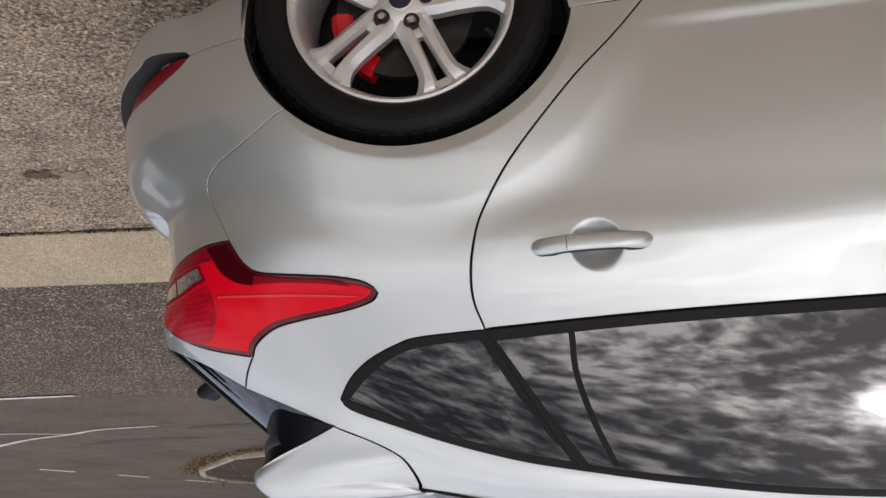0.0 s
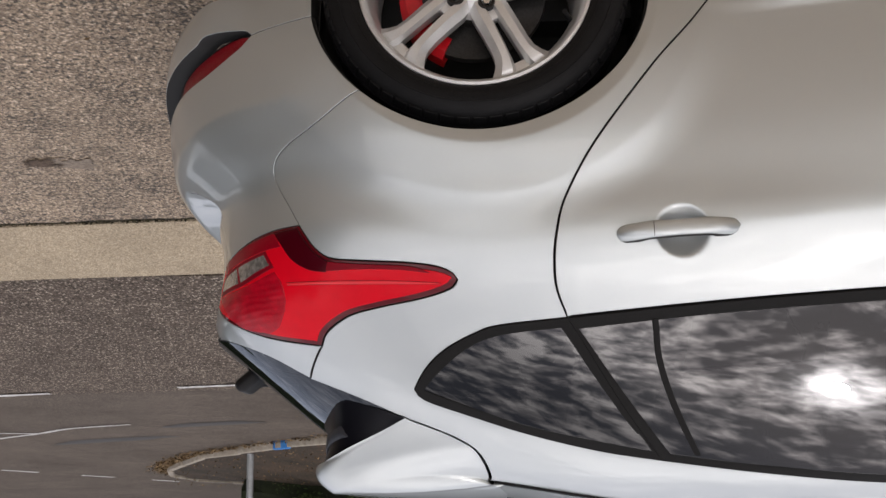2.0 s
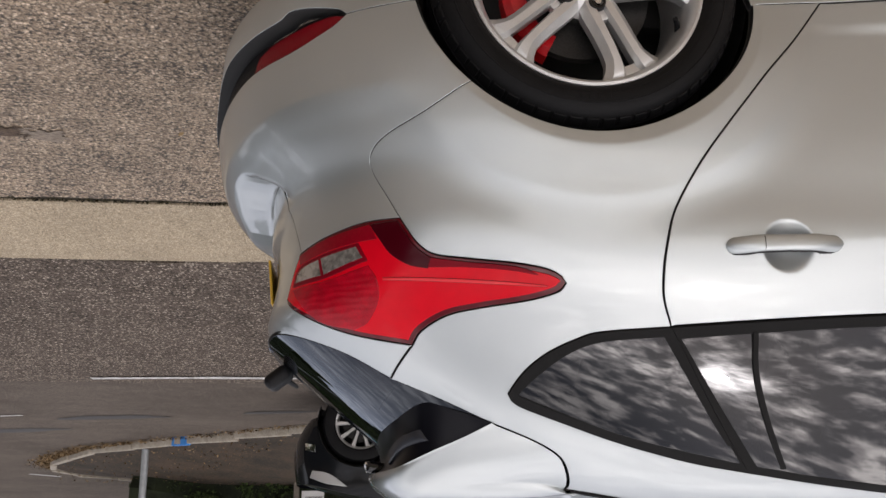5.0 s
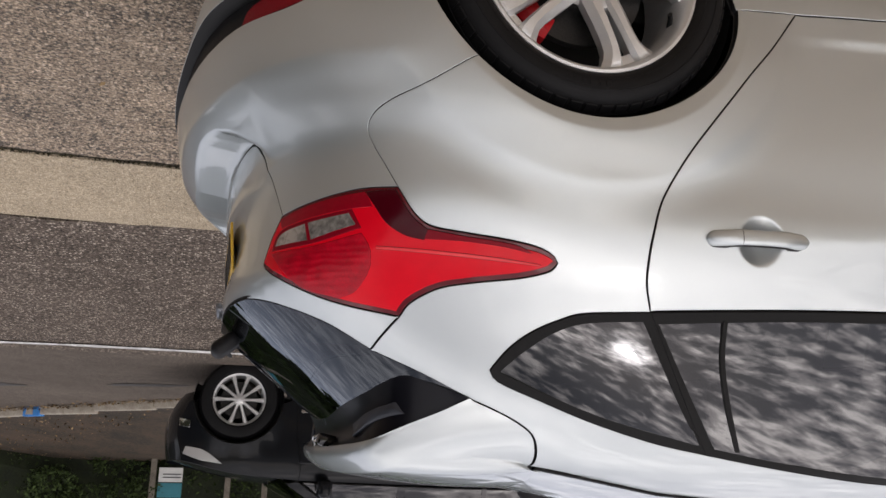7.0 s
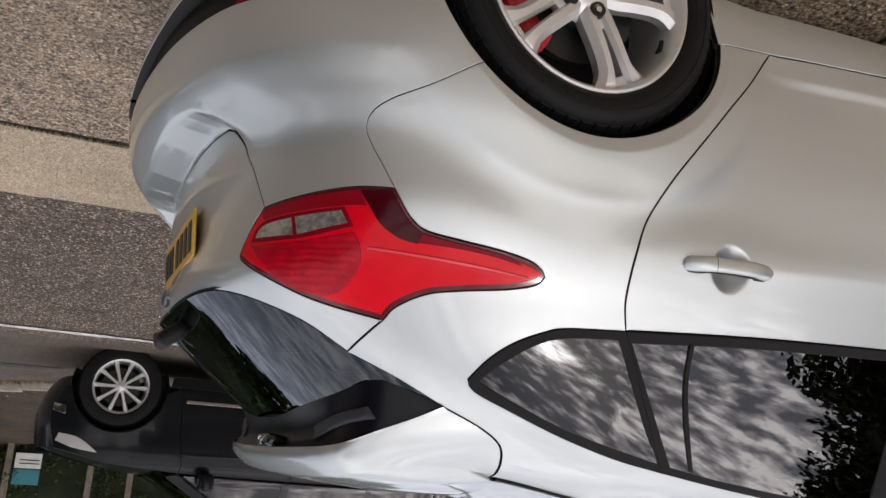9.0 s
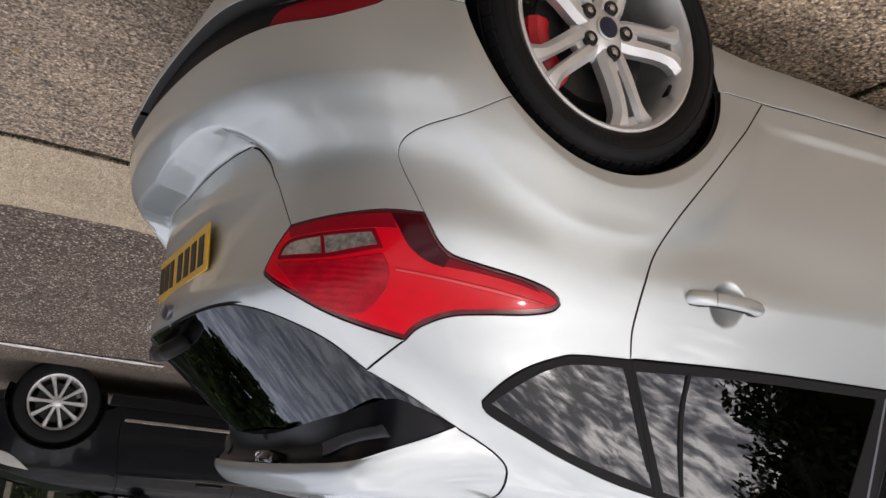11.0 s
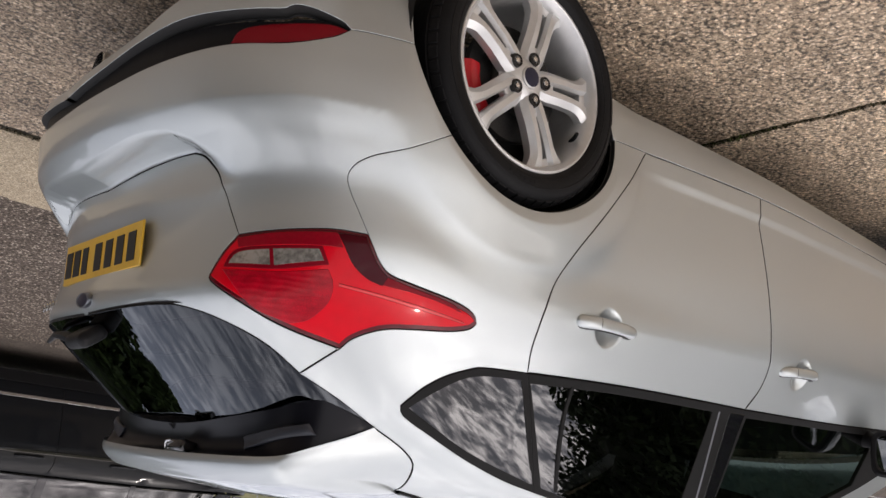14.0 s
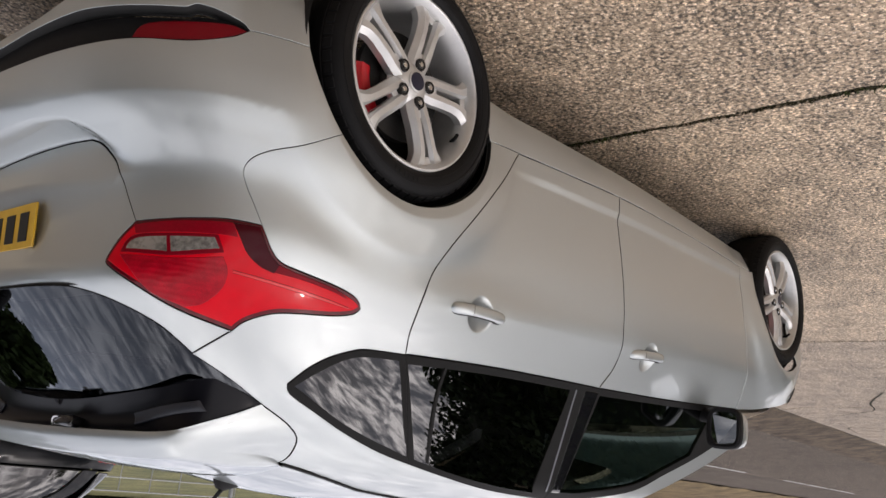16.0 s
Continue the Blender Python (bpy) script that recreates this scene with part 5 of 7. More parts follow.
        deep.inputs[3].default_value, deep.inputs[4].default_value = 1.0, 1.0 - pits
        t.links.new(both.outputs[0], deep.inputs[0])
        m3 = t.nodes.new("ShaderNodeMath")
        m3.operation = "MULTIPLY"
        t.links.new(m2.outputs[0], m3.inputs[0])
        t.links.new(deep.outputs[0], m3.inputs[1])
        m2 = m3
    if rows:  # drawn along x by the brush
        comb = t.nodes.new("ShaderNodeMapping")
        comb.inputs["Scale"].default_value = (0.22, 1.0, 1.0)
        t.links.new(tc.outputs["Object"], comb.inputs["Vector"])
        drag = t.nodes.new("ShaderNodeTexNoise")
        drag.inputs["Scale"].default_value, drag.inputs["Detail"].default_value, drag.inputs["Roughness"].default_value = 26.0, 3.0, 0.6
        t.links.new(comb.outputs[0], drag.inputs["Vector"])
        drawn = t.nodes.new("ShaderNodeMapRange")
        drawn.inputs[1].default_value, drawn.inputs[2].default_value = 0.3, 0.7
        drawn.inputs[3].default_value, drawn.inputs[4].default_value = 1.0 + rows, 1.0 - rows
        t.links.new(drag.outputs[0], drawn.inputs[0])
        m4 = t.nodes.new("ShaderNodeMath")
        m4.operation = "MULTIPLY"
        t.links.new(m2.outputs[0], m4.inputs[0])
        t.links.new(drawn.outputs[0], m4.inputs[1])
        m2 = m4
    t.links.new(m2.outputs[0], mul.inputs[7])
    t.links.new(mul.outputs[2], b.inputs["Base Color"])
    bp = t.nodes.new("ShaderNodeBump")
    bp.inputs["Strength"].default_value, bp.inputs["Distance"].default_value = bump, size * 0.45
    bp.invert = True
    t.links.new(v1.outputs["Distance"], bp.inputs["Height"])
    bp2 = t.nodes.new("ShaderNodeBump")
    bp2.inputs["Strength"].default_value, bp2.inputs["Distance"].default_value = bump * 0.7, size * 0.25
    t.links.new(v2.outputs["Distance"], bp2.inputs["Height"])
    t.links.new(bp.outputs[0], bp2.inputs["Normal"])
    t.links.new(bp2.outputs[0], b.inputs["Normal"])
    return m


AGGREGATE = stones("exposed_aggregate", [(0.42, 0.325, 0.235), (0.63, 0.497, 0.362), (0.74, 0.595, 0.44), (0.66, 0.523, 0.384), (0.53, 0.415, 0.30), (0.86, 0.715, 0.56)], 0.0115, (0.345, 0.262, 0.185), 0.8, rough=0.6, stain=0.34, big=0.6, pits=0.80, pit_size=0.016, spec=0.5, paste=(0.41, 0.67), rows=0.20)
# each slab's own object colour multiplies the stone colour
tone = AGGREGATE.node_tree.nodes.new("ShaderNodeObjectInfo")
toned = AGGREGATE.node_tree.nodes.new("ShaderNodeMix")
toned.data_type, toned.blend_type = "RGBA", "MULTIPLY"
toned.inputs[0].default_value = 1.0
slab_base = AGGREGATE.node_tree.nodes["Principled BSDF"].inputs["Base Color"]
AGGREGATE.node_tree.links.new(slab_base.links[0].from_socket, toned.inputs[6])
AGGREGATE.node_tree.links.new(tone.outputs["Color"], toned.inputs[7])
AGGREGATE.node_tree.links.new(toned.outputs[2], slab_base)
STRIP = stones("sandy_concrete", [(0.29, 0.232, 0.153), (0.43, 0.355, 0.252), (0.49, 0.415, 0.305), (0.36, 0.297, 0.21)], 0.011, (0.41, 0.335, 0.235), 0.4, stain=0.22, big=0.4)
ASPHALT = stones("worn_asphalt", [(0.076, 0.060, 0.048), (0.192, 0.154, 0.122), (0.30, 0.245, 0.198), (0.147, 0.118, 0.094), (0.49, 0.42, 0.345)], 0.015, (0.110, 0.088, 0.071), 0.9, rough=0.85, stain=0.18, big=0.8, pits=0.5, pit_size=0.02, spec=0.15)
ASPHALT_SMOOTH = stones("smooth_asphalt", [(0.082, 0.068, 0.055), (0.140, 0.116, 0.096), (0.185, 0.155, 0.128)], 0.012, (0.112, 0.093, 0.077), 0.5, rough=0.88, stain=0.42, big=1.4, spec=0.12)
SOIL = material("dark_soil", (0.02, 0.015, 0.010), 0.95, col2=(0.06, 0.048, 0.028), scale=6, bump=0.8, bump_scale=60)
EARTH = material("leafy_earth", (0.016, 0.013, 0.007), 0.95, col2=(0.062, 0.039, 0.022), scale=2.0, bump=1.0, bump_scale=40)
GRASS = material("rough_grass", (0.05, 0.065, 0.02), 0.9, col2=(0.22, 0.20, 0.075), scale=0.8, bump=1.0, bump_scale=25)
KERB = material("pale_kerb_stone", (0.27, 0.235, 0.185), 0.85, col2=(0.45, 0.405, 0.335), scale=9, bump=0.5, bump_scale=80)
MARK = material("worn_white_line", (0.36, 0.35, 0.33), 0.8, col2=(0.78, 0.77, 0.74), scale=14, bump=0.4, bump_scale=200)
BLUEPAINT = material("blue_marking_paint", (0.02, 0.16, 0.50), 0.7, col2=(0.05, 0.26, 0.62), scale=30)


def sheet(name, xs, ys, lift, mat, parent=None, wobble=0.0, kind="structure", extra=None):
    """A sheet over the ground between the given lines, with worn edges."""
    bm = bmesh.new()
    rows = []
    for i, x in enumerate(xs):
        row = []
        for j, y in enumerate(ys):
            ex = wobble * noise.noise((x * 9, y * 9, 1.7)) if i in (0, len(xs) - 1) else 0.0
            ey = wobble * noise.noise((x * 9, y * 9, 8.3)) if j in (0, len(ys) - 1) else 0.0
            z = float(relief(y)) + lift + (extra(x, y) if extra else 0.0)
            row.append(Vector((x + ex, y + ey, z)))
        rows.append(row)
    # turned-down edges
    vs = loft(bm, rows)
    rim = [v[0] for v in vs] + vs[-1][1:] + [v[-1] for v in vs[::-1]][1:] + vs[0][-2:0:-1]
    low = [bm.verts.new(v.co + Vector((0, 0, -0.05))) for v in rim]
    for k in range(len(rim)):
        n = (k + 1) % len(rim)
        bm.faces.new((rim[k], rim[n], low[n], low[k]))
    ob = part(name, bm, mat, parent, angle=50)
    return tagged(ob, kind=kind) if not parent else ob


def span(a, b, step):
    return [float(v) for v in np.linspace(a, b, max(2, int(round((b - a) / step)) + 1))]


far_y = span(-60, 1.5, 8) + span(1.8, 12, 0.35) + span(13, 56, 2) + span(60, 300, 12)
bm = bmesh.new()
loft(bm, [[Vector((x, y, float(relief(y)) - 0.06)) for y in far_y] for x in span(-300, 300, 10)])
ground = tagged(part("ground", bm, GRASS, None), "rough green and straw coloured grass field", kind="structure")
drive = sheet("drive_bed", span(-22, 16, 1.0), span(-8, 2.56, 0.4), -0.011, SOIL)
drive["label"] = "dark mossy soil in the drive's joints"
# The slabs behind the car's tail are set darker than the others.
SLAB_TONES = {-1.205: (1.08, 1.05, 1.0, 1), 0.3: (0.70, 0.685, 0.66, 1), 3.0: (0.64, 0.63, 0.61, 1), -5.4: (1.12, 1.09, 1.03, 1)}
# The joint at 0.3 is added, out of view, where the tone changes.
joints = [-21.9, -13.8, -9.6, -5.4, -1.205, 0.3, 3.0, 7.2, 15.9]
for x0, x1 in zip(joints, joints[1:]):
    for y0, y1 in ((-7.9, -3.6), (-3.6, 2.520)):
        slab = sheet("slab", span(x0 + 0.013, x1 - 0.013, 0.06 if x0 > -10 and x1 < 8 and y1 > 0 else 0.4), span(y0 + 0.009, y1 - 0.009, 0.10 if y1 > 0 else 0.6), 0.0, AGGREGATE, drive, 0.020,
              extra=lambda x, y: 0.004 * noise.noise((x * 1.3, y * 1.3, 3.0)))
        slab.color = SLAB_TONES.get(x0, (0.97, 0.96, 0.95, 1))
strip = sheet("edge_strip", span(-6.0, 40, 0.8), [2.556, 2.6, 2.8, 3.0, 3.15, 3.25, 3.285, 3.30], 0.0, STRIP, wobble=0.006, extra=lambda x, y: -0.012 * float(ease(3.2, 3.3, y)))
strip["label"] = "sandy concrete edging strip along the road"
litter = sheet("litter_strip", span(-60, -6.02, 0.6), [2.53, 2.7, 2.9, 3.1, 3.25, 3.42], -0.004, material("brown_leaf_litter", (0.035, 0.025, 0.016), 0.95, col2=(0.17, 0.12, 0.075), scale=5, bump=1.0, bump_scale=50), wobble=0.10, extra=lambda x, y: 0.012 * noise.noise((x * 4, y * 6, 2.0)))
litter["label"] = "brown leaf litter along the drive's edge"
road = sheet("road", span(-90, 60, 0.5), span(3.305, 6.15, 0.2), -0.018, ASPHALT, wobble=0.10, extra=lambda x, y: 0.004 * noise.noise((x * 0.8, y * 0.8, 0)))
road["label"] = "coarse worn grey asphalt road"
road2 = sheet("road_far_lane", span(-90, 60, 0.8), span(6.0, 9.9, 0.3), -0.024, ASPHALT_SMOOTH, wobble=0.0)
road2["label"] = "smoother brown grey asphalt lane"
junction = sheet("road_junction", span(0.0, 60, 0.8), span(9.88, 40.0, 0.5), -0.024, ASPHALT_SMOOTH, wobble=0.0)
junction["label"] = "smooth asphalt side road climbing away"


def ribbon(name, pts, width, lift, mat, parent=None, rough=0.004, label=""):
    """A thin painted or worn band that follows the ground."""
    c = np.array(spline(pts, 12))
    bm = bmesh.new()
    rows = []
    for i, p in enumerate(c):
        d = c[min(i + 1, len(c) - 1)] - c[max(i - 1, 0)]
        d = d / (np.linalg.norm(d) + 1e-9)
        n = np.array([-d[1], d[0]])
        h = width / 2 * (1 + rough / width * 2 * noise.noise((p[0] * 7, p[1] * 7, 4)))
        rows.append([Vector((*(p + n * s * h), float(relief((p + n * s * h)[1])) + lift)) for s in (-1, -0.3, 0.3, 1)])
    loft(bm, rows)
    return part(name, bm, mat, parent, label)


for a, b in ((-0.28, 2.60), (3.78, 6.7), (-5.2, -2.3), (-9.5, -6.5), (-13.4, -10.6), (-17.3, -14.7), (-25.5, -19.7), (-33.0, -29.5)):
    ym = lambda x: 5.88 + 0.055 * max(0.0, x - 1.5) ** 1.35 + 0.012 * max(0.0, -x - 8)
    ribbon("road_line", [(a + (b - a) * k / 6, ym(a + (b - a) * k / 6)) for k in range(7)], 0.070, -0.008, MARK, road, 0.02)
ribbon("road_line", [(4.14, 8.75), (5.0, 9.05), (5.7, 9.6), (6.7, 10.2), (8.5, 11.6)], 0.07, -0.014, MARK, road2, 0.02)
ribbon("road_line", [(5.6, 9.55), (6.46, 9.35), (8.5, 9.5)], 0.07, -0.014, MARK, road2, 0.02)
for k in range(6):
    ribbon("road_line", [(6.1 + 0.9 * k, 16.4 - 1.15 * k), (6.5 + 0.9 * k, 15.9 - 1.15 * k)], 0.12, -0.014, MARK, junction, 0.02)
TAR = material("tar_patch", (0.035, 0.031, 0.029), 0.7, col2=(0.06, 0.054, 0.05), scale=8, bump=0.3)
for x, y, w, d in ((5.1, 10.45, 1.9, 0.34), (3.25, 9.0, 1.25, 0.42), (1.3, 8.4, 0.8, 0.25)):
    bm = bmesh.new()
    ring = []
    for k in range(36):
        a = 2 * math.pi * k / 36
        r = 1 + 0.35 * noise.noise((math.cos(a) * 1.5 + x, math.sin(a) * 1.5, 2))
        px, py = x + w / 2 * r * math.cos(a), y + d / 2 * r * math.sin(a) + 0.12 * math.cos(a) * w
        ring.append(bm.verts.new((px, py, float(relief(py)) - 0.018)))
    bm.faces.new(ring)
    part("tar_patch", bm, TAR, road2, "dark tar repair", smooth=False)
# oil stain and cracks on the drive
blot = random.Random(4)
for name, cx, cy, wide, deep, count, mat, label in (
        ("stain", 1.66, 1.87, 0.110, 0.070, 18, material("grey_stain", (0.15, 0.122, 0.095), 0.85, col2=(0.33, 0.27, 0.21), scale=50, bump=0.8, bump_scale=120), "faint grey stain round the oil"),
        ("oil_stain", 1.80, 1.84, 0.085, 0.060, 34, material("oil_stain", (0.035, 0.022, 0.015), 0.85, col2=(0.15, 0.105, 0.07), scale=70, bump=0.8, bump_scale=120), "dark brown oil stain")):
    bm = bmesh.new()
    for n in range(count):
        far = blot.uniform(0, 1) if n else 0.0
        ang = blot.uniform(0, 2 * math.pi)
        rr = 0.75 if n == 0 else blot.uniform(0.08, 0.45) * (1.15 - far)
        ox, oy = cx + wide * 1.3 * far * math.cos(ang), cy + deep * 1.3 * far * math.sin(ang)
        ring = []
        for k in range(40):
            a = 2 * math.pi * k / 40
            r = rr * (1 + 0.7 * noise.noise((math.cos(a) * 1.8 + n, math.sin(a) * 1.8, 5)) + 0.9 * noise.noise((math.cos(a) * 6 + n, math.sin(a) * 6, 9)))
            ring.append(bm.verts.new((ox + wide * r * math.cos(a), oy + deep * r * math.sin(a), (0.0052 if name == "stain" else 0.0068) + 0.00004 * n)))
        bm.faces.new(ring)
    part(name, bm, mat, drive, label, smooth=False)
CRACK = material("crack_fill", (0.03, 0.026, 0.018), 0.95, col2=(0.06, 0.055, 0.03), scale=30)
for pts in ([(-8.2, 1.0), (-9.1, 1.35), (-9.9, 1.55), (-10.6, 2.3)], [(-11.2, 1.2), (-11.8, 1.25), (-12.1, 1.9), (-11.7, 2.3), (-12.4, 2.4)], [(-6.4, 0.4), (-7.0, 0.5), (-7.6, 0.46)]):
    ribbon("crack", pts, 0.02, 0.008, CRACK, drive, 0.012)

# moss and grit along the joints
rng = np.random.default_rng(5)


def scatter(name, places, size, mat, label, flat=0.5, lift=0.0, group=""):
    """Many small leaf-like quads as one heap."""
    n = len(places)
    a = rng.uniform(0, 2 * math.pi, n)
    tilt = rng.normal(0, flat, (n, 2))
    s = size * rng.uniform(0.6, 1.3, n)
    vs, fs = [], []
    for k, p in enumerate(places):
        u = np.array([math.cos(a[k]), math.sin(a[k]), tilt[k, 0]])
        v = np.array([-math.sin(a[k]), math.cos(a[k]), tilt[k, 1]])
        u, v = u / np.linalg.norm(u) * s[k], v / np.linalg.norm(v) * s[k] * 0.62
        c = np.asarray(p) + [0, 0, lift]
        vs += [c - u, c - v * 0.9, c + u, c + v * 0.9]
        fs.append((4 * k, 4 * k + 1, 4 * k + 2, 4 * k + 3))
    me = bpy.data.meshes.new(name)
    me.from_pydata([tuple(map(float, v)) for v in vs], [], fs)
    ob = place(name, me, [mat])
    return tagged(ob, label, kind="stuff")


def leafy(name, c1, c2, rough=0.6):
    m = bpy.data.materials.new(name)
    m.use_nodes = True
    t = m.node_tree
    b = t.nodes["Principled BSDF"]
    b.inputs["Roughness"].default_value = rough
    b.inputs["Specular IOR Level"].default_value = 0.12
    g = t.nodes.new("ShaderNodeNewGeometry")
    r = t.nodes.new("ShaderNodeValToRGB")
    r.color_ramp.elements[0].color, r.color_ramp.elements[1].color = (*c1, 1), (*c2, 1)
    t.links.new(g.outputs["Random Per Island"], r.inputs[0])
    t.links.new(r.outputs[0], b.inputs["Base Color"])
    return m


LEAF = leafy("hedge_leaf", (0.016, 0.026, 0.009), (0.068, 0.102, 0.032))
LEAF_DARK = leafy("dark_conifer_leaf", (0.020, 0.032, 0.016), (0.058, 0.085, 0.038))
LEAF_DRY = leafy("fallen_leaf", (0.07, 0.04, 0.02), (0.32, 0.22, 0.11))
MOSS = leafy("moss", (0.010, 0.008, 0.004), (0.045, 0.040, 0.016))
pts = [(x, 2.536 + rng.normal(0, 0.012) + 0.010 * noise.noise((x * 2.5, 0, 4)), float(relief(2.545)) - 0.006 + rng.uniform(0, 0.006)) for x in rng.uniform(-8, 8, 4200)]
pts += [(-1.205 + rng.normal(0, 0.011) + 0.012 * noise.noise((0, y * 3.0, 7)), y, -0.007 + rng.uniform(0, 0.008)) for y in rng.uniform(-3.5, 2.5, 3200)]
scatter("joint_moss", pts, 0.009, MOSS, "moss and grit in the drive's joints", 0.6)
pts = [(-1.205 + rng.normal(0, 0.010), y, rng.uniform(-0.004, 0.004)) for y in rng.uniform(-3.0, 2.4, 1800) if noise.noise((1.3, y * 1.7, 2)) > 0.05]
scatter("green_moss", pts, 0.006, leafy("green_moss", (0.020, 0.030, 0.008), (0.085, 0.105, 0.030)), "green moss growing in the drive's joint", 0.7)
pts = [(x, 3.33 + abs(rng.normal(0, 0.03)), float(relief(3.33)) - 0.014) for x in rng.uniform(-10, 8, 500)]
scatter("gutter_grit", pts, 0.009, leafy("grit", (0.05, 0.04, 0.03), (0.22, 0.19, 0.14)), "grit lying along the road's edge", 0.4)
pts = [(rng.uniform(-6, 7), rng.uniform(-1, 9), 0) for _ in range(70)]
scatter("fallen_leaves", [(x, y, float(relief(y)) + 0.004) for x, y, _ in pts], 0.013, LEAF_DRY, "yellow and brown fallen leaves on the ground", 0.3, 0.002)

# verge with kerb stones
KERB_LINE = [(-2.1, 9.66), (-1.3, 9.36), (-0.6, 9.14), (0.24, 9.33), (0.9, 9.72), (1.65, 10.22), (2.35, 10.72), (3.31, 11.3), (4.19, 11.98), (4.75, 12.7), (5.3, 13.6), (5.53, 14.4), (5.4, 15.3), (4.8, 16.2), (3.4, 17.0), (0.0, 17.6)]
kc = np.array(spline(KERB_LINE, 14))
ks = np.r_[0, np.cumsum(np.hypot(*np.diff(kc, axis=0).T))]


def kerb_at(s):
    p = np.array([np.interp(s, ks, kc[:, 0]), np.interp(s, ks, kc[:, 1])])
    q = np.array([np.interp(s + 0.05, ks, kc[:, 0]), np.interp(s + 0.05, ks, kc[:, 1])])
    return p, (q - p) / (np.linalg.norm(q - p) + 1e-9)


bm = bmesh.new()
rows = []
for k in range(61):
    p, d = kerb_at(ks[-1] * k / 60)
    inner = np.array([1.8, 14.4])
    rows.append([Vector((*(p + (inner - p) * u), float(relief((p + (inner - p) * u)[1])) + 0.05 + 0.30 * float(ease(0, 0.8, u)) + 0.05 * noise.noise((*(p * 1.3 * (1 - u) + inner * u), 2)))) for u in (0.0, 0.06, 0.15, 0.28, 0.45, 0.65, 0.85, 1.0)])
loft(bm, rows)
bmesh.ops.remove_doubles(bm, verts=bm.verts, dist=0.001)
verge = tagged(part("verge", bm, EARTH, None), "brown earth verge with leaves and thin grass", kind="structure")
s = 0.0
while s < ks[-1] - 0.95:
    p, d = kerb_at(s + 0.45)
    bm = bmesh.new()
    ang = math.degrees(math.atan2(d[1], d[0]))
    box(bm, pose(p[0], p[1], float(relief(p[1])) + 0.022, rng.normal(0, 1.2), rng.normal(0, 1.0) - math.degrees(0.07 * d[1]), ang + rng.normal(0, 1.0)), 0.90, 0.105, 0.12, 0.018, 2)
    part("kerb_stone", bm, KERB, verge)
    s += 0.915
for bx, by, long in ((0.72, 9.62, 0.42), (2.87, 10.98, 0.26)):
    p, d = kerb_at(ks[np.argmin(np.hypot(kc[:, 0] - bx, kc[:, 1] - by))])
    bm = bmesh.new()
    box(bm, pose(p[0], p[1], float(relief(p[1])) + 0.025, 0, -math.degrees(0.07 * d[1]), math.degrees(math.atan2(d[1], d[0]))), long, 0.115, 0.128, 0.016, 2)
    part("kerb_paint", bm, BLUEPAINT, verge, "blue paint mark on the kerb")
pts = []
for _ in range(2600):
    s0 = rng.uniform(0, ks[-1])
    p, d = kerb_at(s0)
    n = np.array([d[1], -d[0]])
    q = p + n * abs(rng.normal(0.10, 0.10))
    pts.append((q[0], q[1], float(relief(q[1])) - 0.005 + rng.uniform(0, 0.02)))
for _ in range(1900):
    # a heap round the tip of the verge
    p, d = kerb_at(float(np.clip(rng.normal(8.6, 1.3), 0, ks[-1])))
    q = p + np.array([d[1], -d[0]]) * (0.06 + abs(rng.normal(0.0, 0.14)))
    pts.append((q[0], q[1], float(relief(q[1])) - 0.005 + rng.uniform(0, 0.03)))
for _ in range(2600):
    q = np.array([rng.uniform(-2, 5.5), rng.uniform(9.4, 14.5)])
    side_of = (kc[:-1, 1] > q[1]) != (kc[1:, 1] > q[1])
    cut = kc[:-1, 0] + (q[1] - kc[:-1, 1]) * (kc[1:, 0] - kc[:-1, 0]) / (kc[1:, 1] - kc[:-1, 1] + 1e-9)
    if np.sum(side_of & (cut > q[0])) % 2 == 0:
        continue
    pts.append((q[0], q[1], float(relief(q[1])) + 0.08 + 0.3 * float(ease(9.5, 14.0, q[1] - 0.55 * max(0, q[0] - 0.5)))))
scatter("kerb_leaves", pts, 0.021, LEAF_DRY, "fallen brown leaves heaped along the kerb", 0.5)
WOOD = material("weathered_timber", (0.10, 0.085, 0.065), 0.85, col2=(0.24, 0.21, 0.17), scale=7, bump=0.5, bump_scale=60)
PALEWOOD = material("pale_timber", (0.30, 0.27, 0.21), 0.85, col2=(0.46, 0.42, 0.34), scale=7, bump=0.5, bump_scale=60)
GALV = material("galvanised_steel", (0.42, 0.44, 0.45), 0.45, 0.7, vary=0.15, scale=12)
# side drive opening beyond the verge
side_drive = sheet("side_drive", span(-5.6, -2.15, 0.35), span(9.6, 13.0, 0.4), 0.015, stones("buff_concrete", [(0.30, 0.25, 0.17), (0.38, 0.32, 0.23), (0.34, 0.29, 0.2)], 0.02, (0.32, 0.27, 0.19), 0.3, stain=0.2))
side_drive["label"] = "buff concrete side drive behind the road"
ribbon("edging_board", [(-2.16, 9.7), (-2.5, 10.5), (-3.06, 11.55), (-3.3, 11.95), (-4.0, 12.3), (-5.4, 12.7)], 0.09, 0.05, PALEWOOD, verge, 0.0)
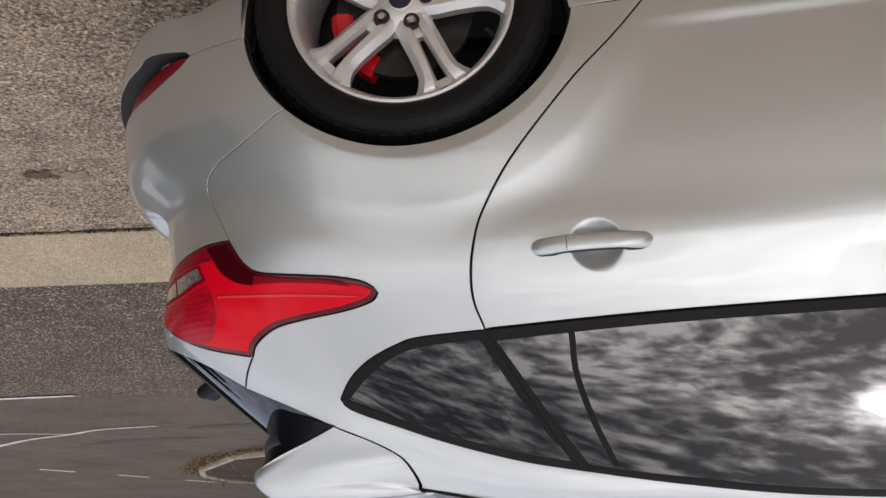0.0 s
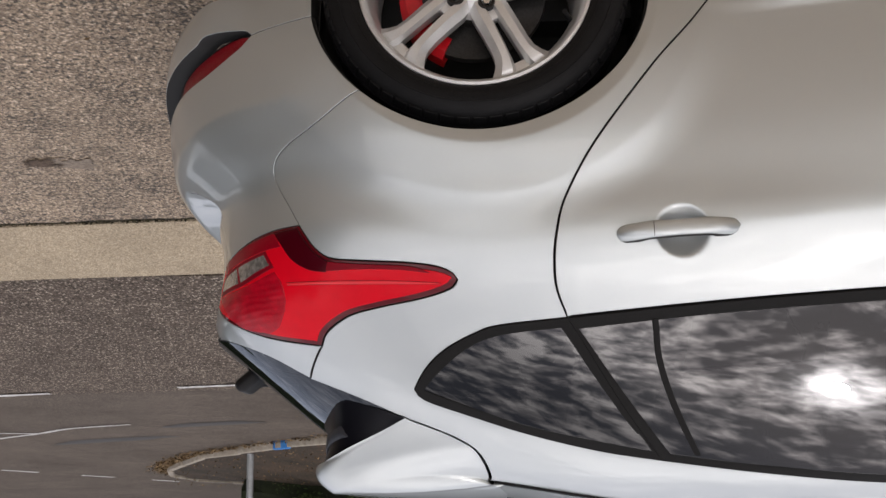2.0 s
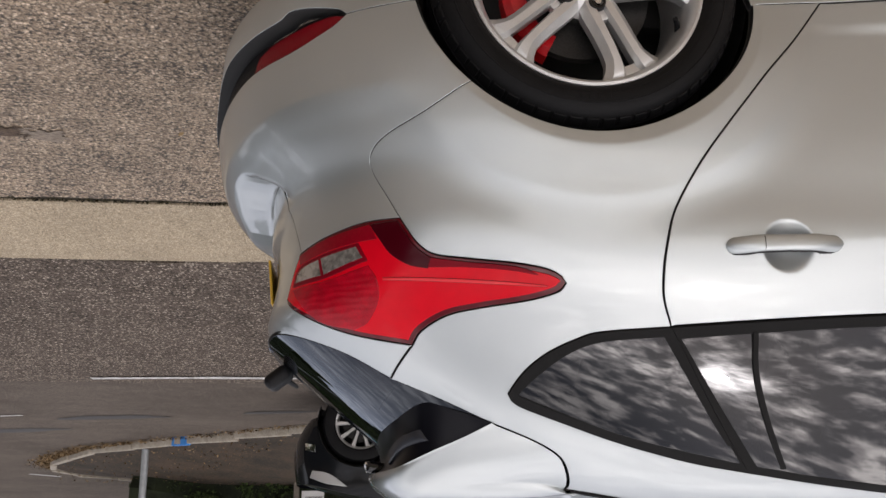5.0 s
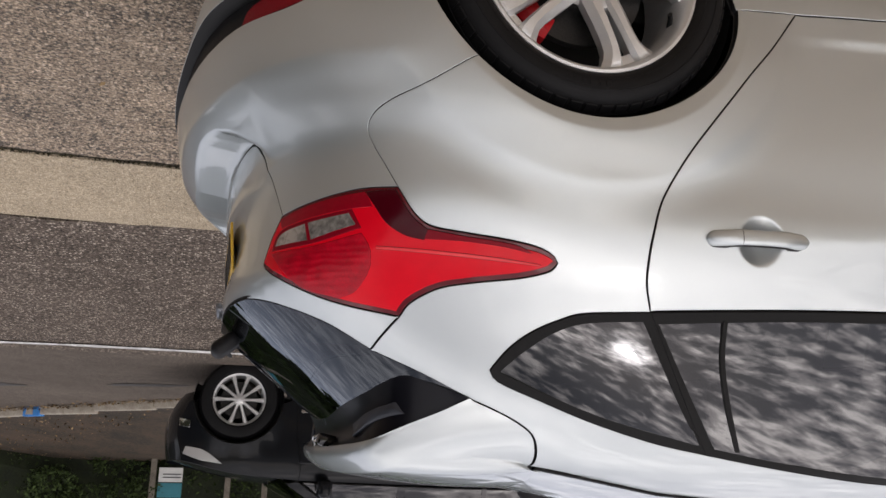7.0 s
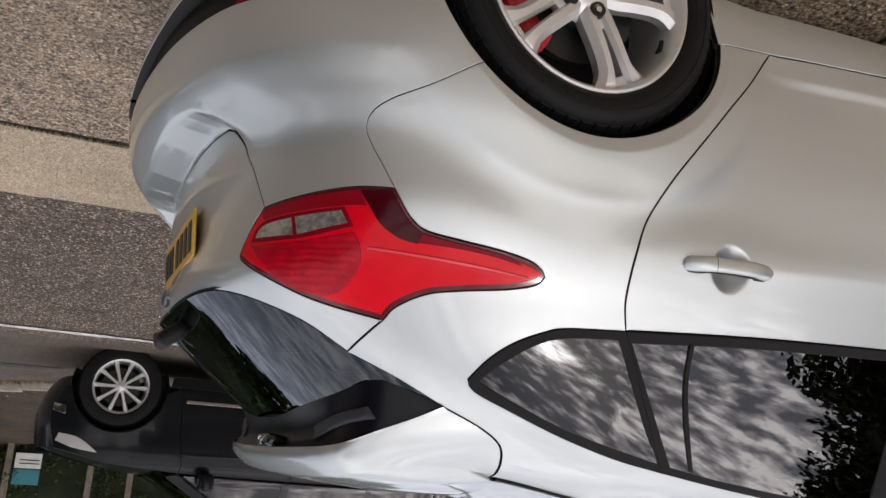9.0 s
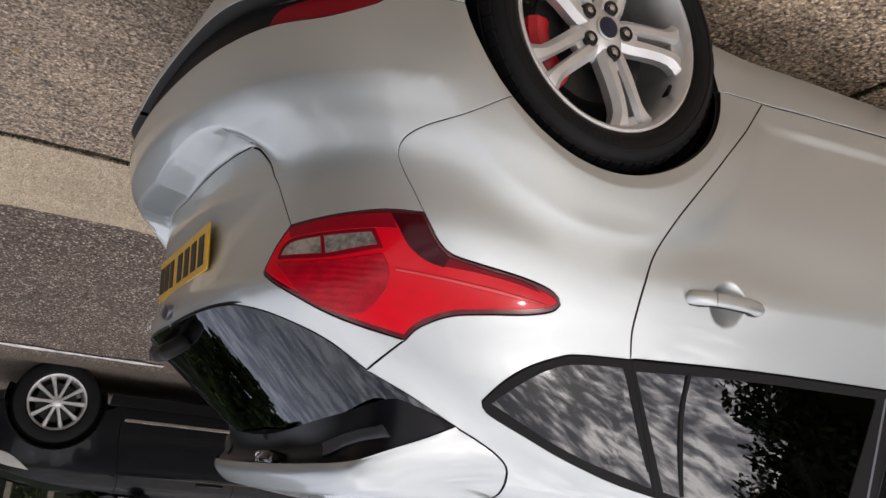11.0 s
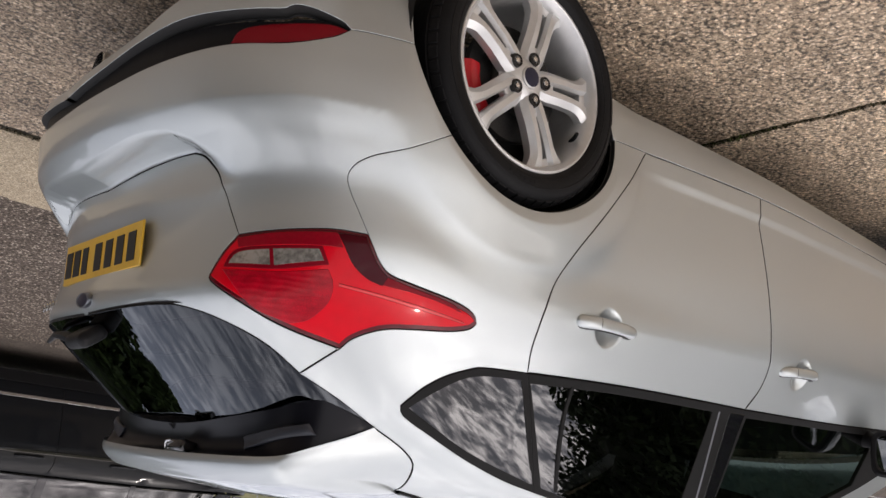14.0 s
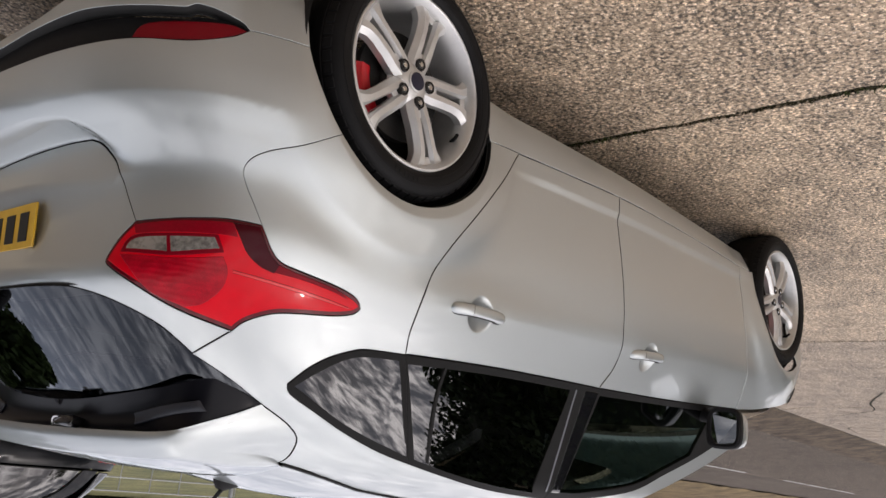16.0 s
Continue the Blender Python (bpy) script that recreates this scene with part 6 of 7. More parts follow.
for x0, x1, y, n in ((-60.0, -5.7, 9.3, 60),):
    bm = bmesh.new()
    loft(bm, [[Vector((x, yy + 0.25 * noise.noise((x * 0.5, yy, 0)), float(relief(yy)) + 0.05 + h + 0.05 * noise.noise((x, yy, 3)))) for yy, h in ((9.2, -0.04), (9.4, 0.03), (10.4, 0.08), (12.5, 0.15), (16, 0.2))] for x in span(x0, x1, 0.5)])
    tagged(part("far_verge", bm, material("brown_grass", (0.08, 0.055, 0.025), 0.95, col2=(0.24, 0.17, 0.08), scale=2.0, bump=1.0, bump_scale=30), None), "brown autumn grass verge across the road", kind="structure")


# ---- plants ----
def foliage(name, blobs, count, size, mat, parent):
    """Leaves gathered in uneven clumps."""
    per = max(1, count // len(blobs))
    vs, fs = [], []
    for c, rad in blobs:
        d = rng.normal(0, 1, (per, 3))
        d /= np.linalg.norm(d, axis=1, keepdims=True)
        r = rng.uniform(0.35, 1.0, per) ** 0.5
        p = np.asarray(c) + d * r[:, None] * np.asarray(rad)
        u = rng.normal(0, 1, (per, 3))
        u /= np.linalg.norm(u, axis=1, keepdims=True)
        v = np.cross(u, rng.normal(0, 1, (per, 3)))
        v /= np.linalg.norm(v, axis=1, keepdims=True) + 1e-9
        s = size * rng.uniform(0.6, 1.4, (per, 1))
        base = len(vs)
        quad = np.stack([p - u * s, p - v * s * 0.5, p + u * s, p + v * s * 0.5], 1).reshape(-1, 3)
        vs += quad.tolist()
        fs += [(base + 4 * k, base + 4 * k + 1, base + 4 * k + 2, base + 4 * k + 3) for k in range(per)]
    me = bpy.data.meshes.new(name)
    me.from_pydata(vs, [], fs)
    return place(name, me, [mat], parent)


BARK = material("dark_bark", (0.035, 0.027, 0.02), 0.9, col2=(0.09, 0.07, 0.05), scale=9, bump=1.0, bump_scale=30)


def tree(x, y, height, spread, label, leaves=9000, leaf=0.11, mat=LEAF, conifer=False):
    z0 = float(relief(y)) - 0.1
    t = tagged(new("tree"), label, "tree", "trees round the road")
    t.location = (x, y, z0)
    bm = bmesh.new()
    lean = rng.normal(0, 0.02, 2)
    trunk = [(x + lean[0] * h, y + lean[1] * h, z0 + h) for h in np.linspace(0, height * (0.95 if conifer else 0.7), 9)]
    tube(bm, trunk, [0.035 * height * (1 - 0.11 * k) * 0.6 for k in range(9)], 10)
    part("trunk", bm, BARK, t)
    blobs = []
    for k in range(64 if conifer else 20):
        f = rng.uniform(0.12 if conifer else 0.3, 1.0)
        h = height * f
        reach = spread * (1.04 - f if conifer else math.sin(math.pi * min(0.97, (f - 0.12) / 0.95)) ** 0.6) * rng.uniform(0.55, 1.0)
        a = rng.uniform(0, 2 * math.pi)
        tip = (x + reach * math.cos(a), y + reach * math.sin(a), z0 + h + (-0.04 * height if conifer else 0.06 * height))
        root = (x, y, z0 + max(0.3, h - 0.12 * height))
        bm = bmesh.new()
        midp = tuple((p + q) / 2 + d for p, q, d in zip(root, tip, (0, 0, 0.04 * height)))
        tube(bm, [root, midp, tip], [0.010 * height * 0.6, 0.006 * height * 0.6, 0.002 * height], 6)
        part("limb", bm, BARK, t)
        for u in (0.5, 0.78, 1.0):
            c = [p + (q - p) * u + rng.normal(0, 0.12) for p, q in zip(root, tip)]
            blobs.append((c, (spread * 0.26 * rng.uniform(0.7, 1.3), spread * 0.26 * rng.uniform(0.7, 1.3), height * 0.05 * rng.uniform(0.8, 1.5))))
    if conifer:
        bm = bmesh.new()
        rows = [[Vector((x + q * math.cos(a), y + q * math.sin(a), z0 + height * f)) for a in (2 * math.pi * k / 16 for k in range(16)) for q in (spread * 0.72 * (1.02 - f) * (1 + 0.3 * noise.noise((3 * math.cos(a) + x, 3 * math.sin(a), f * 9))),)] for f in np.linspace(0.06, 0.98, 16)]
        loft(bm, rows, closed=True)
        part("shade_core", bm, CORE_SHADE, t, smooth=False)
    foliage("crown", blobs, leaves, leaf, mat, t)
    return t


# Colour of the added solid cores: near-black for the shade among leaves.
CORE_SHADE = material("core_shade", (0.006, 0.009, 0.004), 0.95, col2=(0.022, 0.030, 0.010), scale=5, bump=1.0, bump_scale=20)


def hedge(x0, x1, y, height, depth, leaves, label, mat=LEAF, leaf=0.06):
    h = tagged(new("hedge"), label, "hedge")
    h.location = ((x0 + x1) / 2, y, float(relief(y)))
    blobs = []
    n = int((x1 - x0) / 0.45)
    for k in range(n):
        for lv in range(max(2, int(height / 0.55))):
            x = x0 + (x1 - x0) * (k + rng.uniform(0, 1)) / n
            blobs.append(((x, y + rng.normal(0, depth * 0.25), float(relief(y)) + 0.25 + lv * 0.55 + rng.normal(0, 0.12)), (0.42, depth * 0.45, 0.36)))
    # a solid core closes the gaps, coloured as the shade inside the hedge
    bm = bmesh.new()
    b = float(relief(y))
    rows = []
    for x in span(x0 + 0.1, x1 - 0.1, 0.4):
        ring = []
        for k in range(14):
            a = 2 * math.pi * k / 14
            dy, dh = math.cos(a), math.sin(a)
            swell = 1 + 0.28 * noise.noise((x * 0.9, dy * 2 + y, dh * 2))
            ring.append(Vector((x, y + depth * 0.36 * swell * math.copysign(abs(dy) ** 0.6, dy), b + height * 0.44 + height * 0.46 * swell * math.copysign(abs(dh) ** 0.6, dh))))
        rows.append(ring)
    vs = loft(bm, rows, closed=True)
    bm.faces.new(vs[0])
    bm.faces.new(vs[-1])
    part("shade_core", bm, CORE_SHADE, h, smooth=False)
    foliage("leaves", blobs, leaves, leaf, mat, h)
    for k in range(int((x1 - x0) / 0.8)):
        bm = bmesh.new()
        x = x0 + 0.8 * (k + rng.uniform(0.2, 0.8))
        b = float(relief(y))
        tube(bm, [(x, y, b), (x + rng.normal(0, 0.15), y - 0.1, b + height * 0.5), (x + rng.normal(0, 0.3), y, b + height * 0.95)], [0.04, 0.028, 0.01], 7)
        part("stem", bm, BARK, h)
    return h


hedge(-2.0, 4.3, 14.5, 2.9, 1.2, 52000, "dense dark green roadside hedge with bare stems", LEAF, 0.034)
hedge(-4.5, -2.3, 14.9, 2.2, 0.9, 9000, "bright green hedge beside the side drive", leafy("laurel_leaf", (0.02, 0.04, 0.012), (0.09, 0.14, 0.04)), 0.07)
hedge(4.5, 44, 41.0, 7.5, 2.4, 24000, "tall dark hedgerow behind the road", LEAF_DARK, 0.14)
# Added so that the far road mirrors dark leaves instead of bright sky.
hedge(-48, -13.5, 14.2, 3.4, 1.6, 16000, "dark hedgerow added along the far verge to darken the road's reflection", LEAF_DARK, 0.11)
hedge(-60, -14, 46.0, 4.0, 2.5, 12000, "distant dark hedgerow behind the field", LEAF_DARK, 0.2)
hedge(-5.0, 4.4, 17.4, 5.2, 1.8, 22000, "tall dark hedgerow under the trees", LEAF, 0.10)
for x, y, hgt, sp in ((-2.5, 19.0, 7.5, 3.2), (1.8, 19.3, 8.0, 3.4), (7.0, 44.5, 8.0, 3.2), (17.0, 45.0, 9.5, 3.6), (-13.0, 44.0, 9.0, 3.8), (22.0, 46.0, 8.0, 3.6)):
    tree(x, y, hgt, sp, "broad dark green roadside tree", 13000, 0.20, LEAF)
for x, y, hgt, sp in ((-10.0, -4.6, 8.4, 3.7), (-12.6, -4.2, 12.0, 3.6), (-15.6, -3.8, 12.0, 3.6)):
    tree(x, y, hgt, sp, "tall dark conifer beside the drive", 64000, 0.080, LEAF_DARK, True)
for x, y, hgt, sp in ((-22.0, -6.0, 7.0, 3.0), (13.0, -13.5, 8.0, 3.5), (20.0, -9.0, 8.0, 3.6)):
    tree(x, y, hgt, sp, "broad dark green tree added out of view", 6000, 0.16, LEAF)

# Unseen hedge and trees, added to darken the tail and the ground behind it.
unseen_hedge = hedge(-6.5, 6.0, -4.0, 3.8, 1.6, 16000, "unseen tall dark hedge added to darken the car's tail", LEAF_DARK, 0.10)
unseen_hedge.location, unseen_hedge.rotation_euler = (7.2, -4.7, 0.0), (0, 0, radians(90))
for x, y, hgt, sp in ((10.5, -7.0, 8.5, 3.0), (10.8, -1.8, 8.0, 3.0)):
    tree(x, y, hgt, sp, "broad dark green tree added out of view", 7000, 0.15, LEAF)

# Unseen trees, added to darken what the rear bumper's corner mirrors.
for x, y, hgt, sp in ((24.0, 12.5, 9.0, 4.2), (19.5, 17.5, 9.0, 4.2), (30.0, 11.5, 10.0, 4.6), (38.0, 4.0, 12.0, 5.0), (36.0, -3.0, 11.0, 5.0)):
    tree(x, y, hgt, sp, "broad dark green roadside tree", 9000, 0.24, LEAF)

# ---- posts, sign and gate ----
pole = tagged(new("road_post"), "pale grey metal post standing on the verge", "post")
pole.location = (3.45, 11.7, float(relief(11.7)))
bm = bmesh.new()
tube(bm, [(3.45, 11.7, float(relief(11.7))), (3.44, 11.7, float(relief(11.7)) + 1.05)], 0.05, 14)
part("post_body", bm, GALV, pole)
bm = bmesh.new()
tube(bm, [(3.44, 11.7, float(relief(11.7)) + 1.05), (3.44, 11.7, float(relief(11.7)) + 2.6)], 0.034, 12)
part("post_upper", bm, GALV, pole)
sign = tagged(new("notice_board"), "small white and turquoise notice board on timber posts", "sign")
sx, sy, sz = 1.12, 13.6, float(relief(13.6))
sign.location = (sx, sy, sz)
bm = bmesh.new()
box(bm, pose(sx, sy, sz + 0.60), 0.37, 0.03, 0.225, 0.004, 1)
part("board_top", bm, material("notice_white", (0.62, 0.62, 0.60), 0.5, vary=0.06, scale=8), sign, "white upper board")
bm = bmesh.new()
box(bm, pose(sx, sy, sz + 0.84), 0.37, 0.03, 0.225, 0.004, 1)
part("board_bottom", bm, material("notice_turquoise", (0.02, 0.17, 0.21), 0.5, vary=0.1, scale=8), sign, "turquoise board")
for k in range(2):
    bm = bmesh.new()
    box(bm, pose(sx - 0.02, sy - 0.018, sz + 0.64 - 0.05 * k), 0.28, 0.004, 0.016)
    part("text_bar", bm, INK, sign)
for px in (sx + 0.27, sx - 0.9, sx - 1.5):
    bm = bmesh.new()
    box(bm, pose(px, sy + 0.02, sz + 0.75, 0, 0, 4), 0.09, 0.08, 1.7, 0.008, 1)
    part("timber_post", bm, WOOD, sign)


def field_gate(x, y, length, ang, label):
    g = tagged(new("field_gate"), label, "gate", "field gates")
    z = float(relief(y))
    g.location = (x, y, z)
    m = pose(x, y, z, 0, 0, ang)
    for px in (0.0, length):
        bm = bmesh.new()
        tube(bm, [m @ Vector((px, 0, -0.1)), m @ Vector((px, 0, 1.05))], 0.055, 14)
        part("gate_post", bm, GALV, g)
    for k, h in enumerate((0.16, 0.41, 0.68, 0.95)):
        bm = bmesh.new()
        tube(bm, [m @ Vector((0.1, 0, h)), m @ Vector((length - 0.1, 0, h))], 0.014, 8)
        part("gate_bar", bm, GALV, g)
    for px in (0.1, length * 0.33, length * 0.5, length * 0.67, length - 0.1):
        bm = bmesh.new()
        tube(bm, [m @ Vector((px, 0, 0.15)), m @ Vector((px, 0, 0.96))], 0.012, 8)
        part("gate_upright", bm, GALV, g)
    return g


field_gate(-6.92, 15.5, -4.2, 0, "galvanised bar gate into the grass field")
wood_gate = tagged(new("timber_gate"), "pale weathered timber gate with lattice rails", "gate")
wx, wy = -6.35, 15.5
wz = float(relief(wy))
wood_gate.location = (wx, wy, wz)
for h, thick in ((0.12, 0.035), (0.36, 0.035), (0.60, 0.035), (0.84, 0.10)):
    bm = bmesh.new()
    box(bm, pose(wx + 0.58, wy, wz + h), 1.22, 0.03, thick, 0.006, 1)
    part("rail", bm, PALEWOOD, wood_gate)
for dx, thick in ((0.0, 0.11), (0.40, 0.03), (0.82, 0.06), (1.16, 0.035)):
    bm = bmesh.new()
    box(bm, pose(wx + dx, wy - 0.033, wz + 0.47), thick, 0.03, 0.90, 0.006, 1)
    part("upright", bm, PALEWOOD, wood_gate)
for px, py, hh in ((-4.6, 14.4, 0.95), (-6.68, 15.45, 1.05)):
    bm = bmesh.new()
    box(bm, pose(px, py, float(relief(py)) + hh / 2 - 0.05), 0.12, 0.12, hh, 0.012, 1)
    part("gate_pier", bm, PALEWOOD, wood_gate)
bm = bmesh.new()
box(bm, pose(-4.9, 14.9, float(relief(14.9)) + 0.62, 0, 0, -60), 1.1, 0.04, 0.10, 0.006, 1)
part("side_rail", bm, PALEWOOD, wood_gate)
log = tagged(new("edging_plank"), "weathered timber plank lying at the hedge foot", "plank")
log.location = (-3.3, 13.9, float(relief(13.9)))
bm = bmesh.new()
box(bm, pose(-3.3, 13.9, float(relief(13.9)) + 0.10, 0, 0, -8), 2.2, 0.05, 0.15, 0.008, 1)
part("plank_body", bm, WOOD, log)

# ---- black car on the far lane ----
DARK = material("black_car_paint", (0.007, 0.008, 0.010), 0.22, 0.0, coat=0.2, spec=0.15, vary=0.1, scale=300)
suv = tagged(new("car"), "black estate car standing on the far lane", "car")
sk = Skin(0.0, -1.35, 2.30,
          heights=[0.22, 0.35, 0.50, 0.70, 0.88, 0.98, 1.06, 1.20, 1.40, 1.52, 1.60],
          width=[0.83, 0.87, 0.885, 0.895, 0.90, 0.89, 0.855, 0.80, 0.72, 0.66, 0.56],
          end=[0.86, 0.92, 0.95, 0.95, 0.93, 0.91, 0.88, 0.78, 0.60, 0.46, 0.36],
          side_power=[8.0] * 8 + [6.0, 4.5, 3.5], tail_power=[3.0] * 8 + [2.8, 2.5, 2.2], arches=(0.0, -2.75), flare=0.02, turn=-1.0, slant=0.0)
sd = lambda *p: [sk.S(x, z) for x, z in p]
arc = lambda hx, a, b: [(hx + 0.385 * math.cos(t), 0.345 + 0.385 * math.sin(t)) for t in np.linspace(a, b, 14)]
for flank in (1, -1):
    one = (flank,)
    kw = dict(sides=one, grid=0.09, step=0.04, gap=0.003)
    panel(sk, "rear_wing", [sd(*arc(0.0, math.pi, 0.15)), sd(arc(0, 0.15, 0.15)[0], (0.62, 0.42)), [sk.S(0.62, 0.42), sk.S(0.62, 1.05)], sd((0.62, 1.05), (-0.2, 1.06), (-0.42, 1.06)), sd((-0.42, 1.06), (-0.40, 0.75), (-0.385, 0.345))], DARK, suv, **kw)
    rdoor = panel(sk, "rear_door", [sd((-0.42, 0.32), (-0.42, 1.06)), sd((-0.42, 1.06), (-1.25, 1.05)), sd((-1.25, 1.05), (-1.25, 0.32)), sd((-1.25, 0.32), (-0.42, 0.32))], DARK, suv, **kw)
    fdoor = panel(sk, "front_door", [sd((-1.25, 0.32), (-1.25, 1.05)), sd((-1.25, 1.05), (-2.2, 1.03)), sd((-2.2, 1.03), (-2.22, 0.7), (-2.25, 0.32)), sd((-2.25, 0.32), (-1.25, 0.32))], DARK, suv, **kw)
    panel(sk, "front_wing", [sd((-2.25, 0.32), (-2.22, 0.7), (-2.2, 1.03)), sd((-2.2, 1.03), (-2.75, 0.98), (-3.2, 0.88)), sd((-3.2, 0.88), (-3.26, 0.6), (-3.18, 0.38)), sd((-3.18, 0.38), arc(-2.75, math.pi - 0.05, math.pi - 0.05)[0]), sd(*arc(-2.75, math.pi - 0.05, 0.07)), sd(arc(-2.75, 0.07, 0.07)[0], (-2.25, 0.32))], DARK, suv, **kw)
    panel(sk, "sill", [sd((-0.40, 0.315), (-2.34, 0.315)), sd((-2.34, 0.315), (-2.32, 0.22)), sd((-2.32, 0.22), (-0.42, 0.22)), sd((-0.42, 0.22), (-0.40, 0.315))], SATIN, suv, **kw)
    panel(sk, "side_glass", [sd((0.35, 1.08), (-0.6, 1.08), (-2.15, 1.05)), sd((-2.15, 1.05), (-1.9, 1.22), (-1.5, 1.42)), sd((-1.5, 1.42), (-0.9, 1.47), (-0.1, 1.43)), sd((-0.1, 1.43), (0.2, 1.26), (0.35, 1.08))], GLASS_DARK, suv, "dark side windows", lift=-0.004, **kw)
    for a, b in ((-0.45, -0.50), (-1.22, -1.30)):
        panel(sk, "window_pillar", [sd((a, 1.07), (a - 0.02, 1.46)), sd((a - 0.02, 1.46), (b - 0.02, 1.46)), sd((b - 0.02, 1.46), (b, 1.07)), sd((b, 1.07), (a, 1.07))], GLOSS, suv, **kw)
    panel(sk, "roof_rail", [sd((0.38, 1.07), (0.22, 1.27), (-0.08, 1.44)), sd((-0.08, 1.44), (-0.9, 1.485), (-1.5, 1.43)), sd((-1.5, 1.43), (-1.9, 1.23), (-2.2, 1.04)), sd((-2.2, 1.04), (-2.3, 1.06)), sd((-2.3, 1.06), (-1.95, 1.28), (-1.55, 1.49)), sd((-1.55, 1.49), (-0.9, 1.54), (-0.05, 1.50)), sd((-0.05, 1.50), (0.36, 1.30), (0.55, 1.07)), sd((0.55, 1.07), (0.38, 1.07))], DARK, suv, **kw)
    for z0, nm in ((0.42, "side_moulding"), (0.86, "chrome_strip")):
        panel(sk, nm, [sd((-0.44, z0), (-2.2, z0)), sd((-2.2, z0), (-2.2, z0 + 0.022)), sd((-2.2, z0 + 0.022), (-0.44, z0 + 0.022)), sd((-0.44, z0 + 0.022), (-0.44, z0))], GLOSS if z0 > 0.5 else CHROME, suv, lift=0.006, sides=one, grid=0.09, step=0.04, gap=0.0, lip=0.005, seal=False)
    panel(sk, "headlamp", [sd((-2.86, 0.90), (-3.05, 0.87), (-3.19, 0.82)), sd((-3.19, 0.82), (-3.17, 0.76)), sd((-3.17, 0.76), (-3.02, 0.79), (-2.86, 0.90))], material("clear_headlamp", (0.62, 0.64, 0.66), 0.15, 0.5, coat=1.0), suv, "clear headlamp", lift=0.006, sides=one, grid=0.04, step=0.03, gap=0.0, lip=0.006, seal=False)
    panel(sk, "tail_lamp", [[sk.S(0.50, 0.98), sk.R(0.55, 0.99)], [sk.R(0.55, 0.99), sk.R(0.55, 0.86)], [sk.R(0.55, 0.86), sk.S(0.50, 0.88)], [sk.S(0.50, 0.88), sk.S(0.50, 0.98)]], RED, suv, "red tail lamp", lift=0.006, sides=one, grid=0.04, step=0.03, gap=0.0, lip=0.006, seal=False)
    panel(sk, "fog_vent", [sd((-3.15, 0.60), (-3.24, 0.58)), sd((-3.24, 0.58), (-3.24, 0.52)), sd((-3.24, 0.52), (-3.15, 0.54)), sd((-3.15, 0.54), (-3.15, 0.60))], CHROME, suv, lift=0.005, sides=one, grid=0.04, step=0.03, gap=0.0, lip=0.004, seal=False)
    for hx, hz in ((-0.62, 0.92), (-1.42, 0.91)):
        bm = bmesh.new()
        w = float(sk.width_at(np.array(hx), np.array(hz)))
        tube(bm, [sk.world(np.array(p), flank) for p in ((hx + 0.11, w + 0.008, hz), (hx + 0.07, w + 0.032, hz), (hx - 0.07, w + 0.032, hz), (hx - 0.11, w + 0.008, hz))], 0.014, 10)
        part("door_handle", bm, DARK, suv)
    bm = bmesh.new()
    box(bm, Matrix.Translation(sk.world(np.array([-1.98, 0.98, 1.10]), flank)), 0.12, 0.24, 0.16, 0.045, 3)
    part("door_mirror", bm, DARK, suv, "black door mirror")
    for hx in (0.0, -2.75):
        m = Matrix.Translation(sk.world(np.array([hx, 0.86, 0.345]), flank)) @ (pose(0, 0, 0, -90) if flank > 0 else pose(0, 0, 0, 90))
        bm = bmesh.new()
        lathe(bm, [(0.232, 0.0), (0.228, 0.012), (0.216, 0.004), (0.205, -0.03), (0.20, -0.15)], m, 48)
        rim = part("wheel", bm, ALLOY, suv, "silver ten-spoke alloy wheel")
        for k in range(10):
            a = 2 * math.pi * k / 10
            bm = bmesh.new()
            rows = []
            for r, h, d in ((0.035, 0.013, 0.0), (0.12, 0.013, -0.004), (0.20, 0.019, -0.004), (0.218, 0.024, -0.004)):
                rows.append([m @ Vector((r * math.cos(a) - y * math.sin(a), r * math.sin(a) + y * math.cos(a), z)) for y, z in ((-h, d - 0.008), (-h * 0.6, d), (h * 0.6, d), (h, d - 0.008), (h, d - 0.03), (-h, d - 0.03))])
            vs = loft(bm, rows, closed=True)
            bm.faces.new(vs[0])
            bm.faces.new(vs[-1])
            part("spoke", bm, ALLOY, rim)
        bm = bmesh.new()
        lathe(bm, [(0.0, 0.004), (0.03, 0.003), (0.05, -0.01), (0.055, -0.03)], m, 32)
        part("hub", bm, ALLOY, rim)
        bm = bmesh.new()
        lathe(bm, [(0.228, 0.004), (0.245, 0.022), (0.285, 0.026), (0.325, 0.016), (0.343, -0.02), (0.345, -0.18), (0.30, -0.21), (0.23, -0.19)], m, 56)
        part("tyre", bm, TYRE, rim)
        bm = bmesh.new()
        lathe(bm, [(0.0, -0.06), (0.16, -0.06), (0.16, -0.09)], m, 40)
        part("brake_disc", bm, STEEL, rim)
        bm = bmesh.new()
        rows = [[Vector(sk.world(np.array([hx + rr * math.cos(t), w, 0.345 + rr * math.sin(t)]), flank)) for t in np.linspace(-0.4, math.pi + 0.4, 24)] for w, rr in ((0.875, 0.392), (0.60, 0.395))]
        rows.append([Vector(sk.world(np.array([hx, 0.60, 0.345]), flank))] * 24)
        loft(bm, rows)
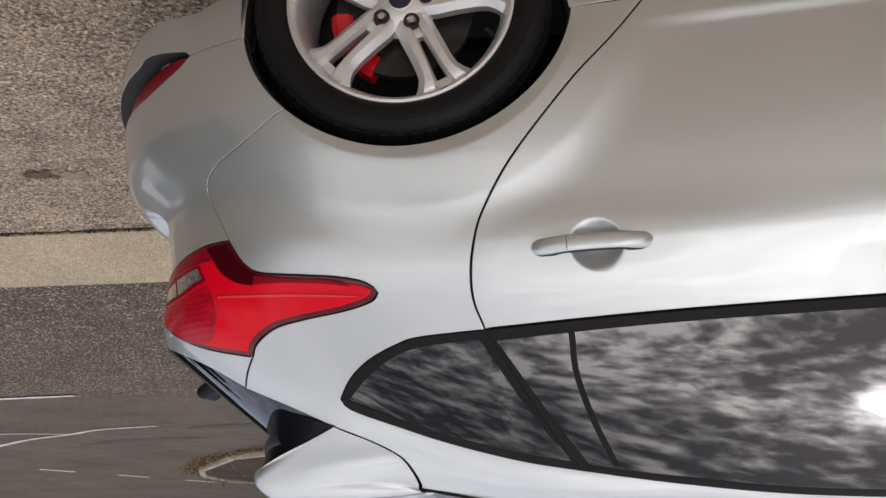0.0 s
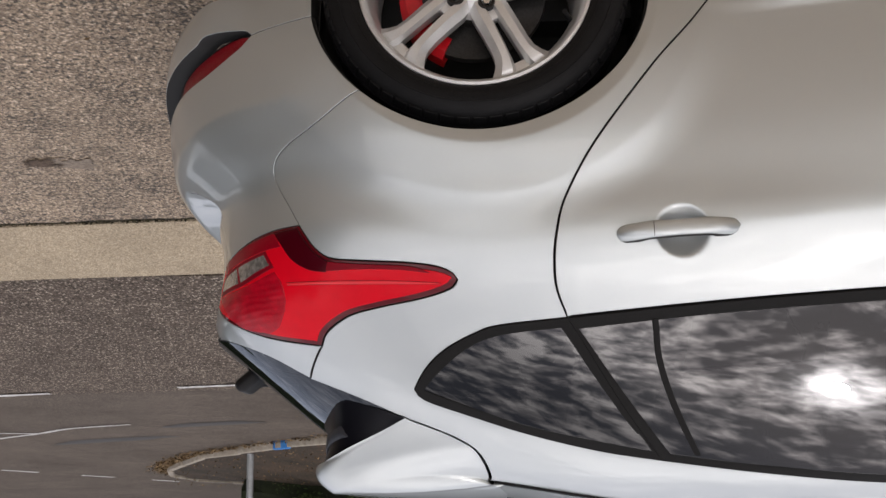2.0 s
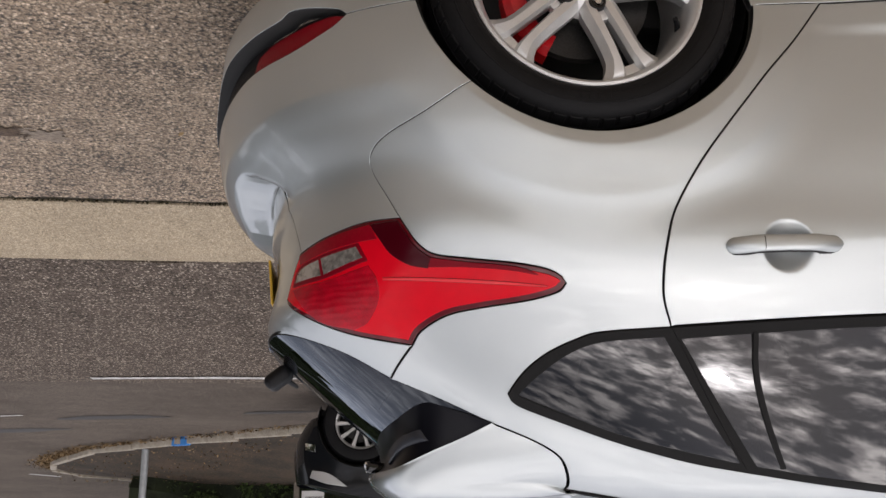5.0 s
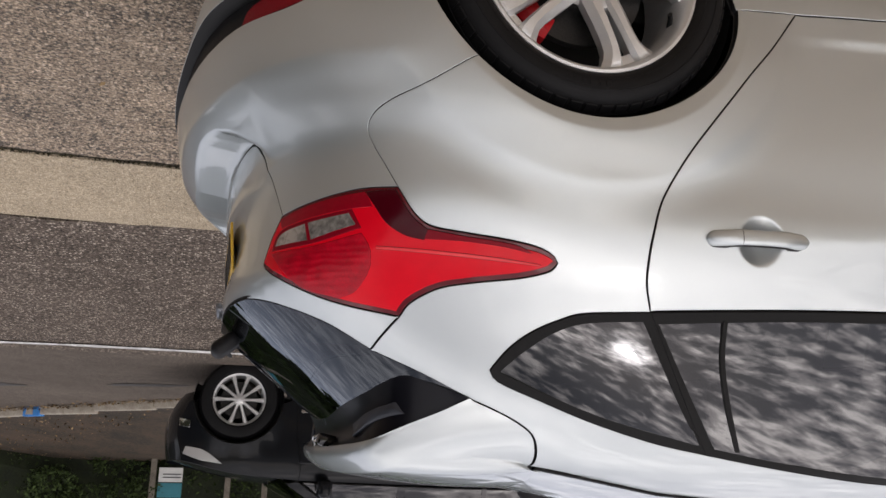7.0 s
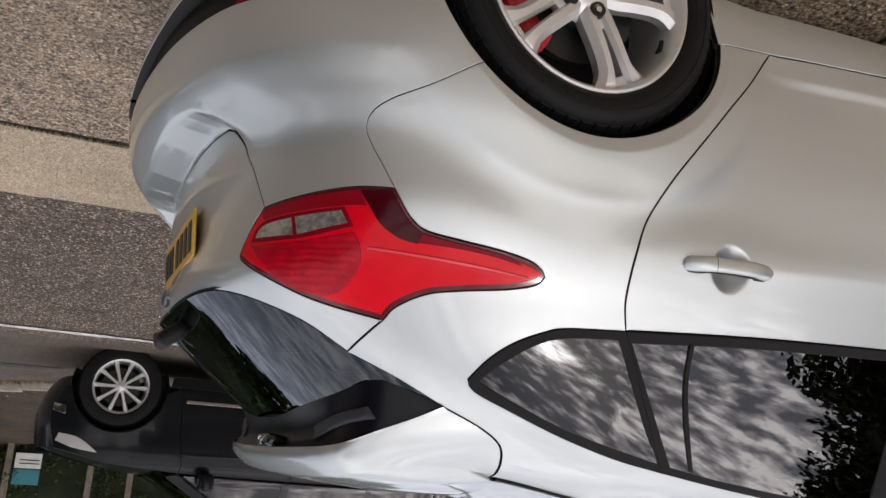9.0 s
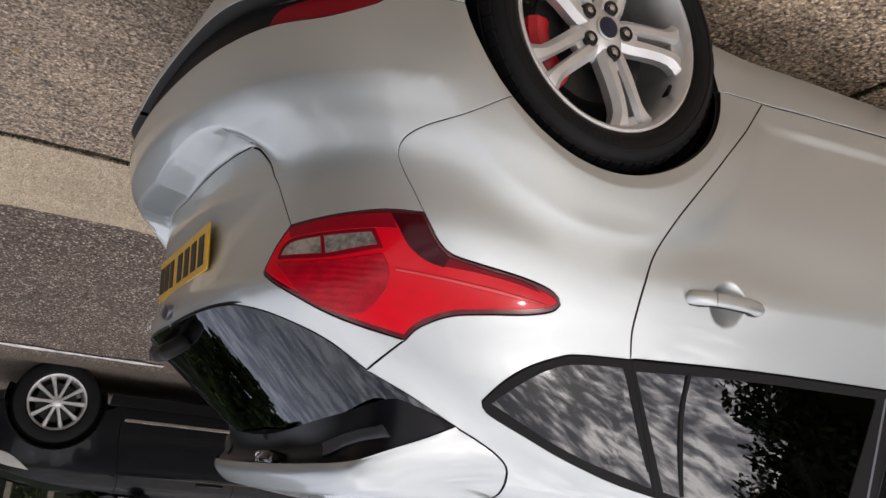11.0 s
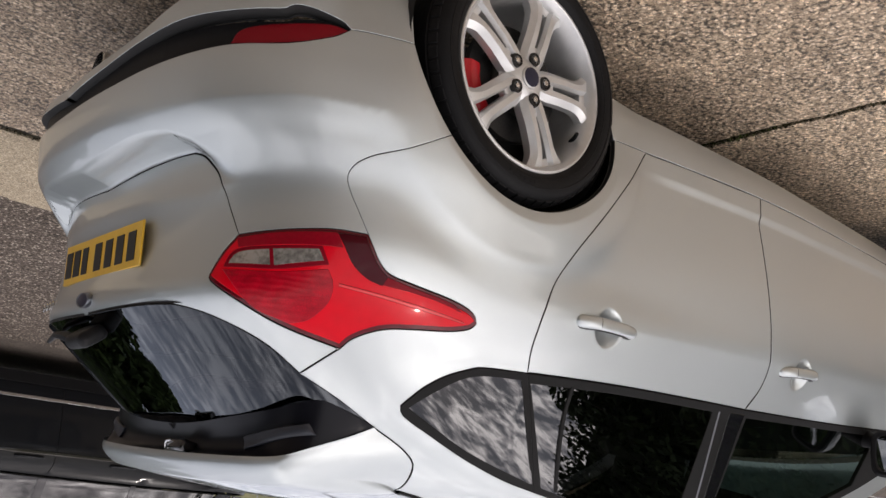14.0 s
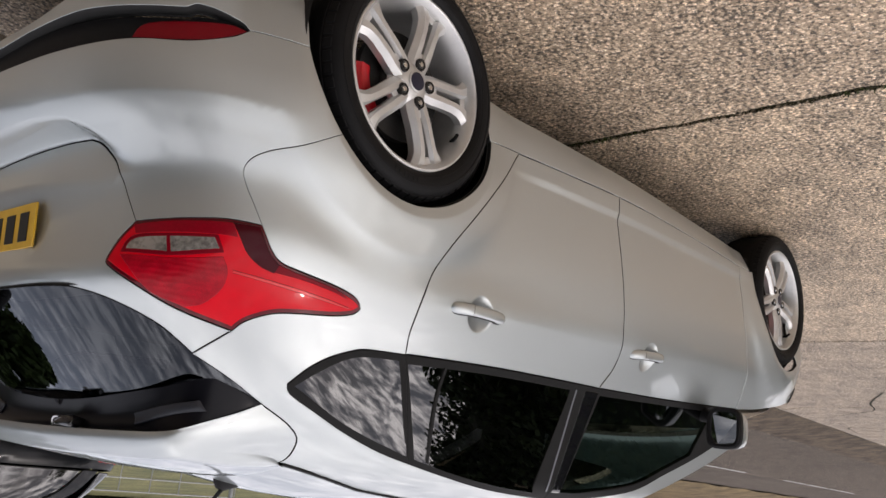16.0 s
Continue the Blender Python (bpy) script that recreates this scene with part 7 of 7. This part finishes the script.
        bmesh.ops.remove_doubles(bm, verts=bm.verts, dist=0.0005)
        part("arch_liner", bm, SEAL, suv)
panel(sk, "tailgate", [[sk.S(0.62, 1.05), sk.S(0.62, 0.42)], [sk.S(0.62, 0.42), sk.R(0.0, 0.42)], [sk.R(0.0, 0.42), sk.R(0.0, 1.07)], [sk.R(0.0, 1.07), sk.S(0.62, 1.05)]], DARK, suv, sides=(1, -1), grid=0.09, step=0.04)
panel(sk, "rear_glass", [[sk.S(0.58, 1.08), sk.R(0.0, 1.09)], [sk.R(0.0, 1.09), sk.R(0.0, 1.48)], [sk.R(0.0, 1.48), sk.R(0.42, 1.48)], [sk.R(0.42, 1.48), sk.S(0.58, 1.08)]], GLASS_DARK, suv, sides=(1, -1), grid=0.09, step=0.04, seal=False)
for nm, mat, f in (
    ("bonnet", DARK, lambda t, u: (2.3 + 0.92 * t + 0.08 * (1 - u * u) * t, (0.80 - 0.06 * t) * u, 1.05 - 0.20 * t**1.6 - 0.06 * abs(u) ** 3)),
    ("windscreen", GLASS_DARK, lambda t, u: (1.52 + 0.83 * t + 0.08 * (1 - u * u), (0.62 + 0.16 * t) * u, 1.53 - 0.47 * t - 0.05 * u * u)),
    ("roof", DARK, lambda t, u: (-0.15 + 1.70 * t, 0.62 * u, 1.525 + 0.04 * math.sin(math.pi * t) - 0.05 * abs(u) ** 2.5)),
    ("front_bumper", DARK, lambda t, u: (3.345 + 0.04 * math.sin(math.pi * t) - 0.10 * t**4 - 0.20 * abs(u) ** 3.2, 0.80 * u, 0.87 - 0.60 * t)),
    ("underbody", SEAL, lambda t, u: (-0.75 + 3.85 * t, 0.60 * u, 0.28)),
    ("cabin_floor", SEAL, lambda t, u: (-0.6 + 3.2 * t, 0.80 * u, 0.98))):
    bm = bmesh.new()
    loft(bm, [[Vector(f(t, u)) for u in np.linspace(-1, 1, 13)] for t in np.linspace(0, 1, 9)])
    part(nm, bm, mat, suv)
suv.matrix_basis = pose(-2.37, 7.42, float(relief(6.5)) - 0.02, 3.2, 0, 0)
